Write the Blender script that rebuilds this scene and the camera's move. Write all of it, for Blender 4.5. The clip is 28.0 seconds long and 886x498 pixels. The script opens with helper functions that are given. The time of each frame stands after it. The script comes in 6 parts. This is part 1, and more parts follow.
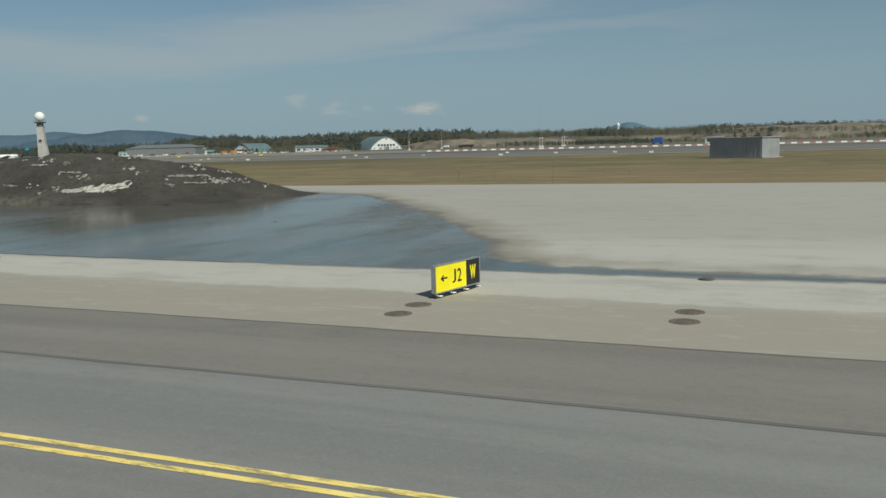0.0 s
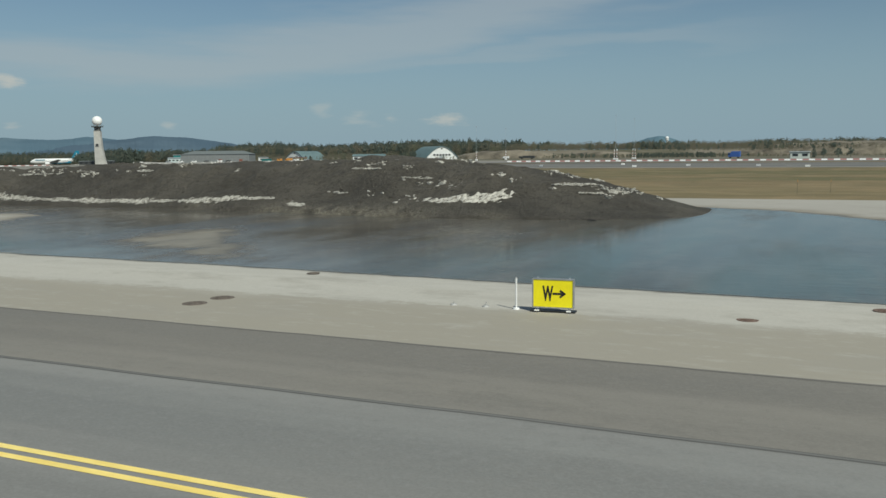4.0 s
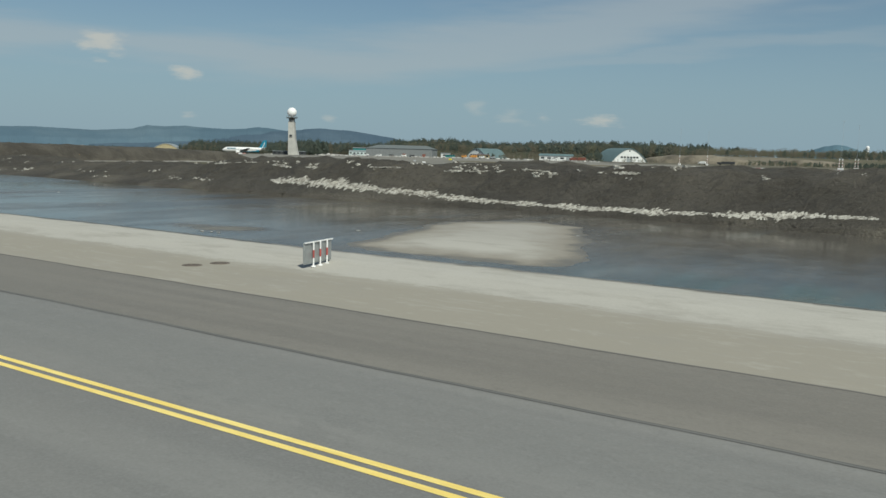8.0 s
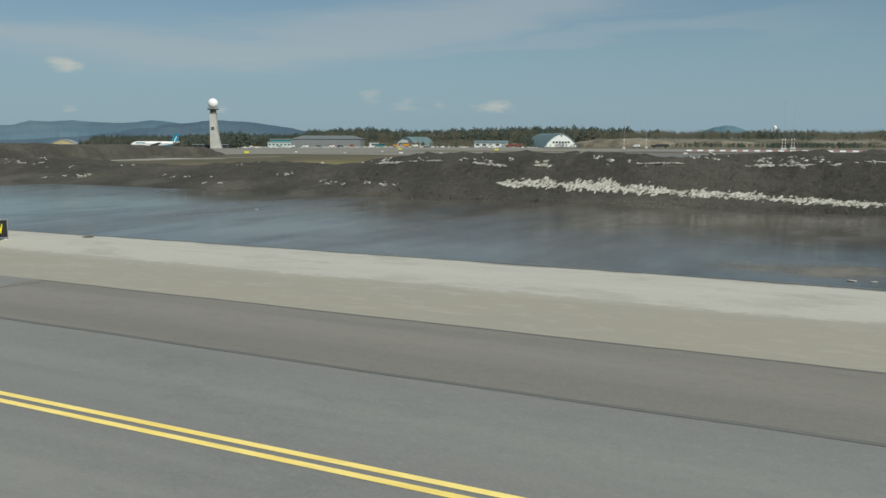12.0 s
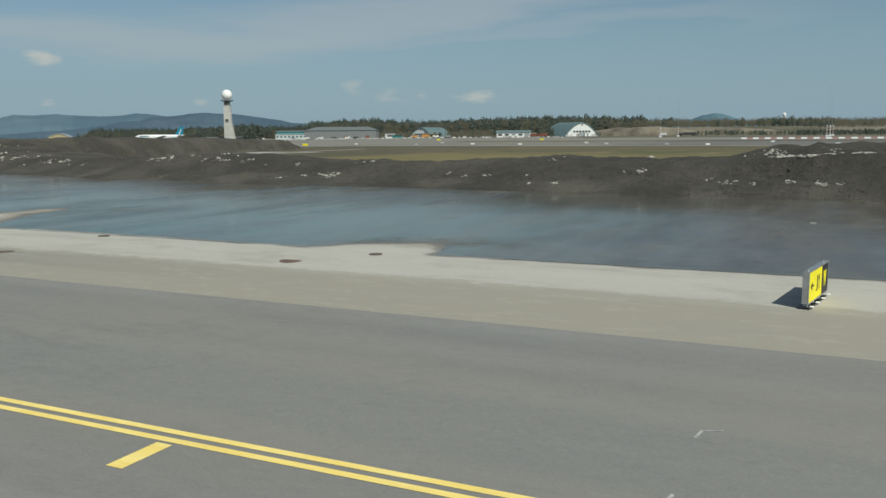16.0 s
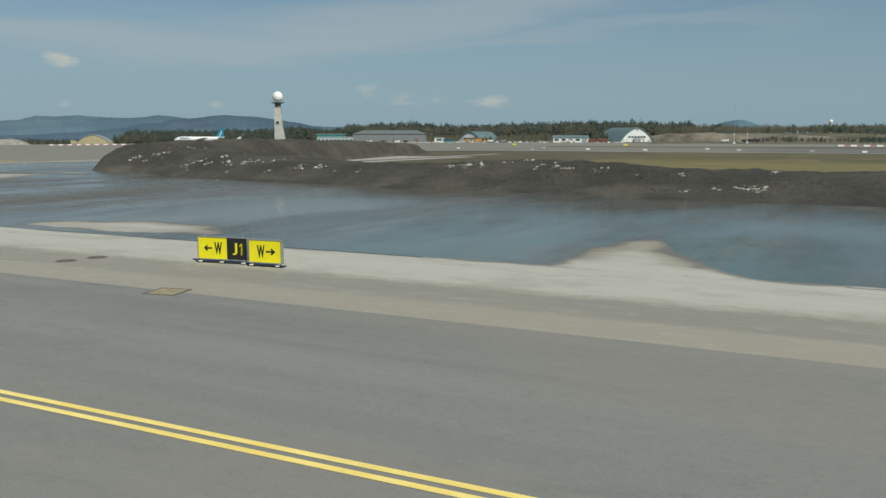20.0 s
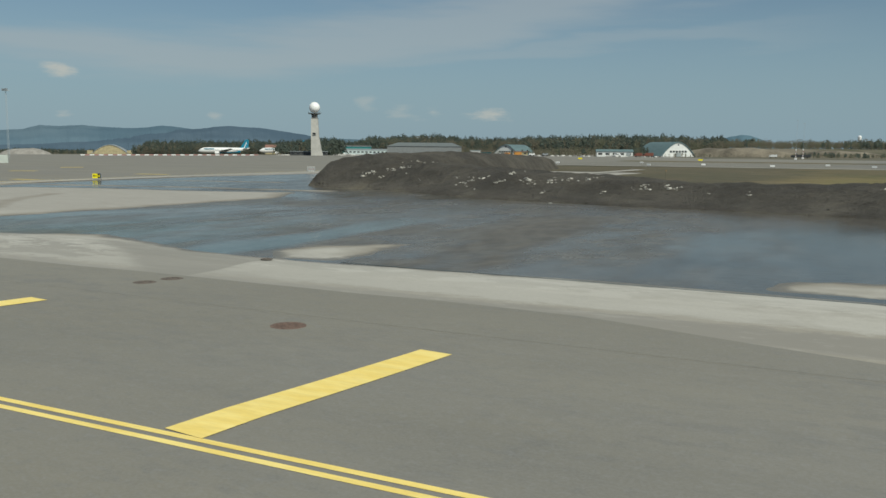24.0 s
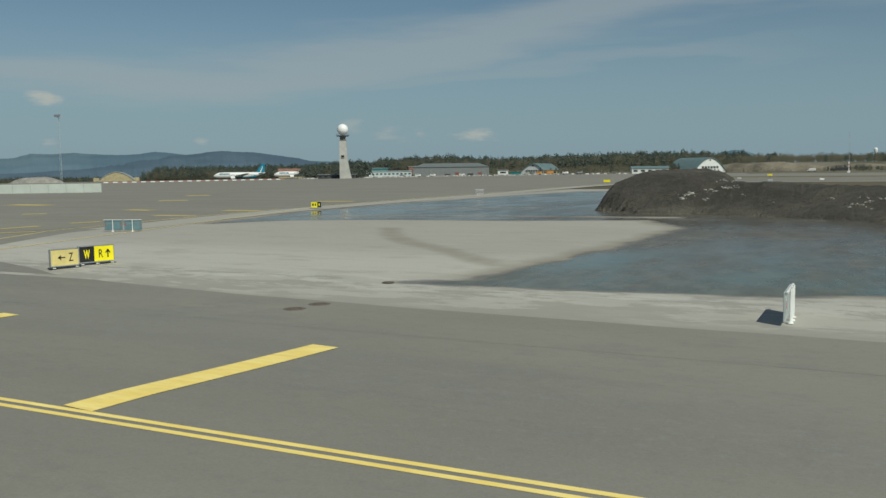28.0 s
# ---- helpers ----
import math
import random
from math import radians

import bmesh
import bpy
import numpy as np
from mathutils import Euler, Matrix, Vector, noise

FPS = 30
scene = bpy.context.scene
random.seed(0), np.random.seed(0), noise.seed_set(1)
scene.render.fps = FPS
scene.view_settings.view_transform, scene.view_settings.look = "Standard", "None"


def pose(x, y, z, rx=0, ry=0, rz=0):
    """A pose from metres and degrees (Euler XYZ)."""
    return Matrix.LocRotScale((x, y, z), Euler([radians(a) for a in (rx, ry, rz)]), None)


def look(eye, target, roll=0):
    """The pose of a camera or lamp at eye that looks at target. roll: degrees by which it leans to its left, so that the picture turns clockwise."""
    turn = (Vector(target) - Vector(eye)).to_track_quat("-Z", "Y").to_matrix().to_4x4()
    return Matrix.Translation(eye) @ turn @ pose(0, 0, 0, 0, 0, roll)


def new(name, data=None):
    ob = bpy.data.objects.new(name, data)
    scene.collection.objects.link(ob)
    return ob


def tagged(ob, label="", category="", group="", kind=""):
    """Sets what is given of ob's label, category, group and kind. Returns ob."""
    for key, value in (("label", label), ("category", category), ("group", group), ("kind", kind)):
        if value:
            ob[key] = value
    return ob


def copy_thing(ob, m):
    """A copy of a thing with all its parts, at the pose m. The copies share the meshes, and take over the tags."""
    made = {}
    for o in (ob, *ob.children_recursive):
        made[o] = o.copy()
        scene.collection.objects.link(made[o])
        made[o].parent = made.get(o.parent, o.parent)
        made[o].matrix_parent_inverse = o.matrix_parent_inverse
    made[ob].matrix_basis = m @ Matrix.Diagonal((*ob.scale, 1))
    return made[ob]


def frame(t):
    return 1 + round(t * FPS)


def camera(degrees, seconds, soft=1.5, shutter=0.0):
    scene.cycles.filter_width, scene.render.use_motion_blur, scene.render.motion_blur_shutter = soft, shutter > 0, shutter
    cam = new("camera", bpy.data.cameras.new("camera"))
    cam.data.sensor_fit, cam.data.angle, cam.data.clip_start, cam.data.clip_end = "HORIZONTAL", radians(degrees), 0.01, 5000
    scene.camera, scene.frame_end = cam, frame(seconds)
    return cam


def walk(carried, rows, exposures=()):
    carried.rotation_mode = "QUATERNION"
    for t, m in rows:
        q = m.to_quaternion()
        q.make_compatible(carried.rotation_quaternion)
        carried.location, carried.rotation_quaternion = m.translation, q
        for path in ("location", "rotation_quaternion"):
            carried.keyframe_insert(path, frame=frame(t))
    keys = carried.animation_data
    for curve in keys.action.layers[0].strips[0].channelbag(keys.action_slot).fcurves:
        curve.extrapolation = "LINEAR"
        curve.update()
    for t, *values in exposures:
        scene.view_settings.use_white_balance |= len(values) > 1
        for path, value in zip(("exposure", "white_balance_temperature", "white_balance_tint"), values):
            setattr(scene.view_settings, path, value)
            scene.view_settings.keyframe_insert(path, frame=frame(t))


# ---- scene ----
# Camera: carried along a taxiway at 34 km/h, 4.5 m above it, looking out over the field.
cam = camera(55.45, 28.0)
PATH = [
    (0.0, 26.94, 1.06, 4.49, 22.28, -7.15, -1.50),
    (0.5, 22.64, 1.06, 4.49, 22.24, -7.03, -1.39),
    (1.0, 18.40, 1.22, 4.49, 22.52, -6.61, -1.26),
    (1.5, 14.12, 1.36, 4.48, 22.32, -7.32, -1.14),
    (2.0, 9.81, 1.49, 4.46, 22.65, -7.20, -0.53),
    (2.5, 5.41, 1.64, 4.46, 22.53, -7.00, -0.46),
    (4.5, -12.66, 1.52, 4.48, 24.62, -6.38, -0.31),
    (5.0, -17.01, 1.44, 4.50, 26.45, -7.55, 0.33),
    (5.5, -21.49, 1.36, 4.50, 28.80, -7.00, 1.45),
    (6.0, -25.95, 1.31, 4.49, 29.56, -7.94, 2.27),
    (6.5, -30.37, 1.29, 4.47, 31.71, -7.34, 3.09),
    (7.0, -34.75, 1.35, 4.47, 33.68, -7.30, 3.44),
    (7.5, -39.14, 1.36, 4.46, 33.83, -6.88, 3.15),
    (8.0, -43.59, 1.30, 4.47, 33.63, -6.54, 1.47),
    (8.5, -48.11, 1.20, 4.46, 33.25, -7.37, 0.24),
    (9.0, -52.69, 1.17, 4.46, 31.05, -7.12, -0.06),
    (9.5, -57.27, 1.21, 4.48, 28.96, -6.70, 0.10),
    (10.0, -61.83, 1.16, 4.48, 28.39, -6.70, -0.09),
    (10.5, -66.32, 1.12, 4.50, 27.50, -7.01, -0.11),
    (11.0, -70.79, 1.04, 4.50, 27.22, -7.20, 0.80),
    (11.5, -75.22, 1.01, 4.49, 27.06, -7.20, 0.57),
    (13.5, -92.80, 1.05, 4.47, 26.56, -7.45, -1.13),
    (14.0, -97.29, 1.04, 4.48, 26.38, -7.31, -0.30),
    (14.5, -101.87, 1.04, 4.50, 26.19, -7.46, -0.87),
    (15.0, -106.50, 1.08, 4.51, 25.98, -7.54, -0.62),
    (15.5, -111.10, 1.14, 4.52, 25.90, -7.58, -0.27),
    (16.0, -115.66, 1.15, 4.51, 25.77, -7.88, -0.49),
    (16.5, -120.31, 1.15, 4.51, 25.66, -7.65, 0.00),
    (17.0, -124.99, 1.22, 4.50, 25.64, -7.68, 0.27),
    (17.5, -129.59, 1.29, 4.50, 25.58, -7.67, 0.83),
    (18.0, -134.21, 1.20, 4.50, 25.69, -7.89, 0.47),
    (18.5, -138.91, 1.04, 4.52, 25.80, -7.72, 1.19),
    (19.0, -143.56, 0.83, 4.54, 26.04, -7.77, 0.48),
    (19.5, -148.08, 0.93, 4.53, 26.18, -7.71, 0.24),
    (20.0, -152.64, 0.99, 4.53, 26.64, -7.59, -0.00),
    (20.5, -157.31, 0.95, 4.53, 27.03, -6.91, 0.14),
    (21.0, -162.08, 0.85, 4.53, 26.79, -7.04, 0.34),
    (21.5, -166.88, 0.76, 4.52, 26.91, -7.30, 0.50),
    (23.5, -186.14, 0.85, 4.51, 26.45, -6.85, 0.18),
    (24.0, -190.92, 0.88, 4.51, 26.43, -6.74, 0.47),
    (24.5, -195.72, 0.82, 4.50, 26.31, -6.64, 0.95),
    (25.0, -200.55, 0.58, 4.51, 26.16, -6.72, 0.14),
    (25.5, -205.35, 0.25, 4.51, 25.45, -6.02, -0.46),
    (26.0, -210.11, 0.09, 4.52, 25.59, -6.13, -0.64),
    (26.5, -214.84, -0.06, 4.51, 25.65, -5.93, -1.73),
    (27.0, -219.61, -0.27, 4.52, 25.82, -5.91, -2.36),
    (27.5, -224.41, -0.32, 4.51, 25.77, -5.57, -2.41),
    (28.0, -229.18, -0.49, 4.44, 25.69, -5.35, -0.68),
]


def eye_pose(x, y, z, yaw, pitch, roll):
    """Level yaw and pitch, then the roll about the line of sight."""
    return pose(x, y, z, 90 + pitch, 0, yaw) @ pose(0, 0, 0, 0, 0, roll)


walk(cam, [(t, eye_pose(x, y, z, yaw, pitch, roll)) for t, x, y, z, yaw, pitch, roll in PATH], [(0.0, 0.06, 6580, 0), (4.0, 0.12, 6520, 0), (12.0, 0.16, 6500, 0), (20.0, 0.14, 6520, 0), (24.0, 0.09, 6600, 0), (28.0, -0.04, 6580, -2)])

# ---- world and sun ----
SUN_EL, SUN_AZ = radians(47), radians(122)          # from +y, clockwise seen from above
world = bpy.data.worlds.new("sky")
scene.world = world
world.use_nodes = True
wn, wl = world.node_tree.nodes, world.node_tree.links
wn.clear()


def wnode(kind, **kw):
    n = wn.new(kind)
    for k, v in kw.items():
        setattr(n, k, v)
    return n


sky = wnode("ShaderNodeTexSky", sky_type="NISHITA", sun_disc=False, sun_elevation=SUN_EL, sun_rotation=SUN_AZ,
            altitude=200, air_density=1.0, dust_density=0.3, ozone_density=3.0)
w_co = wnode("ShaderNodeTexCoord")
w_sep = wnode("ShaderNodeSeparateXYZ")
wl.new(w_co.outputs["Generated"], w_sep.inputs[0])


def wmath(op, a, b=None, c=None, clamp=False):
    n = wnode("ShaderNodeMath", operation=op, use_clamp=clamp)
    for i, v in enumerate((a, b, c)):
        if v is None:
            continue
        if isinstance(v, (int, float)):
            n.inputs[i].default_value = v
        else:
            wl.new(v, n.inputs[i])
    return n.outputs[0]


def wramp(v, lo, hi):
    n = wnode("ShaderNodeMapRange", interpolation_type="SMOOTHSTEP")
    wl.new(v, n.inputs[0])
    n.inputs[1].default_value, n.inputs[2].default_value = min(lo, hi), max(lo, hi)
    if lo > hi:
        n.inputs[3].default_value, n.inputs[4].default_value = 1, 0
    return n.outputs[0]


# thin high veil: noise stretched along the horizon
w_map = wnode("ShaderNodeMapping")
w_map.inputs["Scale"].default_value = (1.6, 1.6, 13.0)
w_map.inputs["Rotation"].default_value = (0.03, 0.05, 0)
wl.new(w_co.outputs["Generated"], w_map.inputs[0])
w_noise = wnode("ShaderNodeTexNoise")
w_noise.inputs["Scale"].default_value, w_noise.inputs["Detail"].default_value = 1.5, 7
w_noise.inputs["Roughness"].default_value = 0.52
wl.new(w_map.outputs[0], w_noise.inputs["Vector"])
w_az = wmath("MULTIPLY", wmath("ARCTAN2", wmath("MULTIPLY", w_sep.outputs[0], -1), w_sep.outputs[1]), 57.2958)
w_el = wmath("MULTIPLY", wmath("ARCSINE", w_sep.outputs[2]), 57.2958)
w_fray = wmath("MULTIPLY", wmath("SUBTRACT", w_noise.outputs[0], 0.5), 7.0)


def streamer(base, lift, width, amount, fall):
    """A long streamer of thin cloud: low in the west, climbing towards the north."""
    mid = wmath("ADD", wmath("MULTIPLY", wramp(w_az, 44, 2), lift), base)
    off = wmath("ABSOLUTE", wmath("ADD", wmath("SUBTRACT", w_el, mid), w_fray))
    return wmath("MULTIPLY", wramp(off, width, width * 0.15), wmath("MULTIPLY", wramp(w_az, fall - 14, fall), amount))


veil = wmath("MAXIMUM", streamer(6.2, 4.6, 2.3, 1.0, 4), streamer(5.6, 1.8, 0.8, 0.5, 12))
veil = wmath("MAXIMUM", veil, wmath("MULTIPLY", wramp(w_noise.outputs[0], 0.42, 0.7), wramp(w_el, 11, 17)))
# small fair-weather clouds low over the hills
w_map2 = wnode("ShaderNodeMapping")
w_map2.inputs["Scale"].default_value = (9.0, 9.0, 34.0)
wl.new(w_co.outputs["Generated"], w_map2.inputs[0])
w_noise2 = wnode("ShaderNodeTexNoise")
w_noise2.inputs["Scale"].default_value, w_noise2.inputs["Detail"].default_value = 2.2, 6
w_noise2.inputs["Roughness"].default_value = 0.6
wl.new(w_map2.outputs[0], w_noise2.inputs["Vector"])


def puff(az, el, w, h, amount):
    """One small cloud at an azimuth and height in degrees, its edge frayed by the noise."""
    v = Vector((-math.sin(radians(az)) * math.cos(radians(el)), math.cos(radians(az)) * math.cos(radians(el)), math.sin(radians(el))))
    side = Vector((v.y, -v.x, 0)).normalized()
    dots = []
    for d, size in ((side, w), (Vector((0, 0, 1)), h)):
        n = wnode("ShaderNodeVectorMath", operation="DOT_PRODUCT")
        wl.new(w_co.outputs["Generated"], n.inputs[0])
        n.inputs[1].default_value = d
        dots.append(wmath("POWER", wmath("DIVIDE", wmath("SUBTRACT", n.outputs["Value"], d.dot(v)), radians(size)), 2))
    r = wmath("SQRT", wmath("ADD", dots[0], dots[1]))
    edge = wmath("SUBTRACT", wmath("MULTIPLY", wmath("SUBTRACT", w_noise2.outputs[0], 0.5), 3.4), r)
    return wmath("MULTIPLY", wramp(edge, -1.0, 0.1), amount)


puffs = None
for spec in ((23.6, 2.4, 1.6, .55, .75), (27.2, 2.5, .8, .4, .4), (29.2, 2.7, 1.2, .55, .32), (31.8, 3.0, .9, .5, .3),
             (51.0, 4.8, 1.5, .55, .8), (55.6, 6.2, 1.6, .9, .75), (50.6, 1.9, .8, .4, .5), (41.5, 2.0, .6, .3, .35), (29.0, 2.2, 1.6, .35, .3)):
    p = puff(*spec)
    puffs = p if puffs is None else wmath("MAXIMUM", puffs, p)
w_haze = wnode("ShaderNodeMix", data_type="RGBA")        # blue-grey haze over the horizon
wl.new(wmath("MULTIPLY", wramp(w_sep.outputs[2], 0.24, -0.01), 0.9), w_haze.inputs[0])
wl.new(sky.outputs[0], w_haze.inputs[6])
w_haze.inputs[7].default_value = (3.95, 5.5, 7.1, 1)
w_mix = wnode("ShaderNodeMix", data_type="RGBA")
wl.new(wmath("MULTIPLY", veil, 0.55), w_mix.inputs[0])
wl.new(w_haze.outputs[2], w_mix.inputs[6])
w_mix.inputs[7].default_value = (6.3, 6.8, 7.5, 1)
w_mix2 = wnode("ShaderNodeMix", data_type="RGBA")
wl.new(puffs, w_mix2.inputs[0])
wl.new(w_mix.outputs[2], w_mix2.inputs[6])
w_mix2.inputs[7].default_value = (8.6, 8.3, 8.0, 1)
w_bg = wnode("ShaderNodeBackground")
w_bg.inputs[1].default_value = 0.056
wl.new(w_mix2.outputs[2], w_bg.inputs[0])
wl.new(w_bg.outputs[0], wnode("ShaderNodeOutputWorld").inputs[0])

sun_data = bpy.data.lights.new("sun", "SUN")
sun_data.energy, sun_data.angle, sun_data.color = 3.6, radians(0.53), (1.0, 0.95, 0.87)
sun = new("sun", sun_data)
sun_dir = Vector((math.sin(SUN_AZ) * math.cos(SUN_EL), math.cos(SUN_AZ) * math.cos(SUN_EL), math.sin(SUN_EL)))
sun.matrix_world = look(sun_dir * 200, (0, 0, 0))


# ---- materials ----
class Mat:
    """A small builder of node materials; all patterns are in metres of the world or of the object."""

    def __init__(self, name, color=(0.5, 0.5, 0.5), rough=0.8, metal=0.0):
        self.m = bpy.data.materials.new(name)
        self.m.use_nodes = True
        self.n, self.l = self.m.node_tree.nodes, self.m.node_tree.links
        self.b = self.n["Principled BSDF"]
        self.b.inputs["Base Color"].default_value = (*color, 1)
        self.b.inputs["Roughness"].default_value = rough
        self.b.inputs["Metallic"].default_value = metal
        self.col = (*color, 1)

    def geo(self, kind="Position"):
        if kind == "Position":
            return self.n.new("ShaderNodeNewGeometry").outputs["Position"]
        if kind == "Island":
            return self.n.new("ShaderNodeNewGeometry").outputs["Random Per Island"]
        if kind == "Random":
            return self.n.new("ShaderNodeObjectInfo").outputs["Random"]
        return self.n.new("ShaderNodeTexCoord").outputs[kind]

    def scaled(self, v, scale, turn=(0, 0, 0)):
        n = self.n.new("ShaderNodeMapping")
        n.inputs["Scale"].default_value = scale
        n.inputs["Rotation"].default_value = turn
        self.l.new(v, n.inputs[0])
        return n.outputs[0]

    def noise(self, scale, detail=4, rough=0.55, vec=None, stretch=None, kind="Position"):
        n = self.n.new("ShaderNodeTexNoise")
        v = vec or self.geo(kind)
        if stretch:
            v = self.scaled(v, stretch)
        self.l.new(v, n.inputs["Vector"])
        n.inputs["Scale"].default_value, n.inputs["Detail"].default_value, n.inputs["Roughness"].default_value = scale, detail, rough
        return n.outputs[0]

    def put(self, v, socket):
        if isinstance(v, (int, float)):
            socket.default_value = v
        elif isinstance(v, tuple):
            socket.default_value = (*v[:3], 1)
        else:
            self.l.new(v, socket)

    def math(self, op, a, b=0.0, clamp=False):
        n = self.n.new("ShaderNodeMath")
        n.operation, n.use_clamp = op, clamp
        self.put(a, n.inputs[0]), self.put(b, n.inputs[1])
        return n.outputs[0]

    def ramp(self, v, lo, hi, a=0.0, b=1.0):
        n = self.n.new("ShaderNodeMapRange")
        n.interpolation_type = "SMOOTHSTEP"
        self.l.new(v, n.inputs[0])
        for i, x in enumerate((lo, hi, a, b)):
            n.inputs[i + 1].default_value = x
        return n.outputs[0]

    def mix(self, f, a, b):
        n = self.n.new("ShaderNodeMix")
        n.data_type = "RGBA"
        self.put(f, n.inputs[0]), self.put(a, n.inputs[6]), self.put(b, n.inputs[7])
        return n.outputs[2]

    def xyz(self):
        n = self.n.new("ShaderNodeSeparateXYZ")
        self.l.new(self.geo(), n.inputs[0])
        return n.outputs

    def color(self, v):
        self.put(v, self.b.inputs["Base Color"])
        return self

    def rough(self, v):
        self.put(v, self.b.inputs["Roughness"])
        return self

    def bump(self, v, strength=0.3, dist=0.02):
        n = self.n.new("ShaderNodeBump")
        n.inputs["Strength"].default_value, n.inputs["Distance"].default_value = strength, dist
        self.l.new(v, n.inputs["Height"])
        self.l.new(n.outputs[0], self.b.inputs["Normal"])
        return self


def plain(name, color, rough=0.6, metal=0.0, vary=0.12, scale=3.0, kind="Object"):
    """Paint or sheet with faint dirt at two scales."""
    m = Mat(name, color, rough, metal)
    big = m.noise(scale, 5, 0.6, kind=kind)
    fine = m.noise(scale * 14, 3, 0.6, kind=kind)
    dark = tuple(c * (1 - vary * 2) for c in color)
    lite = tuple(min(1, c * (1 + vary)) for c in color)
    m.color(m.mix(m.ramp(m.math("ADD", m.math("MULTIPLY", big, 0.7), m.math("MULTIPLY", fine, 0.3)), 0.3, 0.7), dark, lite))
    m.rough(m.ramp(big, 0.3, 0.7, max(0.02, rough - 0.08), min(1, rough + 0.1)))
    return m.m


def asphalt(name, base, brown):
    m = Mat(name, base, 0.85)
    lane = m.noise(0.5, 5, 0.6, stretch=(0.03, 0.9, 1))          # wear along the traffic
    patch = m.noise(0.11, 6, 0.62, stretch=(0.5, 1, 1))
    grit = m.noise(16, 3, 0.75)
    c = m.mix(m.ramp(lane, 0.38, 0.64), tuple(x * 0.86 for x in base), tuple(x * 1.12 for x in base))
    x, y, z = m.xyz()
    old = m.ramp(x, -118, -96, 1, 0.35)                          # the older surfacing further west is browner and more patched
    c = m.mix(m.math("MULTIPLY", m.ramp(patch, 0.36, 0.62, 0.25, 1.0), old), c, brown)
    edge = m.math("ADD", y, m.math("MULTIPLY", m.math("SUBTRACT", m.noise(0.5, 5, 0.65, stretch=(.3, 1, 1)), 0.5), 1.6))
    lanes = m.math("MULTIPLY", m.math("MULTIPLY", m.ramp(edge, 11.1, 11.7), m.ramp(edge, 13.8, 14.6, 1, 0)), m.math("MULTIPLY", old, m.ramp(x, -190, -174)))
    c = m.mix(m.math("MULTIPLY", lanes, m.ramp(m.noise(4.5, 4, 0.8), 0.4, 0.62, 0.15, 0.55)), c, tuple(v * k for v, k in zip(base, (0.88, 0.95, 0.97))))
    c = m.mix(m.ramp(x, -196, -178, 1.0, 0), c, m.mix(m.ramp(patch, 0.35, 0.65), (0.206, 0.192, 0.156), (0.231, 0.216, 0.178)))
    c = m.mix(m.ramp(m.noise(0.06, 6, 0.65, stretch=(.3, 1, 1)), 0.48, 0.62, 0, 0.3), c, tuple(v * 0.84 for v in base))
    tar = m.math("MULTIPLY", m.math("MULTIPLY", m.ramp(m.noise(0.09, 5, 0.6, stretch=(.55, 1, 1)), 0.5, 0.6), m.ramp(m.noise(2.6, 5, 0.75, stretch=(.5, 1, 1)), 0.46, 0.6)), old)
    c = m.mix(m.math("MULTIPLY", tar, 0.24), c, tuple(v * 0.7 for v in base))
    worn = m.math("MULTIPLY", m.ramp(m.noise(0.16, 4, 0.6, stretch=(.6, 1, 1)), 0.5, 0.66), m.ramp(m.noise(1.4, 4, 0.7, stretch=(.5, 1, 1)), 0.45, 0.62))
    c = m.mix(m.math("MULTIPLY", worn, 0.45), c, tuple(x * 0.72 for x in base))
    c = m.mix(m.ramp(m.noise(3.2, 5, 0.8, stretch=(.7, 1, 1)), 0.5, 0.66, 0, 0.34), c, tuple(x * 0.76 for x in base))      # ravelled aggregate
    c = m.mix(m.ramp(m.noise(5.5, 4, 0.8, stretch=(.7, 1, 1)), 0.52, 0.66, 0, 0.3), c, tuple(x * 1.25 for x in base))
    c = m.mix(m.ramp(grit, 0.35, 0.7, 0, 0.3), c, tuple(x * 1.35 for x in base))
    m.color(c).rough(m.ramp(lane, 0.3, 0.7, 0.72, 0.92)).bump(grit, 0.5, 0.008)
    return m.m


M_asphalt = asphalt("taxiway asphalt", (0.205, 0.204, 0.196), (0.222, 0.209, 0.187))
M_asphalt2 = asphalt("shoulder asphalt", (0.19, 0.179, 0.16), (0.208, 0.189, 0.16))
M_far_taxiway = asphalt("dark far asphalt", (0.135, 0.132, 0.125), (0.16, 0.148, 0.132))
M_far_tarmac = asphalt("far tarmac", (0.20, 0.192, 0.182), (0.235, 0.215, 0.19))

WATER = -0.15


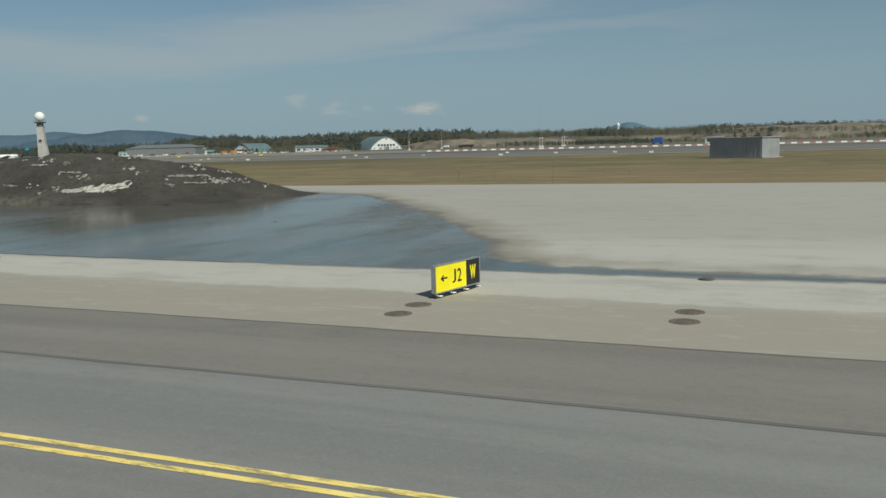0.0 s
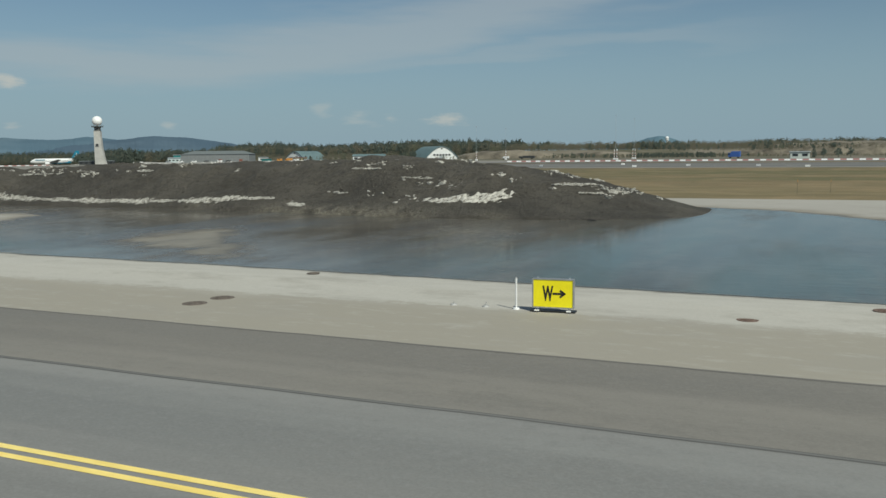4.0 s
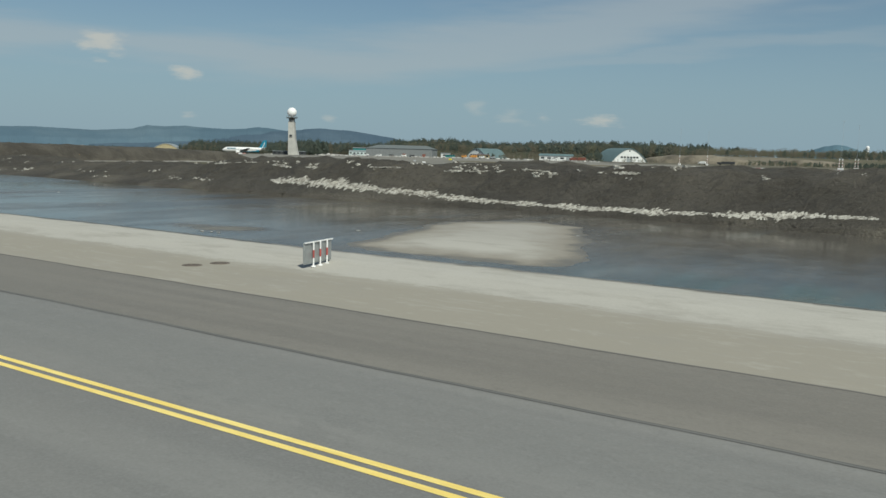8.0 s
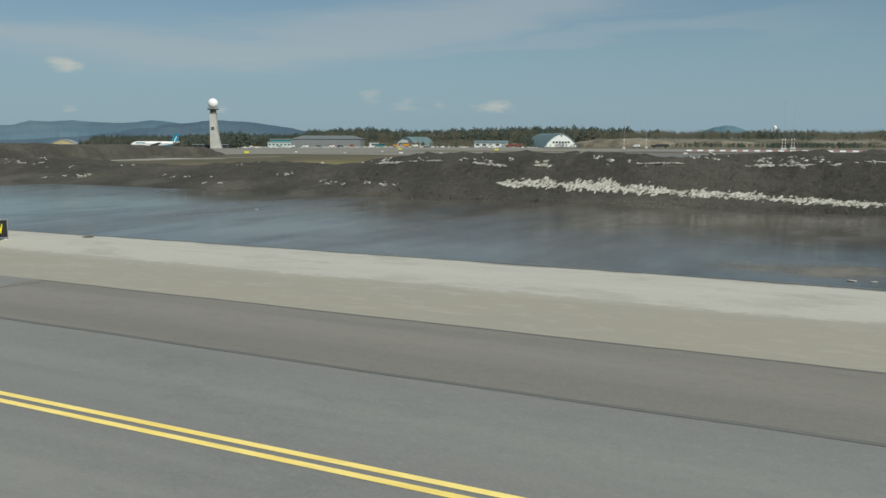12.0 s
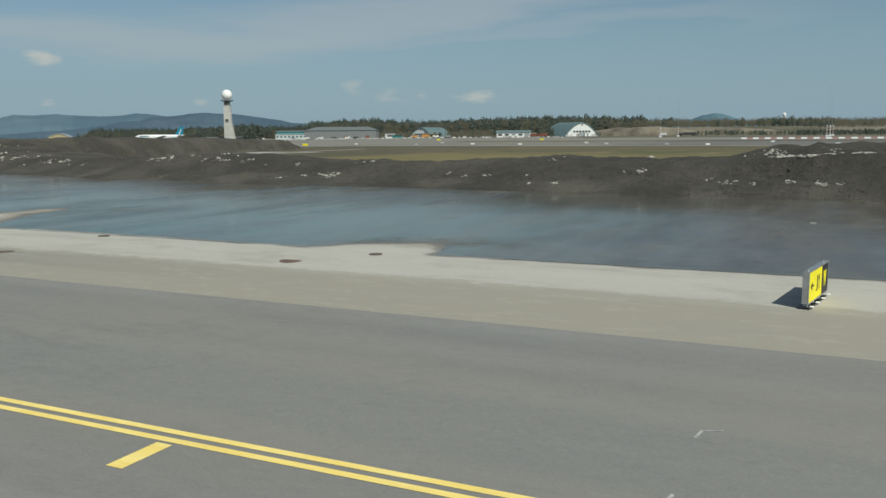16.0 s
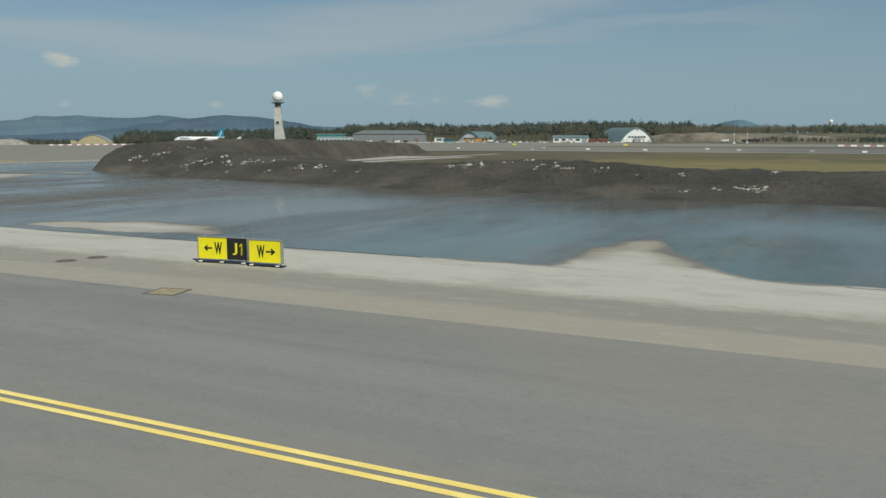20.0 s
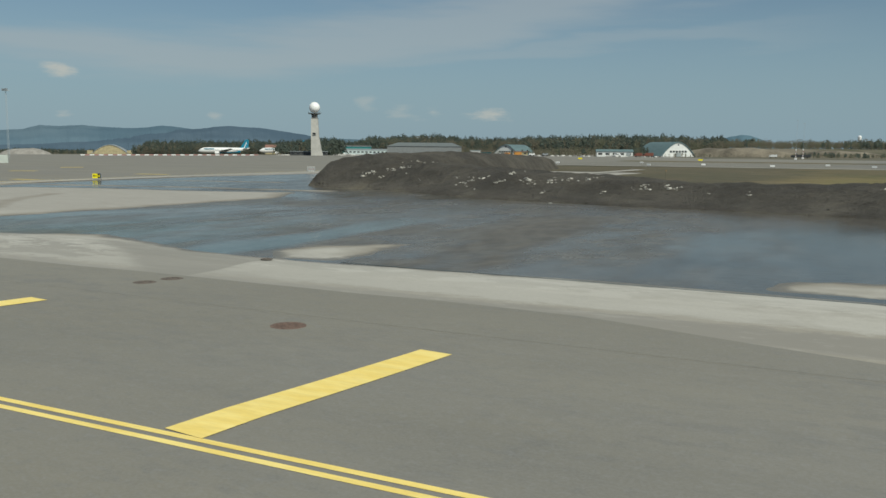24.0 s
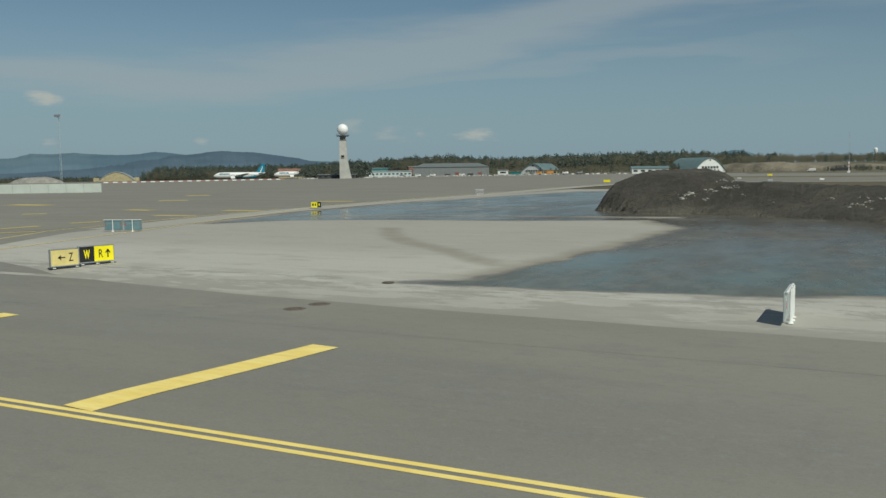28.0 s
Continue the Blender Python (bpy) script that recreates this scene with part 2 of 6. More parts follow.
def concrete_material():
    """Dusty light concrete; wet and brown where it meets the water."""
    m = Mat("dusty concrete", (0.4, 0.38, 0.34), 0.9)
    x, y, z = m.xyz()
    wave = m.math("MULTIPLY", m.math("SUBTRACT", m.noise(0.12, 6, 0.62, stretch=(.35, 1, 1)), 0.5), 3.2)
    fray = m.math("MULTIPLY", m.math("SUBTRACT", m.noise(1.3, 5, 0.72, stretch=(.3, 1, 1)), 0.5), 2.0)
    yy = m.math("ADD", m.math("ADD", y, wave), fray)
    beige, pale = (0.318, 0.292, 0.242), (0.445, 0.425, 0.38)
    big = m.noise(0.05, 6, 0.62, stretch=(.5, 1, 1))
    crumb = m.math("MULTIPLY", m.math("SUBTRACT", m.noise(2.2, 5, 0.8, stretch=(.45, 1, 1)), 0.5), 2.2)
    rim = m.math("ADD", m.math("ADD", y, m.math("MULTIPLY", wave, 0.35)), crumb)
    c = m.mix(m.math("MAXIMUM", m.math("MULTIPLY", m.ramp(yy, 24.0, 26.4), 0.55), m.ramp(rim, 24.9, 25.5)), beige, pale)    # sand swept to the taxiway's side, flaking pale slab behind
    c = m.mix(m.math("MULTIPLY", m.ramp(y, 40, 46), m.ramp(big, 0.4, 0.62)), c, (0.37, 0.345, 0.305))
    c = m.mix(m.ramp(y, 36, 44, 0, 0.75), c, (0.345, 0.325, 0.29))
    west = m.ramp(x, -150, -128, 1, 0)
    band = m.math("MULTIPLY", m.math("MULTIPLY", m.ramp(m.math("ADD", y, m.math("MULTIPLY", wave, 0.2)), 21.9, 22.5), m.ramp(rim, 24.4, 25.0, 1, 0)), west)
    c = m.mix(m.math("MULTIPLY", band, 0.8), c, m.mix(m.ramp(big, 0.4, 0.62), (0.222, 0.211, 0.19), (0.262, 0.246, 0.216)))
    c = m.mix(m.math("MULTIPLY", m.math("MULTIPLY", m.ramp(x, -222, -205, 1, 0), m.ramp(m.noise(0.5, 6, 0.7, stretch=(.35, 1, 1)), 0.46, 0.53)), m.ramp(y, 30, 31, 0.9, 0.0)), c, (0.25, 0.238, 0.212))
    streak = m.noise(0.7, 6, 0.68, stretch=(.12, 1, 1))
    c = m.mix(m.ramp(streak, 0.5, 0.72, 0, 0.4), c, (0.325, 0.305, 0.27))
    c = m.mix(m.ramp(m.noise(0.9, 5, 0.7, stretch=(.2, 1, 1)), 0.56, 0.74, 0, 0.3), c, (0.50, 0.485, 0.45))
    c = m.mix(m.ramp(m.noise(9, 4, 0.7), 0.35, 0.7, 0, 0.16), c, (0.25, 0.24, 0.215))
    c = m.mix(m.ramp(m.noise(0.45, 6, 0.7, stretch=(.5, 1, 1)), 0.5, 0.66, 0, 0.5), c, (0.30, 0.28, 0.242))
    c = m.mix(m.ramp(m.noise(1.9, 5, 0.75, stretch=(.5, 1, 1)), 0.52, 0.7, 0, 0.22), c, (0.50, 0.48, 0.44))
    c = m.mix(m.math("MULTIPLY", m.ramp(x, -215, -188, 0.5, 0), m.ramp(y, 30, 32, 1, 0)), c, (0.345, 0.33, 0.295))
    flake = m.math("MULTIPLY", m.ramp(m.noise(0.8, 6, 0.78, stretch=(.4, 1, 1)), 0.5, 0.55), m.ramp(y, 26.5, 28, 0, 1))
    c = m.mix(m.math("MULTIPLY", m.math("MULTIPLY", flake, m.ramp(y, 30, 32, 1, 0)), m.ramp(x, -215, -140, 0.6, 0.25)), c, (0.5, 0.48, 0.435))
    # a dull sandy wedge against the joint of one paler slab
    edge = m.math("ADD", m.math("ADD", x, m.math("MULTIPLY", y, 1.42)), m.math("MULTIPLY", fray, 1.2))
    wedge = m.math("MULTIPLY", m.ramp(edge, -181.8, -180.0), m.math("MULTIPLY", m.ramp(x, -213.2, -213.0, 1, 0), m.ramp(y, 30.4, 31.5, 1, 0)))
    c = m.mix(m.math("MULTIPLY", wedge, m.ramp(streak, 0.35, 0.62, 0.95, 0.65)), c, (0.262, 0.25, 0.222))
    # damp margin: a few centimetres above the water's level, darkest at the edge
    damp = m.math("ADD", z, m.math("MULTIPLY", m.math("SUBTRACT", m.noise(0.3, 5, 0.65), 0.5), 0.05))
    field = m.ramp(y, 28.8, 29.7)
    moist = m.math("MULTIPLY", m.ramp(damp, WATER + 0.012, WATER + 0.05, 1, 0), m.ramp(y, 30.4, 33, 0, 1))
    c = m.mix(m.math("MULTIPLY", moist, 0.75), c, (0.235, 0.21, 0.17))
    wet = m.math("MULTIPLY", m.ramp(damp, WATER + 0.002, WATER + 0.018, 1, 0), field)
    c = m.mix(m.math("MULTIPLY", wet, 0.85), c, (0.15, 0.135, 0.11))
    m.color(c).rough(m.ramp(wet, 0, 1, 0.92, 0.45)).bump(m.noise(7, 5, 0.7), 0.25, 0.01)
    return m.m


def water_material():
    """Shallow murky meltwater, ruffled by light wind in patches, thinning to wet silt over the shoals."""
    m = Mat("shallow meltwater", (0.05, 0.045, 0.036), 0.06)
    x, y, z = m.xyz()
    drift = m.math("MULTIPLY", m.math("SUBTRACT", m.noise(0.16, 6, 0.62, stretch=(1.1, .6, 1)), 0.5), 3.0)
    silt = m.noise(0.45, 6, 0.66, stretch=(1, .4, 1))
    film = m.math("MULTIPLY", m.ramp(m.math("ADD", m.math("MULTIPLY", m.noise(0.07, 6, 0.62, stretch=(1.3, .5, 1)), 0.7), m.math("MULTIPLY", silt, 0.3)), 0.49, 0.68), 0.42)
    # shoals: centre, half length and width, turn in degrees, strength
    for cx, cy, a, b, turn, k in ((-40, 39, 11.5, 4.8, -48, 1.0), (-80, 34.6, 5.5, 2.2, 10, .8), (-65, 42.5, 14.5, 9.5, 70, .55), (-159.5, 36.5, 9.5, 6.5, 75, .4), (-210.5, 39, 9, 4.4, 80, .62), (-228, 43.5, 9.5, 2.8, 78, .6), (-221.7, 34.8, 3.8, 2.8, 0, .4), (-218.8, 49.2, 3, 1.0, 60, .4),
                                  (-187, 34, 9, 3, 0, .5), (-251, 75.5, 16, 2.6, 4, .8), (-132, 33, 6, 2.2, 10, .7), (5.5, 48, 15, 4.2, -58, .55), (-102, 36, 9, 4, 75, .3), (-118, 44, 14, 6, 80, .28)):
        c0, s0 = math.cos(radians(turn)), math.sin(radians(turn))
        dx, dy = m.math("SUBTRACT", x, cx), m.math("SUBTRACT", y, cy)
        u = m.math("DIVIDE", m.math("ADD", m.math("MULTIPLY", dx, c0), m.math("MULTIPLY", dy, s0)), a)
        v = m.math("DIVIDE", m.math("SUBTRACT", m.math("MULTIPLY", dy, c0), m.math("MULTIPLY", dx, s0)), b)
        r = m.math("ADD", m.math("SQRT", m.math("ADD", m.math("MULTIPLY", u, u), m.math("MULTIPLY", v, v))), drift)
        film = m.math("MAXIMUM", film, m.ramp(r, 0.1, 1.3, k, 0))
    thin = m.math("MULTIPLY", m.ramp(film, 0.62, 0.85, 1.0, 0.2), m.ramp(m.noise(0.6, 6, 0.7, stretch=(.6, .6, 1)), 0.36, 0.6, 0.55, 0.0))
    film = m.math("MULTIPLY", film, m.math("SUBTRACT", 1.0, thin))            # ripples break the thin films, not the smooth silt
    murk = m.math("MULTIPLY", m.ramp(x, -206, -184, 1, 0), m.ramp(m.noise(0.13, 5, 0.62, stretch=(1.2, .6, 1)), 0.38, 0.6, 0.2, 0.58))
    film = m.math("MAXIMUM", film, m.math("MULTIPLY", murk, m.ramp(y, 60, 80, 1, 0.3)))
    # one clear channel between two shoals
    mid = m.math("ABSOLUTE", m.math("ADD", m.math("ADD", x, 217.3), m.math("MULTIPLY", drift, 1.2)))
    clear = m.math("MULTIPLY", m.ramp(mid, 0.9, 2.3, 1, 0), m.ramp(y, 44, 56, 1, 0))
    film = m.math("MULTIPLY", film, m.math("SUBTRACT", 1.0, clear))
    c = m.mix(m.ramp(silt, 0.38, 0.68), (0.082, 0.077, 0.068), (0.125, 0.114, 0.098))
    c = m.mix(m.math("MULTIPLY", m.ramp(m.noise(0.11, 6, 0.68, stretch=(1.2, .4, 1)), 0.5, 0.64), 0.6), c, (0.042, 0.038, 0.033))
    # sky sheen on wind-ruffled water, painted as pale bands drawn out across the pond
    gust = m.noise(0.26, 5, 0.6, stretch=(1, .13, 1))
    pale = m.math("MULTIPLY", m.ramp(gust, 0.5, 0.66), m.ramp(m.noise(0.045, 4, 0.6, stretch=(1, .6, 1)), 0.42, 0.6))
    c = m.mix(m.math("MULTIPLY", pale, 0.32), c, (0.118, 0.148, 0.165))
    # blue-green tint of reflected light painted into the colour: west of the middle, by the eastern island and in the
    # western channel
    zone = m.math("MAXIMUM", m.math("MULTIPLY", m.ramp(x, -184, -170), m.ramp(x, -136, -118, 1, 0)), m.math("MULTIPLY", m.math("MULTIPLY", m.ramp(x, -66, -52), m.ramp(x, -50, -34, 1, 0)), m.ramp(y, 33, 37, 0.8, 0)))
    zone = m.math("MAXIMUM", zone, m.ramp(x, -32, -16, 0, 0.6))
    zone = m.math("MAXIMUM", zone, m.math("MULTIPLY", m.ramp(x, -214, -226, 0.0, 1.0), m.ramp(y, 36, 52, 1, 0.3)))
    teal = m.math("MULTIPLY", zone, m.ramp(m.noise(0.3, 5, 0.62, stretch=(1, .15, 1)), 0.4, 0.6, 0.25, 1.0))
    teal = m.math("MAXIMUM", teal, m.math("MULTIPLY", clear, 0.6))
    c = m.mix(m.math("MULTIPLY", teal, m.ramp(y, 33, 62, 0.6, 0.18)), c, (0.064, 0.146, 0.143))
    mottle = m.mix(m.ramp(m.noise(1.1, 6, 0.7, stretch=(1, .5, 1)), 0.4, 0.64), (0.135, 0.12, 0.098), (0.205, 0.184, 0.15))
    mottle = m.mix(m.ramp(film, 0.66, 1.0, 0, 0.85), mottle, (0.255, 0.236, 0.2))
    c = m.mix(m.math("MULTIPLY", m.ramp(m.noise(1.5, 6, 0.75, stretch=(.35, 1, 1)), 0.52, 0.66), m.ramp(m.noise(0.06, 4, 0.6), 0.4, 0.6, 0.15, 0.6)), c, (0.045, 0.045, 0.043))
    c = m.mix(film, c, mottle)
    m.color(c)
    ruffle = m.math("MULTIPLY", m.ramp(m.noise(0.07, 4, 0.6, stretch=(1, .4, 1)), 0.38, 0.62), m.ramp(gust, 0.36, 0.6, 0.4, 1.0))
    m.rough(m.math("ADD", m.ramp(ruffle, 0, 1, 0.07, 0.2), m.math("MULTIPLY", film, 0.35)))
    m.b.inputs["IOR"].default_value = 1.33
    m.put(m.ramp(film, 0, 0.9, 0.26, 0.06), m.b.inputs["Specular IOR Level"])
    rip = m.math("ADD", m.noise(2.2, 4, 0.6, stretch=(.5, 1.2, 1)), m.math("MULTIPLY", m.noise(9, 3, 0.6), 0.35))
    m.bump(m.math("MULTIPLY", rip, m.ramp(ruffle, 0, 1, 0.35, 1.0)), 0.36, 0.05)
    return m.m


def dirt_snow_material():
    """Old ploughed snow under a crust of gravel and soil; bare dirty snow where the crust slipped."""
    m = Mat("dirt-crusted snow", (0.07, 0.062, 0.052), 0.95)
    x, y, z = m.xyz()
    big, mid, fine = m.noise(0.13, 6, 0.62), m.noise(0.8, 6, 0.7), m.noise(5, 5, 0.75)
    c = m.mix(m.ramp(big, 0.35, 0.68), (0.068, 0.061, 0.05), (0.124, 0.111, 0.09))
    c = m.mix(m.ramp(mid, 0.5, 0.75, 0, 0.6), c, (0.142, 0.13, 0.11))
    c = m.mix(m.ramp(fine, 0.55, 0.8, 0, 0.5), c, (0.18, 0.165, 0.14))
    c = m.mix(m.ramp(m.noise(2.2, 6, 0.78), 0.5, 0.64, 0, 0.6), c, (0.036, 0.031, 0.025))
    c = m.mix(m.ramp(m.noise(7, 4, 0.8), 0.57, 0.68, 0, 0.55), c, (0.25, 0.228, 0.19))
    # washed-out pale silt low on the face, thickest on the eastern slip
    slip = m.math("MULTIPLY", m.ramp(x, -52.5, -49.5), m.ramp(x, -40, -28, 1, 0))
    low = m.math("ADD", z, m.math("MULTIPLY", m.math("SUBTRACT", m.noise(0.5, 6, 0.72), 0.5), 1.3))
    tan = m.math("MULTIPLY", m.ramp(low, 0.1, 0.85, 1, 0), m.math("MAXIMUM", m.math("MULTIPLY", slip, m.ramp(m.noise(0.6, 5, 0.7), 0.36, 0.56)), m.math("MULTIPLY", m.ramp(m.noise(0.09, 4, 0.6), 0.46, 0.62), 0.5)))
    c = m.mix(m.math("MULTIPLY", tan, 0.85), c, m.mix(m.ramp(fine, 0.4, 0.65), (0.17, 0.152, 0.115), (0.33, 0.302, 0.245)))
    m.color(c)
    m.bump(m.math("ADD", mid, m.math("MULTIPLY", fine, 1.1)), 1.0, 0.4)
    return m.m


def snow_material():
    m = Mat("dirty old snow", (0.6, 0.58, 0.54), 0.75)
    v = m.noise(2.6, 6, 0.74, stretch=(1.5, 1, 0.6))
    c = m.mix(m.ramp(v, 0.36, 0.58), (0.15, 0.135, 0.11), (0.53, 0.51, 0.455))
    c = m.mix(m.ramp(m.noise(8, 4, 0.7), 0.55, 0.75, 0, 0.5), c, (0.22, 0.2, 0.17))
    m.color(c).bump(v, 0.6, 0.1)
    return m.m


def grass_material():
    m = Mat("spring grass", (0.12, 0.11, 0.05), 0.95)
    x, y, z = m.xyz()
    big = m.noise(0.022, 6, 0.65, stretch=(.5, 1.3, 1))
    mid = m.noise(0.25, 6, 0.7, stretch=(.35, 1, 1))
    c = m.mix(m.ramp(big, 0.42, 0.58), (0.085, 0.088, 0.034), (0.165, 0.123, 0.062))
    c = m.mix(m.ramp(mid, 0.45, 0.7, 0, 0.6), c, (0.21, 0.16, 0.085))
    c = m.mix(m.ramp(m.noise(0.07, 6, 0.7, stretch=(1, .8, 1)), 0.5, 0.62, 0, 0.75), c, (0.235, 0.178, 0.095))
    c = m.mix(m.ramp(m.noise(0.05, 5, 0.65, stretch=(1.3, .6, 1)), 0.54, 0.66, 0, 0.7), c, (0.062, 0.068, 0.03))
    c = m.mix(m.ramp(m.noise(2.5, 4, 0.7), 0.5, 0.75, 0, 0.35), c, (0.07, 0.075, 0.028))
    wide = m.math("ADD", y, m.math("MULTIPLY", m.math("SUBTRACT", mid, 0.5), 60))
    c = m.mix(m.math("MULTIPLY", m.ramp(wide, 100, 160, 1, 0.25), m.ramp(x, -150, -100, 0, 0.62)), c, m.mix(m.ramp(mid, 0.4, 0.6), (0.19, 0.142, 0.074), (0.27, 0.2, 0.108)))
    # the strip along the middle of the bank greens up first; the far side stays dull
    mid_field = m.math("MULTIPLY", m.ramp(m.math("ADD", x, m.math("MULTIPLY", m.math("SUBTRACT", big, 0.5), 40)), -206, -190), m.ramp(x, -90, -50, 1, 0))
    c = m.mix(m.math("MULTIPLY", mid_field, m.ramp(wide, 176, 150, 0.0, 0.8)), c, m.mix(m.ramp(mid, 0.4, 0.62), (0.15, 0.132, 0.05), (0.215, 0.178, 0.078)))
    c = m.mix(m.math("MULTIPLY", mid_field, m.ramp(wide, 176, 200, 0.0, 0.7)), c, m.mix(m.ramp(mid, 0.4, 0.62), (0.085, 0.078, 0.042), (0.12, 0.1, 0.055)))
    bare = m.math("MULTIPLY", m.ramp(m.math("ADD", x, m.math("MULTIPLY", m.math("SUBTRACT", big, 0.5), 60)), -212, -192, 1, 0), m.ramp(y, 252, 258, 1, 0))
    c = m.mix(m.math("MULTIPLY", bare, 0.75), c, m.mix(m.ramp(mid, 0.4, 0.65), (0.07, 0.063, 0.042), (0.11, 0.098, 0.062)))
    m.color(c).bump(m.noise(4, 4, 0.75), 0.8, 0.12)
    return m.m


def scrub_material():
    m = Mat("scrub and heath", (0.12, 0.1, 0.07), 0.95)
    v = m.noise(0.012, 6, 0.65)
    c = m.mix(m.ramp(v, 0.4, 0.62), (0.085, 0.082, 0.048), (0.19, 0.165, 0.125))
    c = m.mix(m.ramp(m.noise(0.1, 5, 0.7), 0.5, 0.7, 0, 0.5), c, (0.065, 0.062, 0.04))
    m.color(c).bump(m.noise(0.5, 4, 0.7), 0.6, 0.3)
    return m.m


M_concrete, M_water, M_dirt, M_snow = concrete_material(), water_material(), dirt_snow_material(), snow_material()
M_grass, M_scrub = grass_material(), scrub_material()


def yellow_paint():
    m = Mat("yellow line paint", (0.75, 0.52, 0.09), 0.7)
    x, y, z = m.xyz()
    chips = m.math("MULTIPLY", m.ramp(m.noise(2.4, 6, 0.8, stretch=(.4, 1.8, 1)), 0.45, 0.6), m.ramp(x, -8, 8, 0.1, 0.9))
    c = m.mix(m.ramp(m.noise(3, 4, 0.6, stretch=(.3, 1, 1)), 0.35, 0.7), (0.90, 0.68, 0.19), (0.96, 0.77, 0.27))
    m.color(m.mix(chips, c, (0.3, 0.25, 0.12))).bump(m.noise(30, 3, 0.7), 0.2, 0.004)
    return m.m


M_yellow_line = yellow_paint()
M_yellow_faded = plain("faded yellow paint", (0.62, 0.48, 0.16), 0.75, vary=0.15, scale=0.5, kind="Generated")
M_drain = plain("wet slot drain", (0.105, 0.125, 0.122), 0.45, vary=0.2, scale=0.8, kind="Generated")
M_edge = plain("grimy asphalt edge", (0.158, 0.15, 0.136), 0.85, vary=0.2, scale=0.8, kind="Generated")
M_seam = plain("bitumen joint", (0.112, 0.11, 0.105), 0.8, vary=0.25, scale=0.8, kind="Generated")
M_seam_soft = plain("weathered bitumen joint", (0.17, 0.168, 0.16), 0.85, vary=0.22, scale=0.8, kind="Generated")
M_seam_old = plain("old filled crack", (0.192, 0.185, 0.171), 0.85, vary=0.07, scale=0.8, kind="Generated")
M_seam_old2 = plain("half-filled crack", (0.145, 0.142, 0.135), 0.85, vary=0.2, scale=0.8, kind="Generated")
M_dash = plain("worn white road paint", (0.52, 0.52, 0.5), 0.7, vary=0.2, scale=0.8, kind="Generated")
M_scrape = plain("scraped stone", (0.42, 0.42, 0.41), 0.85, vary=0.2, scale=4)
M_iron = plain("cast iron", (0.185, 0.152, 0.124), 0.75, 0.2, 0.3, 9)
M_rust = plain("rusty cast iron", (0.2, 0.135, 0.105), 0.8, 0.2, 0.3, 9)
M_steel = plain("galvanised steel", (0.52, 0.53, 0.53), 0.42, 0.8, 0.1, 5)
M_yellow = plain("sign yellow", (0.97, 0.83, 0.012), 0.5, 0, 0.05, 2)
M_black = plain("sign black", (0.018, 0.018, 0.018), 0.45, 0, 0.1, 2)
M_white = plain("white paint", (0.8, 0.8, 0.79), 0.5, 0, 0.06, 2)
M_red_band = plain("weathered red band", (0.42, 0.09, 0.08), 0.6, 0, 0.15, 3)
M_red = plain("red paint", (0.55, 0.05, 0.045), 0.5, 0, 0.1, 2)


# ---- mesh helpers ----
def bm_object(name, bm, material, parent=None, label="", smooth=False):
    me = bpy.data.meshes.new(name)
    bm.to_mesh(me)
    bm.free()
    for mm in material if isinstance(material, (list, tuple)) else [material]:
        me.materials.append(mm)
    if smooth:
        for p in me.polygons:
            p.use_smooth = True
    ob = new(name, me)
    if parent is not None:
        ob.parent = parent
    if label:
        ob["label"] = label
    return ob


def part(name, bm, material, parent, label="", smooth=False):
    return bm_object(name, bm, material, parent, label, smooth)


def box(bm, cx, cy, cz, sx, sy, sz, bevel=0.0, m=None):
    """A box by centre and full sizes, with bevelled edges where given."""
    got = bmesh.ops.create_cube(bm, size=1, matrix=(m or Matrix()) @ Matrix.Translation((cx, cy, cz)) @ Matrix.Diagonal((sx, sy, sz, 1)))
    if bevel:
        edges = list({e for v in got["verts"] for e in v.link_edges})
        bmesh.ops.bevel(bm, geom=edges, offset=bevel, segments=1, affect="EDGES")
    return bm


def rod(bm, a, b, r0, r1=None, n=10):
    """A round bar from a to b."""
    a, b = Vector(a), Vector(b)
    q = (b - a).to_track_quat("Z", "Y").to_matrix().to_4x4()
    bmesh.ops.create_cone(bm, cap_ends=True, segments=n, radius1=r0, radius2=r0 if r1 is None else r1, depth=(b - a).length,
                          matrix=Matrix.Translation((a + b) / 2) @ q)
    return bm


def sheet(name, xs, ys, height, material, label="", category="", kind="structure", smooth=True):
    """A height field over the grid lines xs, ys; height takes arrays."""
    gx, gy = np.meshgrid(np.asarray(xs, float), np.asarray(ys, float))
    gz = height(gx, gy) + 0 * gx
    v = np.stack([gx.ravel(), gy.ravel(), gz.ravel()], 1)
    nx, ny = len(xs), len(ys)
    i = np.arange(nx * ny).reshape(ny, nx)
    f = np.stack([i[:-1, :-1].ravel(), i[:-1, 1:].ravel(), i[1:, 1:].ravel(), i[1:, :-1].ravel()], 1)
    me = bpy.data.meshes.new(name)
    me.from_pydata(v.tolist(), [], f.tolist())
    me.materials.append(material)
    if smooth:
        me.polygons.foreach_set("use_smooth", [True] * len(me.polygons))
    return tagged(new(name, me), label, category, kind=kind)


def wob(x, y, seed=0.0, scale=1.0):
    """Smooth vectorised noise, about -1 to 1, from a few sine waves."""
    x, y = np.asarray(x) * scale, np.asarray(y) * scale
    out = 0.0
    for k, (a, b, c) in enumerate(((1.0, 0.35, 0.3), (-0.42, 1.07, 1.9), (1.73, -0.9, 4.1), (0.77, 2.21, 2.7), (-2.6, 1.3, 5.2), (3.1, 2.9, 0.8))):
        out = out + np.sin(a * x + b * y + c + seed * (1.7 + k) + 0.8 * np.sin(0.6 * b * x - 0.7 * a * y + seed)) / (1 + 0.5 * k)
    return out / 2.4


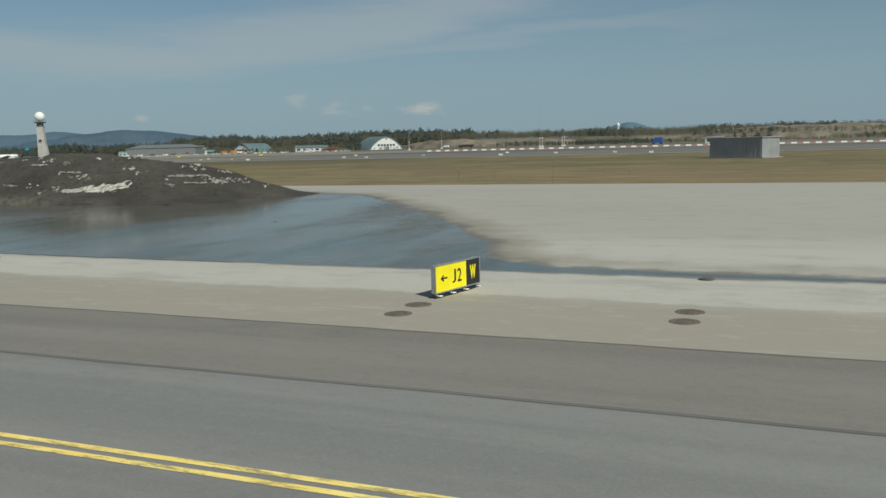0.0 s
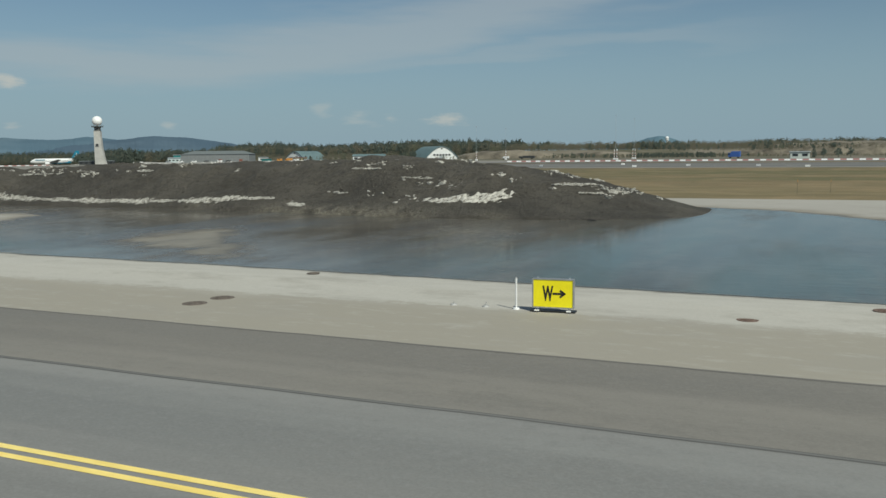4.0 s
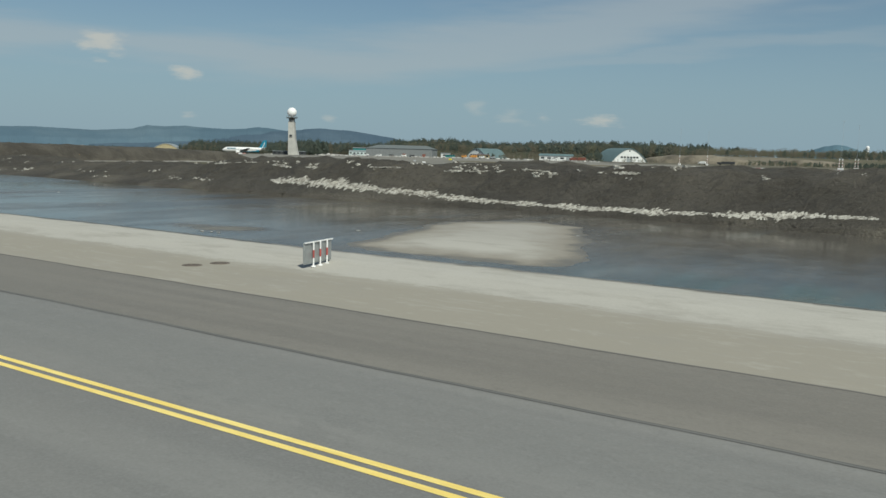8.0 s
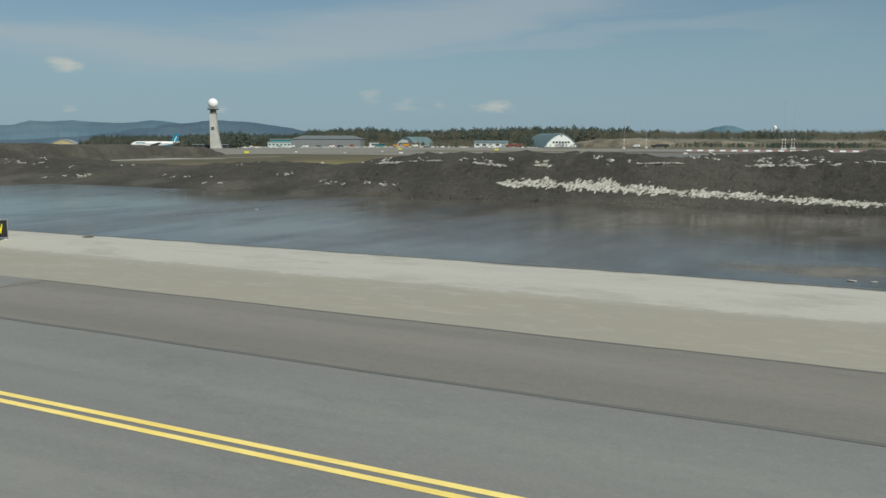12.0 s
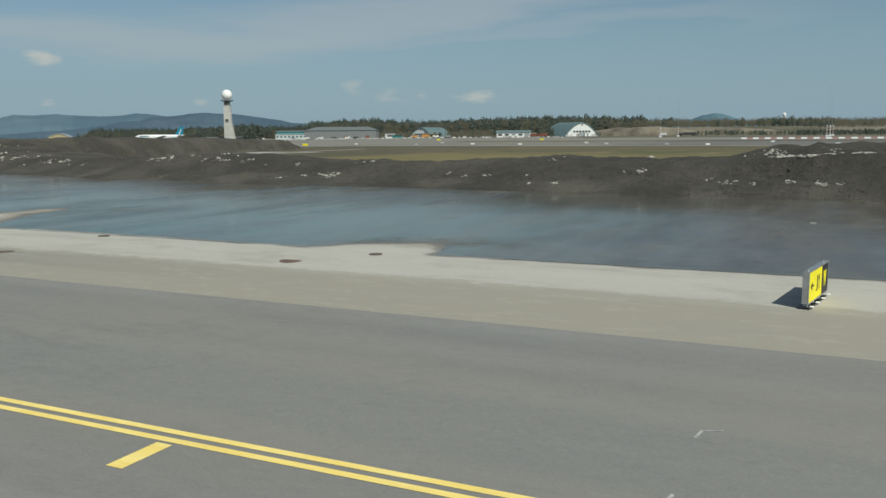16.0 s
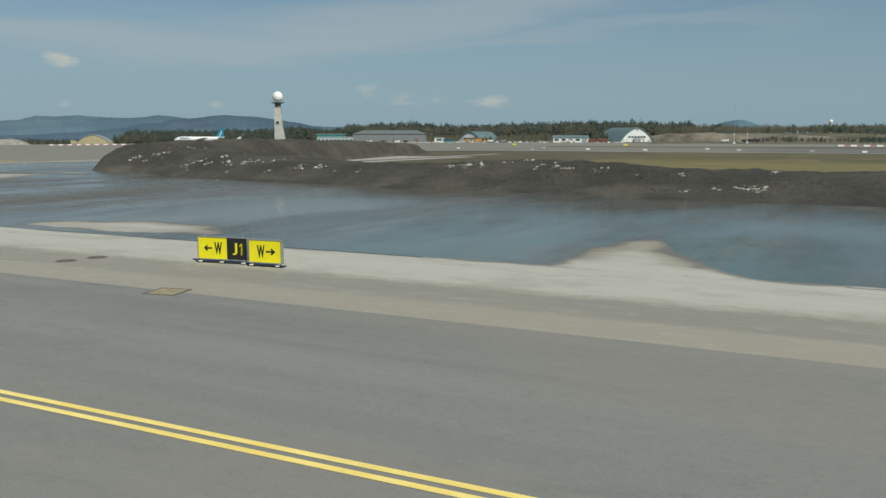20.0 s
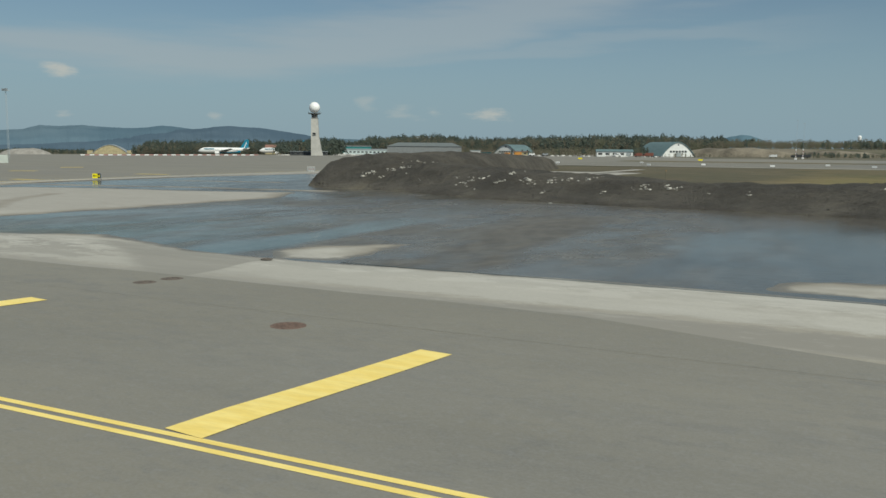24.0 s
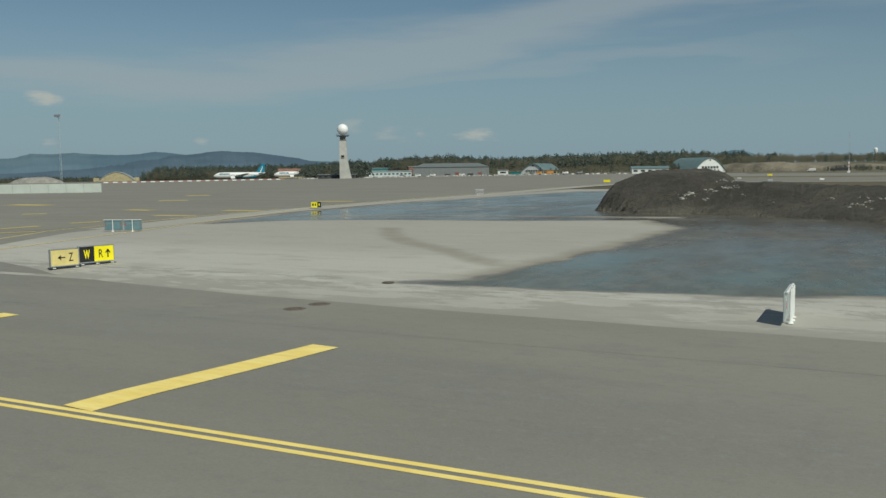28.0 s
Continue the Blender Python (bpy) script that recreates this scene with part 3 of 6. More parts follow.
# ---- ground ----
def crossfall(y):
    """The taxiway's cross-section: level, then falling to the drain line and rising to the field."""
    u = np.clip(np.asarray(y, float) - 12, 0, 20)
    return -0.0312 * u + 0.00125 * u * u


def inside_distance(x, y, ring):
    """Signed distance to a closed outline: negative inside."""
    p = np.asarray(ring, float)
    best, odd = np.full(x.shape, 1e9), np.zeros(x.shape, bool)
    for (ax, ay), (bx, by) in zip(p, np.roll(p, -1, 0)):
        dx, dy = bx - ax, by - ay
        t = np.clip(((x - ax) * dx + (y - ay) * dy) / (dx * dx + dy * dy), 0, 1)
        best = np.minimum(best, np.hypot(x - ax - t * dx, y - ay - t * dy))
        cross = ((ay > y) != (by > y)) & (x < (bx - ax) * (y - ay) / ((by - ay) or 1e-9) + ax)
        odd ^= cross
    return np.where(odd, -best, best)


POND = [(60, 30.2), (26, 30.0), (10.8, 29.7), (-8, 30.0), (-19, 30.35), (-33, 30.85), (-52, 31.05), (-69, 30.65), (-85, 30.9), (-108, 30.6), (-120, 30.2), (-130, 30.0), (-147, 30.4), (-163, 30.1),
        (-176, 29.9), (-199, 30.3), (-212, 29.3), (-218, 29.9), (-224, 32.1), (-227, 33.0), (-232, 31.0), (-240, 30.2), (-245.5, 29.8), (-243, 31.5),
        (-242.6, 37), (-241, 48), (-240, 64.5), (-245, 74), (-257, 70.5), (-267, 69.5), (-277, 66), (-279.6, 62.5), (-281.0, 59.4), (-282.6, 66), (-285, 79),
        (-285, 105), (-283, 124), (-277, 165), (-262, 165), (-262, 125), (-250, 98), (-220, 85), (-195, 76), (-100, 74), (-40, 74), (-25, 79),
        (-10.5, 72), (1.2, 56.5), (9.9, 45.1), (14.2, 37.8), (15.9, 33.0), (19, 30.9), (26, 30.55), (60, 30.5)]
DRY = [[(-70, 32.3), (-73.9, 48), (-71, 52.8), (-66.7, 51.2), (-62, 43), (-58.6, 35), (-59, 32.9), (-64, 32.2)],
       [(-163, 29), (-163.2, 34), (-162.5, 38), (-161, 40.7), (-159.4, 36), (-157.3, 32.2), (-154.3, 29)],
       [(-136, 29), (-134.7, 31.8), (-131.4, 33.2), (-130.6, 31.6), (-129.9, 29)],
       [(-193.5, 31.2), (-192.5, 33.6), (-188, 35.4), (-183, 35.2), (-180.8, 32.4), (-186, 31.0)],
       [(-213.3, 29.9), (-214.7, 32.0), (-214.5, 34.6), (-210.9, 37.0), (-210.4, 33), (-210.7, 30.3)],
       [(-243, 79), (-262, 77.5), (-281, 72.5), (-281, 70.5), (-262, 75.6), (-243, 77.4)], [(-262, 95), (-276, 92), (-284, 86), (-276, 90), (-262, 93.4)]]


TRAIL = [(-262, 58), (-258.5, 52), (-255, 47.5), (-250, 43), (-246.5, 39), (-244, 36.6)]


def apron_height(x, y):
    s = inside_distance(x, y, POND)                    # negative in the water
    for i, ring in enumerate(DRY):
        s = np.maximum(s, ((-0.2 if i == 1 else 0.2) - inside_distance(x, y, ring)) * (0.6 if i == 0 else 1))
    rough = np.clip((y - 30.4) / 1.5, 0.12, 1)
    s = s + rough * (0.28 * wob(x, y, 1.0, 0.9) + 0.16 * wob(x, y, 2.0, 2.6)) + 0.4 * wob(x, y, 5.0, 0.12) * np.clip((y - 32) / 10, 0, 1)
    slope = np.interp(x, [-20, -8], [0.022, 0.015]) * np.where(y > 31, 1, 0) + 0.026 * np.where(y > 31, 0, 1)
    shore = WATER + np.clip(s * slope, -0.12, 0.06)
    for (ax, ay), (bx, by) in zip(TRAIL, TRAIL[1:]):     # a damp runnel across the slab
        t = np.clip(((x - ax) * (bx - ax) + (y - ay) * (by - ay)) / ((bx - ax) ** 2 + (by - ay) ** 2), 0, 1)
        d = np.hypot(x - ax - t * (bx - ax), y - ay - t * (by - ay))
        shore = np.where(s > 0, np.minimum(shore, WATER + 0.022 + 0.03 * np.clip(d - 0.4, 0, 4)), shore)
    k = np.clip((y - 26.2) / 1.6, 0, 1)
    return crossfall(y) * (1 - k) + shore * k


xs_fine = np.concatenate([np.arange(-330, -290, 2.5), np.arange(-290, 62, 0.6)])
ys_fine = np.concatenate([[20.0, 21, 22, 23, 24, 25, 26, 27], np.arange(27.5, 60, 0.45), np.arange(60, 100, 1.0), np.arange(100, 182, 3.0)])
sheet("apron", xs_fine, ys_fine, apron_height, M_concrete, "pale dusty concrete apron with damp brown margins round the meltwater", "apron")
sheet("water", np.linspace(-320, 62, 40), np.linspace(28.2, 178, 20), lambda x, y: WATER + 0 * x, M_water,
      "shallow blue-grey meltwater pond lying on the apron", "pond")
xs_road = np.concatenate([np.arange(-900, -300, 20), np.arange(-300, 60, 2), np.arange(60, 501, 20)])
sheet("taxiway", xs_road, [-45, -20, 0, 6, 10, 11, 12, 13, 14, 15], lambda x, y: crossfall(y), M_asphalt, "worn grey asphalt taxiway with faint lengthwise wear", "taxiway")
sheet("taxiway_shoulder", np.concatenate([np.arange(-900, -300, 20), np.arange(-300, -105, 2), [-104.7]]), [15, 16, 17, 18, 19, 20.03], lambda x, y: crossfall(y), M_asphalt, "grey asphalt strip beside the taxiway", "shoulder")
sheet("taxiway_shoulder", np.concatenate([np.arange(-104.7, 60, 2), np.arange(60, 501, 20)]), [15, 16, 17, 18, 19, 20.03], lambda x, y: crossfall(y), M_asphalt2, "darker brown-grey asphalt strip beside the taxiway", "shoulder")
sheet("ground", [-4900, -1930, -900, -430, -100, 200, 700, 1500, 4900], [-3000, -600, -46, 180, 300, 700, 1500, 4900],
      lambda x, y: -0.45 - 0.0075 * np.clip(-430 - x, 0, 1500), M_scrub, "flat heath and scrub reaching to the horizon", "ground")


# ---- asphalt widening to the apron and the far tarmac ----
def edge_y(x):
    """How far the near asphalt reaches at x."""
    return np.interp(x, [-289, -286.5, -284, -279, -271, -262, -250, -236, -205, -198, -192, -183],
                     [84, 60, 46, 36, 29.8, 26.6, 24.8, 24.2, 24.1, 23.9, 22.2, 20.03])


def field_z(y):
    k = np.clip((np.asarray(y, float) - 26.2) / 1.6, 0, 1)
    return crossfall(y) * (1 - k) + (WATER + 0.06) * k


def ruled(name, xs, lower, upper, n, lift, material, label, category):
    v = np.linspace(0, 1, n)
    gx = np.repeat(np.asarray(xs, float)[None], n, 0)
    gy = np.stack([lower(x) + v * (upper(x) - lower(x)) for x in xs], 1)
    pts = np.stack([gx.ravel(), gy.ravel(), (field_z(gy) + lift).ravel()], 1)
    i = np.arange(n * len(xs)).reshape(n, len(xs))
    f = np.stack([i[:-1, :-1].ravel(), i[:-1, 1:].ravel(), i[1:, 1:].ravel(), i[1:, :-1].ravel()], 1)
    me = bpy.data.meshes.new(name)
    me.from_pydata(pts.tolist(), [], f.tolist())
    me.materials.append(material)
    return tagged(new(name, me), label, category, kind="structure")


ruled("taxiway_fillet", np.concatenate([np.linspace(-289, -280, 40), np.linspace(-279.5, -183, 110)]), lambda x: 20.03, lambda x: float(edge_y(x) + 0.12 * wob(x, 0.0, 4, 0.5)), 40, 0.005,
      M_asphalt, "asphalt fillet widening towards the connecting taxiway", "taxiway")


def dip(x, y=None):
    """The far ground falls gently to the west."""
    return -0.09 - 0.0075 * np.clip(-430 - x, 0, 1500)


sheet("apron_west", np.concatenate([np.arange(-1500, -400, 60), np.arange(-400, -288.9, 11.1)]), [15, 20, 30, 60, 120, 255, 400, 520, 640], lambda x, y: np.where(y <= 20, crossfall(y), np.where(x > -310, field_z(y), dip(x))) + 0.012,
      M_far_tarmac, "wide brown-grey tarmac apron with faint yellow lines", "apron")
sheet("far_taxiway", np.arange(-289, 420, 12), [252, 300, 360, 430], lambda x, y: 0 * x - 0.02, M_far_taxiway, "distant grey taxiway behind the grass field", "taxiway")
sheet("far_grass", np.arange(-289, 420, 12), [366, 376, 388, 396], lambda x, y: 0.02 + 0 * x, M_grass, "narrow strip of dry grass between far taxiways", "grass")
sheet("far_grass", np.arange(-289, -228, 4.0), np.arange(180, 254, 6.0), lambda x, y: -0.03 + 0 * x, M_grass, "dry grass beside the service track", "grass")
sheet("far_taxiway", np.arange(-640, 420, 12), [430, 470, 520, 560], lambda x, y: dip(x) + 0.05, M_far_tarmac, "distant brown-grey apron before the hangars", "apron")
sheet("far_lane", np.arange(-200, 330, 10), [300, 306, 312], lambda x, y: 0.0 + 0 * x, M_seam_old, "dark rubber-streaked lane on the far taxiway", "lane")
sheet("grass_field", np.arange(-232, 330, 4.0), np.arange(84, 256, 4.0),
      lambda x, y: np.interp(y, [84, 87, 96], [-0.35, -0.1, 0.02]) + np.interp(y, [87, 96], [0, 0.05]) * wob(x, y, 3, 0.3), M_grass, "dry spring grass field, green and straw-coloured in patches", "grass")


def pale_track():
    """A pale concrete shoulder that follows the edge of the far taxiways."""
    pts = [(-283.5, 50), (-286, 62), (-288.5, 80), (-289, 105), (-288, 135), (-287, 200), (-284, 235), (-270, 250), (-235, 254), (-150, 254), (330, 254)]
    verts, faces = [], []
    for i, (x, y) in enumerate(pts):
        a, b = Vector(pts[max(0, i - 1)]), Vector(pts[min(len(pts) - 1, i + 1)])
        d = (b - a).normalized()
        n = Vector((-d.y, d.x)) * (2.5 if i < 8 else 2.4)
        verts += [(x + n.x, y + n.y, (0.09 if y > 190 else field_z(min(y, 60)) + 0.014)), (x - n.x, y - n.y, (0.09 if y > 190 else field_z(min(y, 60)) + 0.014))]
        if i:
            faces.append((2 * i - 2, 2 * i - 1, 2 * i + 1, 2 * i))
    me = bpy.data.meshes.new("pale_shoulder")
    me.from_pydata(verts, [], faces)
    me.materials.append(M_concrete)
    tagged(new("pale_shoulder", me), "narrow pale concrete shoulder along the far taxiway", "shoulder", kind="structure")


pale_track()
sheet("service_track", [-241.5, -238.5], np.arange(112, 216, 8), lambda x, y: 0 * x + 0.02, M_concrete, "pale dirt service track beside the snow bank", "track")


# ---- painted lines and joints ----
def strip(name, pts, width, lift, material, label, category):
    """A flat painted band along points in the plan, laid on the asphalt."""
    verts, faces = [], []
    for i, p in enumerate(pts):
        a, b = Vector(pts[max(0, i - 1)]), Vector(pts[min(len(pts) - 1, i + 1)])
        d = (b - a).normalized()
        n = Vector((-d.y, d.x)) * width / 2
        for q in (Vector(p) + n, Vector(p) - n):
            z = float(crossfall(q.y)) if q.y < 26 else float(field_z(q.y)) if q.x > -320 else float(dip(q.x))
            verts.append((q.x, q.y, z + lift))
        if i:
            faces.append((2 * i - 2, 2 * i - 1, 2 * i + 1, 2 * i))
    me = bpy.data.meshes.new(name)
    me.from_pydata(verts, [], faces)
    me.materials.append(material)
    return tagged(new(name, me), label, category, kind="structure")


for yy, xa, xb in ((283, -280, 300), (335, -260, 300), (352, -120, 330)):
    for k, x in enumerate(np.arange(xa, xb, 24.0)):
        strip("dash", [(float(x), yy), (float(x) + 7, yy)], 0.75, 0.13, M_dash, "white painted dash on the far taxiway", "line")
for yy in (10.52, 10.23):
    strip("edge_line", [(x, yy) for x in range(-760, 420, 20)], 0.15, 0.006, M_yellow_line, "continuous yellow taxiway edge line, chipped in places", "line")
for x0, y1 in ((-199.75, 17.85), (-213.6, 18.2), (-227.6, 18.15), (-241.7, 17.85), (-254.3, 18.2)):
    strip("cross_bar", [(x0 + 0.24 - 0.8 * (y1 - y) / 7, y) for y in np.linspace(10.62, y1, 24)], 0.87, 0.014, M_yellow_line, "broad yellow bar painted across the taxiway shoulder", "line")
strip("joint", [(x, 15.02 + 0.03 * math.sin(x * 0.37) + 0.02 * math.sin(x * 1.3)) for x in np.arange(-104.8, 330, 1.7)], 0.17, 0.004, M_seam_soft, "dark bitumen joint along the taxiway", "joint")
for off, wide in ((-0.05, 0.035), (0.055, 0.024)):
    strip("joint", [(x, 15.02 + off + 0.03 * math.sin(x * 0.37) + 0.02 * math.sin(x * 1.3) + 0.008 * math.sin(x * 2.9 + off * 60)) for x in np.arange(-104.8, 330, 0.85)], wide, 0.0065, M_seam, "thin open edge of the bitumen joint", "joint")
strip("joint", [(x, 19.94 + 0.03 * math.sin(x * 0.9) + 0.02 * math.sin(x * 2.7)) for x in np.arange(-104.5, 330, 0.85)], 0.11, 0.005, M_edge, "grimy edge of the asphalt against the concrete", "joint")
strip("short_bar", [(-124.55, 9.12), (-124.55, 9.6), (-124.55, 10.08)], 0.3, 0.006, M_yellow_line, "short yellow bar beside the edge line", "line")
for xs_run in (np.arange(-54, 8, 2.0), np.arange(-127, -71, 2.0), np.arange(-153, -137, 2.0), np.arange(-210, -167, 2.0)):
    edge = [p for p in POND[:12]]
    strip("slot_drain", [(float(x), float(np.interp(-x, [-p[0] for p in edge], [p[1] for p in edge])) - 0.2) for x in xs_run], 0.11, -0.044, M_drain, "dark wet slot drain along the water's edge", "drain")
rnd = random.Random(4)
for pts in (((-117.55, 13.65), (-117.5, 14.05), (-117.2, 14.2)), ((-117.5, 11.1), (-117.45, 11.4)), ((-120.5, 9.55), (-120.35, 9.7), (-120.1, 9.6))):
    strip("scrape", list(pts), 0.05, 0.006, M_scrape, "pale scrape mark on the asphalt", "mark")

for off, wide, lo, hi, mat in ((0.0, 0.16, 11.2, 20.05, M_seam_old), (0.04, 0.07, 17.2, 19.7, M_seam_old2), (-0.03, 0.05, 14.2, 16.6, M_seam_old2), (0.02, 0.05, 12.1, 13.3, M_seam_old2), (0.0, 0.08, 7.2, 10.1, M_seam_old), (0.0, 0.06, 10.6, 11.3, M_seam_old2)):
    strip("crack", [(-105.22 + 0.105 * (y - 9) + off + 0.06 * rnd.uniform(-1, 1), float(y)) for y in np.arange(lo, hi, 0.13)], wide, 0.0045 + (0.001 if wide < 0.1 else 0), mat, "ragged dark crack across the asphalt", "crack")
for off in (3.2,):
    strip("edge_line", [(float(x) - off, float(edge_y(x)) + off * 0.25) for x in np.linspace(-288.9, -272, 24)] + [(-289 - off, y) for y in (95, 120, 200, 240)][: 4], 0.16, 0.02, M_yellow_line,
          "yellow edge line curving into the connecting taxiway", "line")
for a, b in (((-289.2, 44.0), (-287.4, 45.8)),
             ((-294.1, 54.9), (-293.3, 57.7)),
             ((-296.6, 67.9), (-291.1, 68.1)),
             ((-296.7, 79.3), (-291.1, 79.1)),
             ((-344.5, 87.2), (-335.8, 86.7)),
             ((-314.9, 66.0), (-313.0, 67.7)),
             ((-331.9, 104.8), (-328.3, 107.8)),
             ((-293.6, 47.3), (-293.4, 51.0)),
             ((-310.8, 77.8), (-306.1, 77.3)),
             ((-301.9, 106.6), (-295.9, 107.5)),
             ((-348.3, 129.3), (-345.5, 133.0))):
    strip("apron_line", [a, b], 0.95 * ((a[0] + 229) ** 2 + a[1] ** 2) / 6700, 0.03, M_yellow_faded, "pale yellow guide line on the apron", "line")


# ---- the long bank of dirty snow ----
_grid = np.random.RandomState(7).rand(64, 64)


def lattice(x, y):
    xi, yi = np.floor(x).astype(int), np.floor(y).astype(int)
    fx, fy = x - xi, y - yi
    fx, fy = fx * fx * (3 - 2 * fx), fy * fy * (3 - 2 * fy)
    g = lambda a, b: _grid[a % 64, b % 64]
    return (g(xi, yi) * (1 - fx) + g(xi + 1, yi) * fx) * (1 - fy) + (g(xi, yi + 1) * (1 - fx) + g(xi + 1, yi + 1) * fx) * fy


def fbm(x, y, octaves=4):
    out, amp, tot = 0.0, 1.0, 0.0
    for k in range(octaves):
        out, tot = out + amp * (lattice(x + 17.3 * k, y - 9.1 * k) - 0.5), tot + amp
        x, y, amp = x * 2.07, y * 2.07, amp * 0.5
    return out / tot


def front_bank(x, y):
    x, y = np.asarray(x, float), np.asarray(y, float)
    foot = np.interp(x, [-262, -252, -240, -224, -210, -198, -180, -165, -150, -125, -105, -79, -66, -52, -40, -32, -22, -16], [100, 90, 82.5, 74.5, 71.5, 69.3, 67, 65, 64.5, 61.8, 60.6, 61.2, 61.3, 60.2, 58.2, 57.6, 58.6, 62.3])
    foot = foot + 1.5 * fbm(x * 0.12, 3.0 + 0 * x, 3)
    top = np.interp(x, [-262, -253.5, -246, -235, -225, -216, -205, -195, -183, -172, -165, -152, -149, -143, -139, -133, -125, -122.5, -118, -111, -100, -84, -70, -64, -50, -44, -40, -36.5, -33, -29, -26, -20, -17, -15.3],
                    [0, 0, 3.0, 2.8, 2.4, 2.25, 1.7, 1.8, 2.3, 2.0, 1.7, 1.65, 1.85, 2.1, 2.4, 2.15, 2.35, 2.95, 3.3, 3.5, 3.48, 3.65, 3.75, 3.9, 4.2, 4.3, 4.2, 3.8, 3.45, 2.95, 2.5, 1.2, .4, 0])
    u = y - foot
    width = np.interp(x, [-40, -24, -14], [9.5, 9, 6])
    rise = np.clip(u / width, 0, 1)
    face = rise ** 0.8 * (1 - 0.16 * np.sin(rise * 6.28))
    back = np.clip((np.interp(x, [-70, -40, -26, -14], [30, 27, 23, 13]) - u) / np.interp(x, [-40, -20], [14, 8]), 0, 1)
    back = back * back * (3 - 2 * back)
    lumps = 1.0 * fbm(x * 0.16, y * 0.16, 4) + 0.8 * fbm(x * 0.6 + 5, y * 0.6, 3) + 0.35 * fbm(x * 1.9, y * 1.9, 2)
    h = top * face * back
    return np.where((u < 0) | (top <= 0), -0.5 - 0.1 * np.clip(-u, 0, 3), -0.2 + h + lumps * np.clip(h / 1.8, 0, 1) * np.where(top > 3, 1.0, 0.7))


def end_bank(x, y):
    x, y = np.asarray(x, float), np.asarray(y, float)
    mid = np.interp(y, [84, 95, 110, 120, 150, 165, 190, 212], [-246, -247, -248.6, -249.8, -255.2, -258.5, -262, -265])
    half = np.interp(y, [83, 85, 89, 95, 110, 150, 190, 212], [2, 3.5, 7.4, 8.2, 8.4, 7.8, 6, 3])
    top = np.interp(y, [83, 85, 88, 92, 98, 105, 114, 124, 141, 163, 185, 200, 208, 212], [0, .7, 2.1, 3.55, 3.88, 4.08, 4.2, 4.24, 4.1, 3.72, 3.4, 2.7, 1.3, 0])
    u = np.abs(x - mid) / half
    h = top * np.clip(1 - np.clip(u, 0, 1) ** 4.6, 0, 1)
    lumps = 0.6 * fbm(x * 0.15, y * 0.15, 4) + 0.6 * fbm(x * 0.7, y * 0.7, 3) + 0.3 * fbm(x * 2.1, y * 2.1, 2)
    return np.where((u > 1) | (top <= 0), -0.6, -0.2 + h + lumps * np.clip(h / 2.2, 0, 1))


def bank_z(x, y):
    return np.maximum(front_bank(x, y), end_bank(x, y))


bank = sheet("snow_bank", np.arange(-262, -10, 0.6), np.concatenate([np.arange(57, 80, 0.55), np.arange(80, 110, 1.1)]), front_bank, M_dirt,
             "long bank of ploughed snow crusted with dark dirt beside the meltwater", "snow bank", kind="", smooth=False)
bank2 = sheet("snow_bank", np.arange(-272, -226, 0.7), np.concatenate([np.arange(82, 120, 0.9), np.arange(120, 214, 2.2)]), end_bank, M_dirt,
              "tall rounded end of the dirty snow bank", "snow bank", kind="", smooth=False)


def surface_point(x, z):
    """The place on the bank's water side at x and height z."""
    ys = np.arange(57, 106, 0.12)
    h = bank_z(np.full_like(ys, x), ys)
    k = np.argmax(h > z) if (h > z).any() else int(np.argmax(h))
    return float(ys[k]), float(h[k])


def snow_face(xa, xb, z0, z1, seed, droop=0.0, thin=1.0):
    """A band of bare snow along the bank: many short leaning melt ribs with dark gaps between them."""
    r = random.Random(seed)
    verts, faces = [], []
    ys = np.arange(58, 92, 0.1)
    x = xa
    while x < xb:
        k = (x - xa) / (xb - xa)
        swell = min(1, 7 * k, 7 * (1 - k)) ** 0.6
        patch = 0.25 + 1.1 * float(lattice(np.array(x * 0.8 + seed), np.array(seed * 1.7)))
        mid = z0 + (z1 - z0) * k + 0.2 * float(fbm(np.array(x * 0.4), np.array(seed * 3.3), 3))
        tall = thin * (0.045 + 0.125 * swell) * patch + droop * 0.45 * swell
        col = bank_z(np.full_like(ys, x), ys)
        for _ in range(3 if r.random() < 0.75 else 2):
            zc = mid - droop * 0.5 + r.gauss(0, 0.42) * tall
            half = tall * r.uniform(0.16, 0.42) + 0.02
            w = r.uniform(0.03, 0.13)
            y0 = float(ys[int(np.argmax(col > zc - half))])
            y1 = min(float(ys[int(np.argmax(col > zc + half))]), y0 + 0.4)
            y1 = max(y1, y0)
            out, lean = r.uniform(0.03, 0.16), r.uniform(-.05, .2)
            b = len(verts)
            verts += [(x - w, y0 - out * .5, zc - half), (x + w, y0 - out * .5, zc - half * r.uniform(.7, 1)), (x + w + lean, (y0 + y1) / 2 - out, zc),
                      (x - w + lean, (y0 + y1) / 2 - out, zc + half * .1), (x + lean * 1.6, y1 - out * .4, zc + half), (x + lean, y1 + 0.12, zc + half * .6)]
            faces += [(b, b + 1, b + 2, b + 3), (b + 3, b + 2, b + 4), (b + 2, b + 5, b + 4)]
        x += r.uniform(0.03, 0.09)
    me = bpy.data.meshes.new("snow_face")
    me.from_pydata(verts, [], faces)
    me.materials.append(M_snow)
    ob = new("snow_face", me)
    ob.parent = bank
    tagged(ob, "bare dirty-white snow face with leaning melt ribs", kind="stuff")


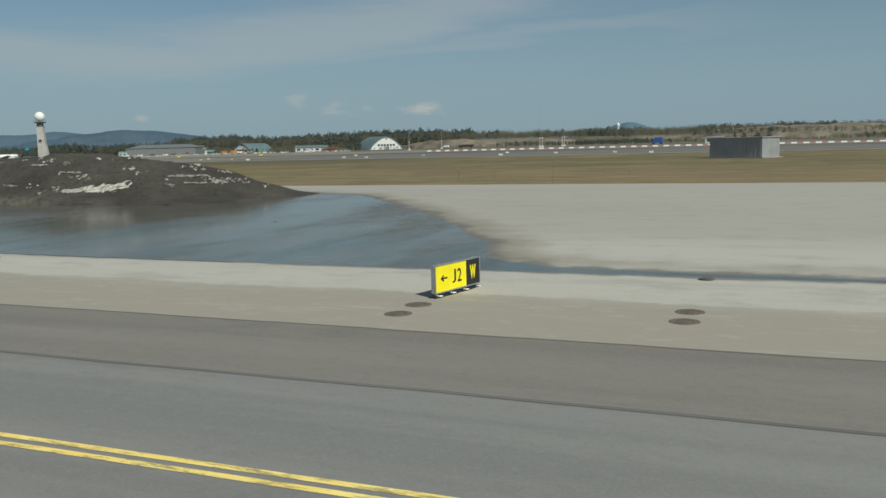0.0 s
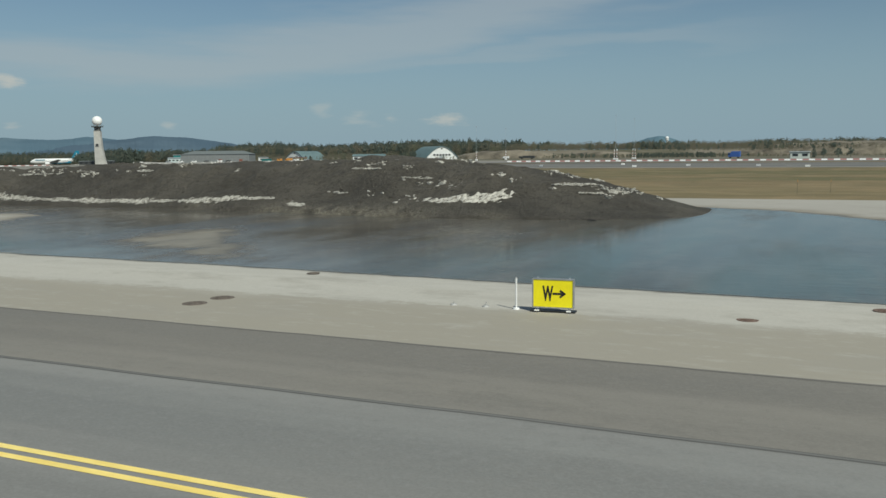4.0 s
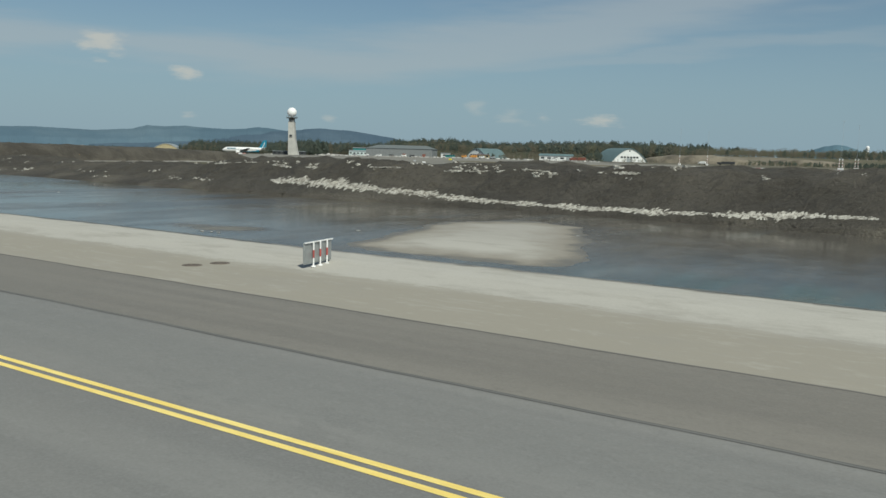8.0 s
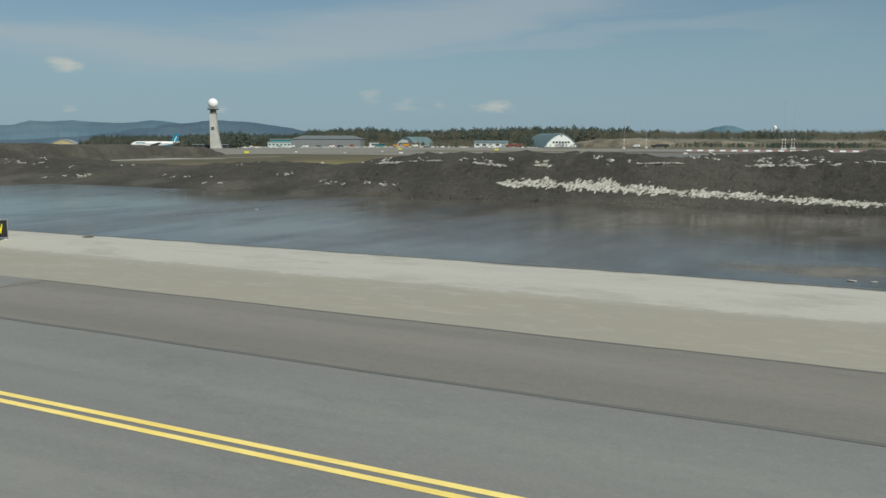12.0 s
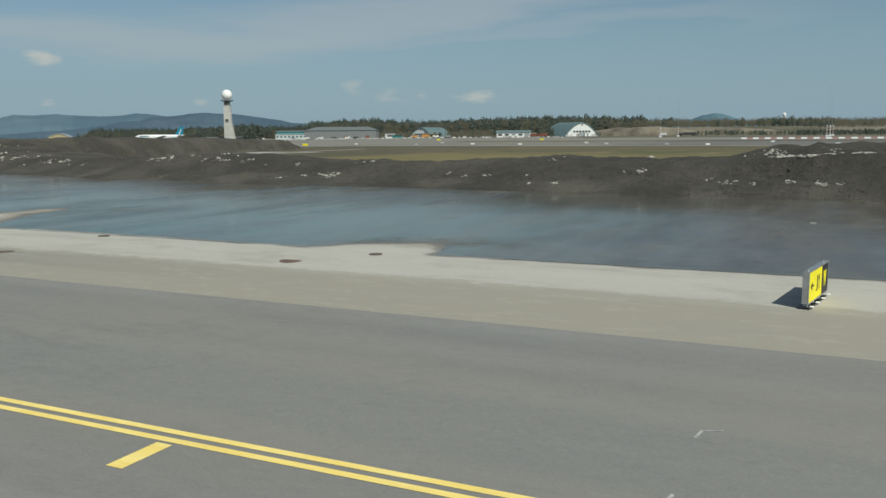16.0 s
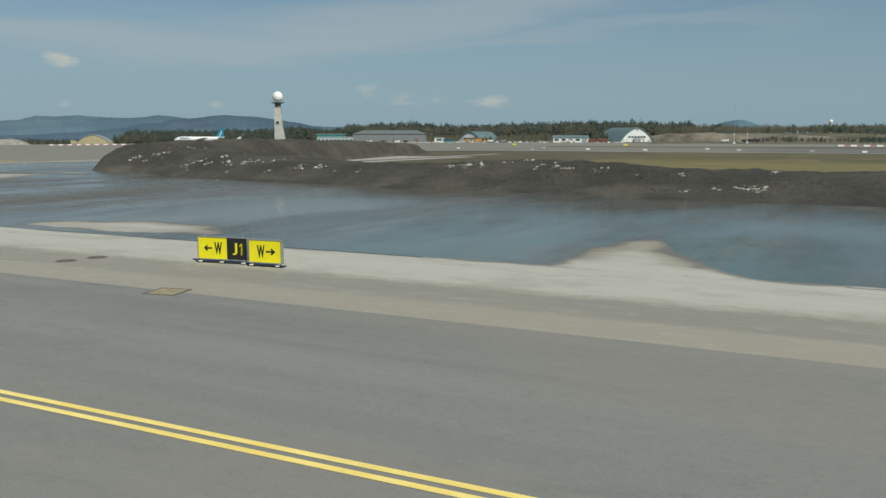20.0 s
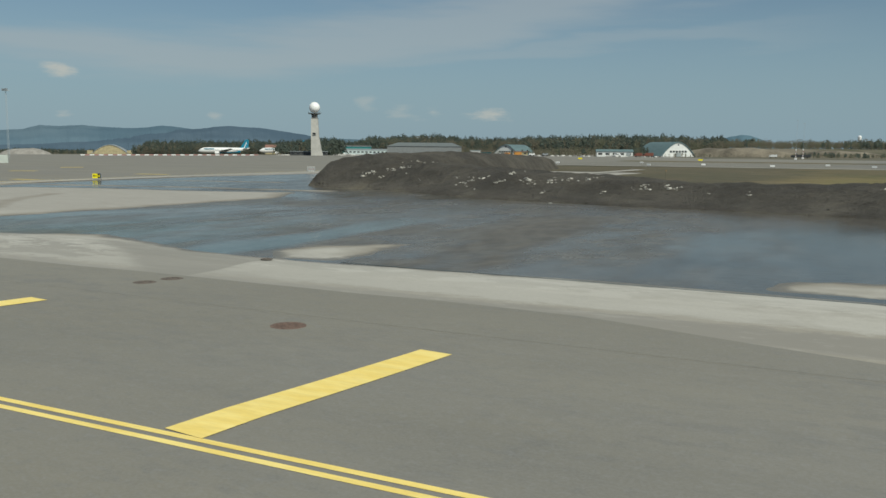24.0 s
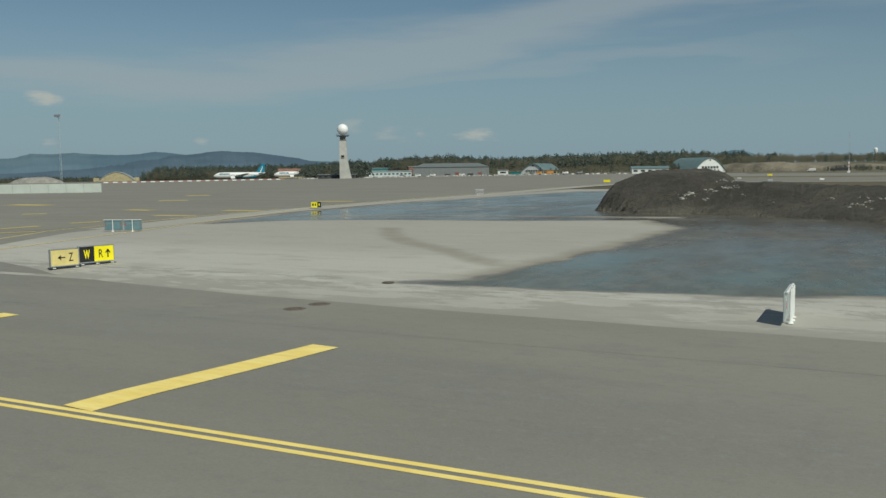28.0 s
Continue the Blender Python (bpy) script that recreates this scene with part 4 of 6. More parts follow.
for k, (xa, xb, z0, z1, dr) in enumerate(((-106.5, -96.5, 1.35, 1.2, .1), (-98.8, -89, 1.15, .8, .05), (-91.3, -82, .8, .55, .05), (-83.5, -69.8, .55, .38, 0), (-71, -62, .4, .55, 0), (-63.5, -56, .55, .75, .02),
                                          (-57.5, -50.2, .82, .95, .12), (-22.6, -20.6, 1.7, 1.6, .1), (-48.5, -46.5, .5, .5, 0))):
    snow_face(xa, xb, z0, z1, k + 1, dr, (2.1, 1.8, 1.4)[k] if k < 3 else 1.1)
for k, (xa, xb, z0, z1) in enumerate(((-121.2, -116.8, 2.5, 2.75), (-110.9, -107.1, 2.75, 2.45), (-104.6, -102.9, 2.6, 2.55), (-115.6, -114.2, 2.75, 2.8), (-96, -92.5, 2.8, 2.9), (-88, -83.5, 2.7, 2.9), (-80, -77, 3.1, 3.0),
                                      (-71, -68.5, 3.2, 3.2), (-45, -41.5, 3.3, 3.4), (-39, -36.5, 2.7, 2.6), (-26.5, -23.5, 2.1, 2.0), (-24.5, -22.8, 1.5, 1.45), (-45.5, -43.6, 1.5, 1.4))):
    snow_face(xa, xb, z0, z1, k + 31, 0.0, 0.6)


def snow_slab(xa, xb, z0, z1, seed):
    """The one broad slip: a solid sheet of snow, thin to the west and tall to the east, its edges ragged."""
    r = random.Random(seed)
    bm = bmesh.new()
    ys = np.arange(58, 80, 0.1)
    rows, x = [], xa
    while x < xb:
        k = (x - xa) / (xb - xa)
        col = bank_z(np.full_like(ys, x), ys)
        mid = z0 + (z1 - z0) * k + 0.05 * math.sin(x * 2.1)
        half = (0.15 + 0.42 * k ** 1.7) * min(1, 4 * k + 0.3, 7 * (1 - k) + 0.1) * (1 + 0.12 * math.sin(x * 2.3) + 0.06 * math.sin(x * 11.9)) * r.uniform(0.95, 1.04)
        row = []
        for j in range(7):
            z = mid + half * (j / 3 - 1) * r.uniform(0.97, 1.03)
            y = float(ys[int(np.argmax(col > z))])
            row.append(bm.verts.new((x + r.uniform(-.03, .03), y - (0.02 if j in (0, 6) else r.uniform(.1, .14)), z)))
        rows.append(row)
        x += r.uniform(0.08, 0.16)
    for a, b in zip(rows, rows[1:]):
        for j in range(6):
            bm.faces.new((a[j], b[j], b[j + 1], a[j + 1]))
    part("snow_face", bm, M_snow, bank, "broad bare face of dirty-white snow")


snow_slab(-36.2, -28.7, 0.95, 1.4, 9)


def snow_lumps(name, spots, material, label, parent, seed, size=(0.07, 0.27)):
    """Scattered lumps lying on the bank, joined."""
    r = random.Random(seed)
    verts, faces = [], []
    for cx, cz, dx, dz, n in spots:
        for _ in range(2 * n):
            x = r.gauss(cx, dx)
            z = max(0.1, r.gauss(cz, dz))
            y, h = surface_point(x, z)
            s = r.uniform(*size) * (0.6 + 0.8 * r.random())
            base = len(verts)
            sx, sy, sz, turn = s * r.uniform(0.6, 1.7), s * r.uniform(0.6, 1), s * r.uniform(0.4, 0.9), r.uniform(-.5, .5)
            for i in range(6):
                a = i * math.pi / 3 + r.uniform(-.3, .3)
                q = r.uniform(0.7, 1.15)
                px, py = math.cos(a) * sx * q, math.sin(a) * sy * q
                verts.append((x + px, y + py * 0.5, h + math.sin(a) * sz * 0.7 + px * turn - 0.05))
            verts.append((x + r.uniform(-.3, .3) * sx, y - sz * 0.8, h + sz * r.uniform(0.1, .5)))
            faces += [(base + i, base + (i + 1) % 6, base + 6) for i in range(6)]
    me = bpy.data.meshes.new(name)
    me.from_pydata(verts, [], faces)
    me.materials.append(material)
    ob = new(name, me)
    ob.parent = parent
    return tagged(ob, label, kind="stuff")


def drift(places):
    """Clusters of lumps: place along the bank, height on its face, half length; short ones are mere crumbs."""
    return [(x, z, half * 0.55, 0.05 + 0.09 * min(1, half), 1 + round(9 * half)) for x, z, half in places]


END_EAST = [(-40.9, 1.36, .24), (-39.7, 1.4, .16), (-38.8, 2.54, .31), (-37.2, 2.19, .41), (-36.4, 2.15, .28), (-35.1, 2.23, .42), (-34.1, 2.12, .82), (-36.8, 1.11, 1.0), (-30.9, 2.86, .63), (-29.6, 2.5, .42),
            (-28.5, 3.08, .29), (-28.0, 2.95, .5), (-27.0, 2.9, .29), (-25.9, 3.02, .58), (-24.5, 2.54, .36), (-24.1, 2.34, .29), (-26.2, 1.76, .28), (-23.2, 1.81, 1.1), (-21.6, 1.49, .57), (-20.6, 2.0, .3), (-19.4, 1.5, .4),
            (-43.3, 3.61, .44), (-41.7, 3.88, .86), (-39.1, 3.5, .57), (-36.8, 3.97, .73), (-35.7, 3.93, .87), (-45.3, 3.91, .45), (-47.8, 3.73, .3)]
CREST_MID = [(-70.8, 3.61, .47), (-69.0, 2.65, .38), (-68.2, 3.63, .19), (-65.9, 3.75, .48), (-59.1, 3.27, .48), (-53.9, 3.68, .32), (-52.2, 3.64, .24), (-104.2, 2.87, .54), (-101.6, 3.5, .41), (-99.3, 3.22, .41),
             (-98.3, 2.82, .16), (-96.8, 3.04, .16), (-95.2, 2.56, .13), (-91.9, 3.4, .34), (-90.3, 3.26, .55), (-86.9, 3.07, .62), (-84.4, 3.13, 1.2), (-83.0, 3.15, .55), (-81.8, 2.82, .54), (-79.6, 3.1, .68), (-78.3, 2.83, .27),
             (-77.3, 2.73, .8), (-76.5, 2.75, .54), (-74.2, 3.21, .27), (-71.8, 3.09, .27)]
MIDDLE = [(-120.9, 2.74, 1.5), (-116.8, 3.01, .56), (-112.2, 2.93, .28), (-109.7, 2.74, 1.2), (-107.1, 2.97, .27), (-147.9, .83, .21), (-146.0, .74, .27), (-143.7, .81, .34), (-160.0, .45, .41), (-139.8, .87, .2), (-136.7, .48, .26),
          (-139.1, .4, .2), (-131.9, 1.21, .16), (-130.5, 1.33, .16), (-125.2, .83, .26), (-123.7, .76, .52), (-122.0, .7, .26), (-119.5, .86, .32), (-117.4, .86, .32), (-116.2, .78, .26), (-138.6, 2.2, .29), (-131.3, 2.4, .35)]
WEST = [(-212.2, .7, .46), (-208.9, 1.12, .77), (-206.1, 1.22, .78), (-202.7, .97, .23), (-199.3, 1.06, .3), (-189.0, 1.66, .6), (-187.2, 1.83, .75), (-185.6, 1.86, .6), (-183.6, 2.1, .45), (-179.6, 1.81, .51), (-177.9, 1.77, .44),
        (-176.6, 1.72, .37), (-173.7, 1.68, .58), (-173.1, 1.73, .29), (-166.3, 1.38, .22), (-181.0, .22, .35), (-170.0, 1.37, .17), (-160.9, .57, .69), (-160.0, .56, .55), (-159.4, .6, .34), (-163.1, .63, .28), (-159.4, 1.7, .29), (-165.2, .35, .2)]
END_WEST = [(-243.5, 1.77, .44), (-244.3, 1.28, .35), (-235.5, 1.11, .34), (-228.0, 1.04, .97), (-223.8, 1.37, .48), (-221.1, 1.61, .48), (-225.9, .56, .24), (-218.1, .57, .18), (-223.4, 2.2, .35), (-239.3, 2.43, .32), (-238.3, 1.74, .23),
            (-241.9, 2.04, .61), (-244.1, 1.62, .7), (-241.8, 1.19, .26), (-241.0, 3.04, 1.2), (-230.6, 1.46, .5), (-226.7, 1.45, 1.3), (-220.4, 1.38, 1.1), (-218.5, 1.56, .8), (-216.7, 1.71, .48), (-214.9, 1.81, .65), (-240.4, 2.33, .39)]
for k, (places, base) in enumerate(((END_EAST, bank), (CREST_MID, bank), (MIDDLE, bank), (WEST, bank), (END_WEST, bank2))):
    snow_lumps("snow_debris", drift(places), M_snow, "scattered lumps of dirty white snow on the bank", base, 21 + k, (0.06, 0.22))
snow_lumps("earth_debris", [(x, 0.5, 3, .5, 26) for x in np.arange(-246, -16, 9.0)], M_dirt, "loose clods of dark earth along the foot of the bank", bank, 34, (0.05, 0.16))


# ---- bits of ice afloat ----
def ice_piece(x, y, s, seed):
    r = random.Random(seed)
    bm = bmesh.new()
    bmesh.ops.create_icosphere(bm, subdivisions=1, radius=1)
    for v in bm.verts:
        v.co = Vector((v.co.x * s * r.uniform(1.0, 1.7), v.co.y * s * r.uniform(.7, 1.1), v.co.z * s * r.uniform(.12, .25)))
    ob = tagged(bm_object("ice_piece", bm, M_white_ice), "small white piece of ice lying in the meltwater", "ice", "bits of ice in the pond")
    ob.location = (x, y, WATER + 0.02)


ICE = ((-74.5, 38.9, .13), (-80, 32.2, .13), (-79.3, 32.25, .1), (-78.8, 32.3, .11), (-3.1, 46.4, .12), (-117.2, 46.9, .13), (-64, 46, .12), (-215.7, 72, .16))
M_white_ice = plain("rotten white ice", (0.4, 0.4, 0.38), 0.6, 0, 0.15, 6)
for k, (x, y, s) in enumerate(ICE):
    ice_piece(x, y, s, 70 + k)


# ---- manhole covers ----
def manhole(x, y, r, material, label):
    root = tagged(new("manhole_cover"), label, "manhole", "manholes along the drain line")
    root.location = (x, y, float(field_z(y)) + 0.004)
    bm = bmesh.new()
    bmesh.ops.create_cone(bm, cap_ends=True, segments=28, radius1=r, radius2=r * 0.985, depth=0.012)
    part("rim", bm, material, root)
    bm = bmesh.new()
    bmesh.ops.create_cone(bm, cap_ends=True, segments=28, radius1=r * 0.86, radius2=r * 0.85, depth=0.014)
    lid = part("lid", bm, material, root)
    for i in range(-3, 4):
        w = math.sqrt(max(0.01, 0.7 - (i * 0.24) ** 2)) * r * 1.5
        bm = bmesh.new()
        box(bm, 0, i * r * 0.22, 0.008, w, r * 0.07, 0.006)
        part("rib", bm, material, lid)
    return root


for x, y in ((17.0, 21.9), (17.0, 23.3), (24.6, 22.9), (24.6, 24.2), (24.6, 29.3), (-26.25, 22.8), (-26.1, 24.0), (-26.0, 29.45), (-70, 23.2), (-69.7, 24.35), (-69.2, 29.4), (-112.9, 22.5), (-112.8, 23.75),
             (-113.2, 29.4), (-131.9, 28.85), (-146.6, 29.2), (-147, 22.8), (-146.75, 24.15), (-179.9, 23.1), (-179.6, 24.3), (-213.2, 22.3), (-213, 23.4), (-213, 28.8), (-246, 22.8), (-245.8, 24.0), (-246, 29.3)):
    manhole(x, y, 0.4 if y < 28 else 0.26, M_iron, "round dark cast-iron manhole cover set in the concrete")
for x, y, r in ((-134.2, 26.6, 0.45), (-204.3, 18.65, 0.48), (-9.75, 26.1, 0.3), (-6.2, 28.3, 0.33)):
    manhole(x, y, r, M_rust, "round rust-brown manhole cover")
hatch = tagged(new("cable_pit"), "square yellowish cable pit lid in six cells framed in dark steel", "hatch")
hatch.location, hatch.rotation_euler = (-171.52, 19.86, float(crossfall(19.86)) + 0.01), (0, 0, radians(12))
bm = bmesh.new()
for s in (-1, 1):
    box(bm, s * 0.5, 0, 0, 0.06, 1.06, 0.02), box(bm, 0, s * 0.5, 0.001, 0.94, 0.06, 0.02)
part("frame", bm, M_iron, hatch)
M_lid = plain("faded yellow lid", (0.33, 0.285, 0.18), 0.85, 0, 0.18, 3)
for k in range(6):
    bm = bmesh.new()
    box(bm, -0.31 + 0.31 * (k % 3), -0.235 + 0.47 * (k // 3), 0.002, 0.28, 0.43, 0.016, 0.004)
    part("lid", bm, M_lid, hatch)


# ---- signs ----
GLYPH_WIDTH = {"W": 0.7, "J": 0.46, "1": 0.3, "2": 0.5, "Z": 0.52, "R": 0.52}


def letters(text, cap, material, parent, x, z, y=-0.012):
    """Characters of one cap height, side by side about x."""
    gap = 0.2 * cap
    left = x - (sum(GLYPH_WIDTH[c] * cap for c in text) + gap * (len(text) - 1)) / 2
    for c in text:
        if c == "1":
            bm = bmesh.new()                                # a plain stem with a slanting flag
            vs = [bm.verts.new((px * cap, 0.0, pz * cap)) for px, pz in ((0.15, -0.5), (0.3, -0.5), (0.3, 0.5), (0.18, 0.5), (0.0, 0.3), (0.0, 0.15), (0.15, 0.26))]
            bm.faces.new(vs)
            bmesh.ops.solidify(bm, geom=bm.faces[:], thickness=0.008)
            part("lettering", bm, material, parent).matrix_basis = pose(left, y, z)
            left += GLYPH_WIDTH[c] * cap + gap
            continue
        cu = bpy.data.curves.new("lettering", "FONT")
        cu.offset, cu.body, cu.size, cu.extrude = 0.034 if c == "W" else 0.006, c, 1.0, 0.004
        tmp = bpy.data.objects.new("tmp", cu)
        me = bpy.data.meshes.new_from_object(tmp)
        bpy.data.objects.remove(tmp)
        co = np.array([v.co[:] for v in me.vertices])
        lo, size = co.min(0), np.ptp(co, 0)
        wide = GLYPH_WIDTH[c] * cap
        for v in me.vertices:
            v.co = ((v.co.x - lo[0]) / size[0] * wide, (v.co.y - lo[1]) / size[1] * cap - cap / 2, v.co.z)
        me.materials.append(material)
        ob = new("lettering", me)
        ob.parent = parent
        ob.matrix_basis = pose(left, y, z, 90)
        left += wide + gap


def arrow(size, angle, material, parent, x, z, y=-0.012):
    """A slim arrow that points along +x before its turn."""
    bm = bmesh.new()
    t = size * 0.125
    box(bm, -size * 0.05, 0, 0, size * 0.75, 0.008, t)
    for s in (-1, 1):
        box(bm, -size * 0.15, 0, 0, size * 0.42, 0.009, t, m=Matrix.Translation((size * 0.33, 0, 0)) @ Matrix.Rotation(radians(38 * s), 4, "Y"))
    ob = part("arrow", bm, material, parent)
    ob.matrix_basis = Matrix.Translation((x, y, z)) @ Matrix.Rotation(radians(-angle), 4, "Y")
    return ob


def taxi_sign(a, b, panels, label, height=0.88, faded=False):
    """A lit taxiway sign from a to b in the plan; panels: (share of the width, black or not, list of marks)."""
    a, b = Vector(a), Vector(b)
    length = (b - a).length
    z0 = float(field_z((a.y + b.y) / 2)) if a.x > -320 else float(dip(a.x))
    root = tagged(new("taxiway_sign"), label, "sign", "taxiway signs")
    root.matrix_basis = Matrix.Translation((a.x, a.y, z0)) @ Matrix.Rotation(math.atan2(b.y - a.y, b.x - a.x), 4, "Z")
    depth, foot = 0.15, 0.12
    bm = bmesh.new()
    box(bm, length / 2, depth / 2, foot + height / 2, length, depth, height, 0.015)
    part("cabinet", bm, M_steel, root, "galvanised steel cabinet")
    bm = bmesh.new()
    e = 0.035
    for zc in (foot + e / 2, foot + height - e / 2):
        box(bm, length / 2, -0.012, zc, length, 0.03, e)
    for xc in (e / 2, length - e / 2):
        box(bm, xc, -0.012, foot + height / 2, e, 0.028, height - 2 * e)
    part("front_frame", bm, M_steel, root)
    bm = bmesh.new()
    box(bm, length / 2, depth / 2, 0.035, length + 0.1, depth + 0.16, 0.03)
    part("base_plate", bm, M_black, root, "dark base plate")
    for k in range(max(2, int(length / 0.75) + 1)):
        xk = 0.15 + (length - 0.3) * k / max(1, int(length / 0.75))
        bm = bmesh.new()
        box(bm, xk, depth / 2, 0.085, 0.06, 0.12, 0.09, 0.008)
        box(bm, xk, depth / 2 - 0.16, 0.055, 0.14, 0.1, 0.03, 0.006)
        part("leg", bm, M_white, root)
    for k in (0.12, 0.88):
        bm = bmesh.new()
        bmesh.ops.create_cone(bm, cap_ends=True, segments=10, radius1=0.035, radius2=0.028, depth=0.03, matrix=Matrix.Translation((length * k, depth / 2, foot + height + 0.015)))
        part("lifting_eye", bm, M_steel, root)
    x = 0.0
    inner = length - 2 * e
    for share, black, marks in panels:
        w = inner * share
        bm = bmesh.new()
        box(bm, e + x + w / 2, -0.004, foot + height / 2, w - 0.006, 0.012, height - 2 * e - 0.004)
        p = part("panel", bm, M_black if black else (M_faded if faded and not black else M_yellow), root, "black panel" if black else "yellow panel")
        for kind, val, at, size in marks:
            mx, mz = e + x + w * at, foot + height / 2
            ink = M_yellow if black else M_black
            if kind == "text":
                letters(val, size, ink, p, mx, mz, -0.014)
            elif kind == "bar":
                bb = bmesh.new()
                box(bb, mx, -0.016, mz, size, 0.008, 0.3)
                part("marking", bb, ink, p)
            else:
                arrow(size, val, ink, p, mx, mz, -0.016)
        x += w
    return root


M_faded = plain("sun-faded sign yellow", (0.72, 0.60, 0.24), 0.55, 0, 0.08, 2)
taxi_sign((17.1, 24.35), (17.7, 26.7), [(0.69, False, [("arrow", 180, .26, .4), ("text", "J2", .68, .42)]), (0.31, True, [("text", "W", .5, .45)])], "yellow and black taxiway sign reading J2 W with an arrow")
taxi_sign((-15.74, 25.28), (-14.5, 25.4), [(1, False, [("text", "W", .37, .46), ("arrow", 0, .66, .46)])], "yellow taxiway sign reading W with an arrow")
taxi_sign((-116.5, 24.9), (-116.1, 27.25), [(0.68, False, [("arrow", 180, .26, .4), ("text", "J1", .68, .42)]), (0.32, True, [("text", "W", .5, .45)])], "yellow and black taxiway sign reading J1 W with an arrow")
taxi_sign((-175.2, 25.2), (-173.05, 25.5), [(0.59, False, [("arrow", 180, .34, .42), ("text", "W", .7, .46)]), (0.41, True, [("text", "J1", .53, .44)])], "yellow and black taxiway sign reading W J1 with an arrow")
taxi_sign((-172.85, 25.3), (-171.45, 25.45), [(1, False, [("text", "W", .37, .46), ("arrow", 0, .68, .46)])], "yellow taxiway sign reading W with an arrow")
taxi_sign((-263.5, 27.5), (-263.1, 28.85), [(1, False, [("arrow", 180, .38, .42), ("text", "Z", .72, .41)])], "sun-faded yellow taxiway sign reading Z with an arrow", 0.84, True)
taxi_sign((-263.6, 29.25), (-263.0, 30.95), [(0.43, True, [("text", "W", .5, .45)]), (0.57, False, [("text", "R", .34, .41), ("arrow", 90, .7, .5)])], "black and yellow taxiway sign reading W R with two arrows", 0.84)
taxi_sign((-288.6, 85.8), (-287.35, 86.2), [(0.62, False, [("bar", 0, .3, .2), ("bar", 0, .7, .14)]), (0.38, True, [("bar", 0, .5, .14)])], "small yellow and black taxiway sign at the water's edge", 0.74)
for x, y in ((-299, 262), (-325, 428), (-264, 427)):
    taxi_sign((x, y), (x + 2.2, y + 0.3), [(1, False, [])], "distant yellow taxiway sign on the far field", 0.8)


# ---- marker posts and sign backs ----
def marker_post(x, y, h, label, stub=False):
    root = tagged(new("marker_post"), label, "post", "marker posts")
    root.location = (x, y, float(field_z(y)))
    bm = bmesh.new()
    bmesh.ops.create_cone(bm, cap_ends=True, segments=12, radius1=0.11, radius2=0.09, depth=0.05, matrix=Matrix.Translation((0, 0, 0.025)))
    part("foot", bm, M_scrape if stub else M_white, root)
    bm = bmesh.new()
    rod(bm, (0, 0, 0.04), (0.02 if stub else 0, 0, h), 0.03 if not stub else 0.015)
    part("pole", bm, M_scrape if stub else M_white, root)
    if not stub:
        bm = bmesh.new()
        rod(bm, (0, 0, h), (0, 0, h + 0.03), 0.034)
        part("cap", bm, M_steel, root)


marker_post(-16.3, 25.45, 0.95, "slim white marker post beside the sign")
marker_post(-17.3, 25.5, 0.16, "broken weathered stub of a marker post", True)
marker_post(-18.35, 25.45, 0.12, "broken weathered stub of a marker post", True)


def sign_back(a, b, tint, label, red=True, height=0.86, posts=3):
    """The rear of a large sign: cabinet, top rail and upright posts on feet."""
    a, b = Vector(a), Vector(b)
    length = (b - a).length
    root = tagged(new("sign_stand"), label, "sign stand", "signs seen from behind")
    root.matrix_basis = Matrix.Translation((a.x, a.y, float(field_z((a.y + b.y) / 2)))) @ Matrix.Rotation(math.atan2(b.y - a.y, b.x - a.x), 4, "Z")
    bm = bmesh.new()
    box(bm, length / 2, 0.105, 0.12 + height / 2, length, 0.06, height, 0.012)
    part("cabinet", bm, tint, root)
    for k in range(posts + 1):
        w = length / (posts + 1)
        bm = bmesh.new()
        box(bm, w * (k + 0.5), 0.068, 0.12 + height / 2, w - 0.04, 0.012, height - 0.1, 0.004)
        part("back_panel", bm, tint, root)
    bm = bmesh.new()
    box(bm, length / 2, 0.03, 0.12 + height, length + 0.04, 0.06, 0.05, 0.006)
    part("top_rail", bm, M_white, root)
    for k in range(posts):
        xk = length * (k + 1) / (posts + 1)
        bm = bmesh.new()
        rod(bm, (xk, -0.03, 0.03), (xk, -0.03, 0.16 + height), 0.034)
        p = part("post", bm, M_white, root)
        bm = bmesh.new()
        bmesh.ops.create_cone(bm, cap_ends=True, segments=12, radius1=0.1, radius2=0.08, depth=0.05, matrix=Matrix.Translation((xk, -0.03, 0.025)))
        part("post_foot", bm, M_white, p)
        if red:
            bm = bmesh.new()
            rod(bm, (xk, -0.03, 0.42 * height), (xk, -0.03, 0.78 * height), 0.038)
            part("red_band", bm, M_red_band, p, "red reflective band")
    if not red:
        for xk in (0.12, length - 0.12):
            bm = bmesh.new()
            box(bm, xk, 0.058, 0.12 + height * 0.55, 0.05, 0.01, 0.22)
            part("red_band", bm, M_red, root, "short red mark")
    return root


M_back_grey = plain("grey sheet back", (0.36, 0.38, 0.38), 0.5, 0.4, 0.1, 4)
M_back_green = plain("pale green-grey back", (0.50, 0.55, 0.54), 0.5, 0.2, 0.06, 4)
M_back_blue = plain("blue-green mesh back", (0.16, 0.27, 0.30), 0.6, 0.1, 0.1, 4)
sign_back((-66.1, 25.5), (-66.55, 27.6), M_back_grey, "grey sign back with three white posts banded in red")
sign_back((-230.65, 25.5), (-230.6, 27.45), M_back_green, "pale sign back with a top rail and three white posts", red=False)
sign_back((-282.2, 47.9), (-280.75, 48.35), M_back_blue, "blue-green sign back in a white frame", red=False, height=0.8, posts=1)
sign_back((-280.6, 48.4), (-279.2, 48.85), M_back_blue, "blue-green sign back in a white frame", red=False, height=0.8, posts=1)
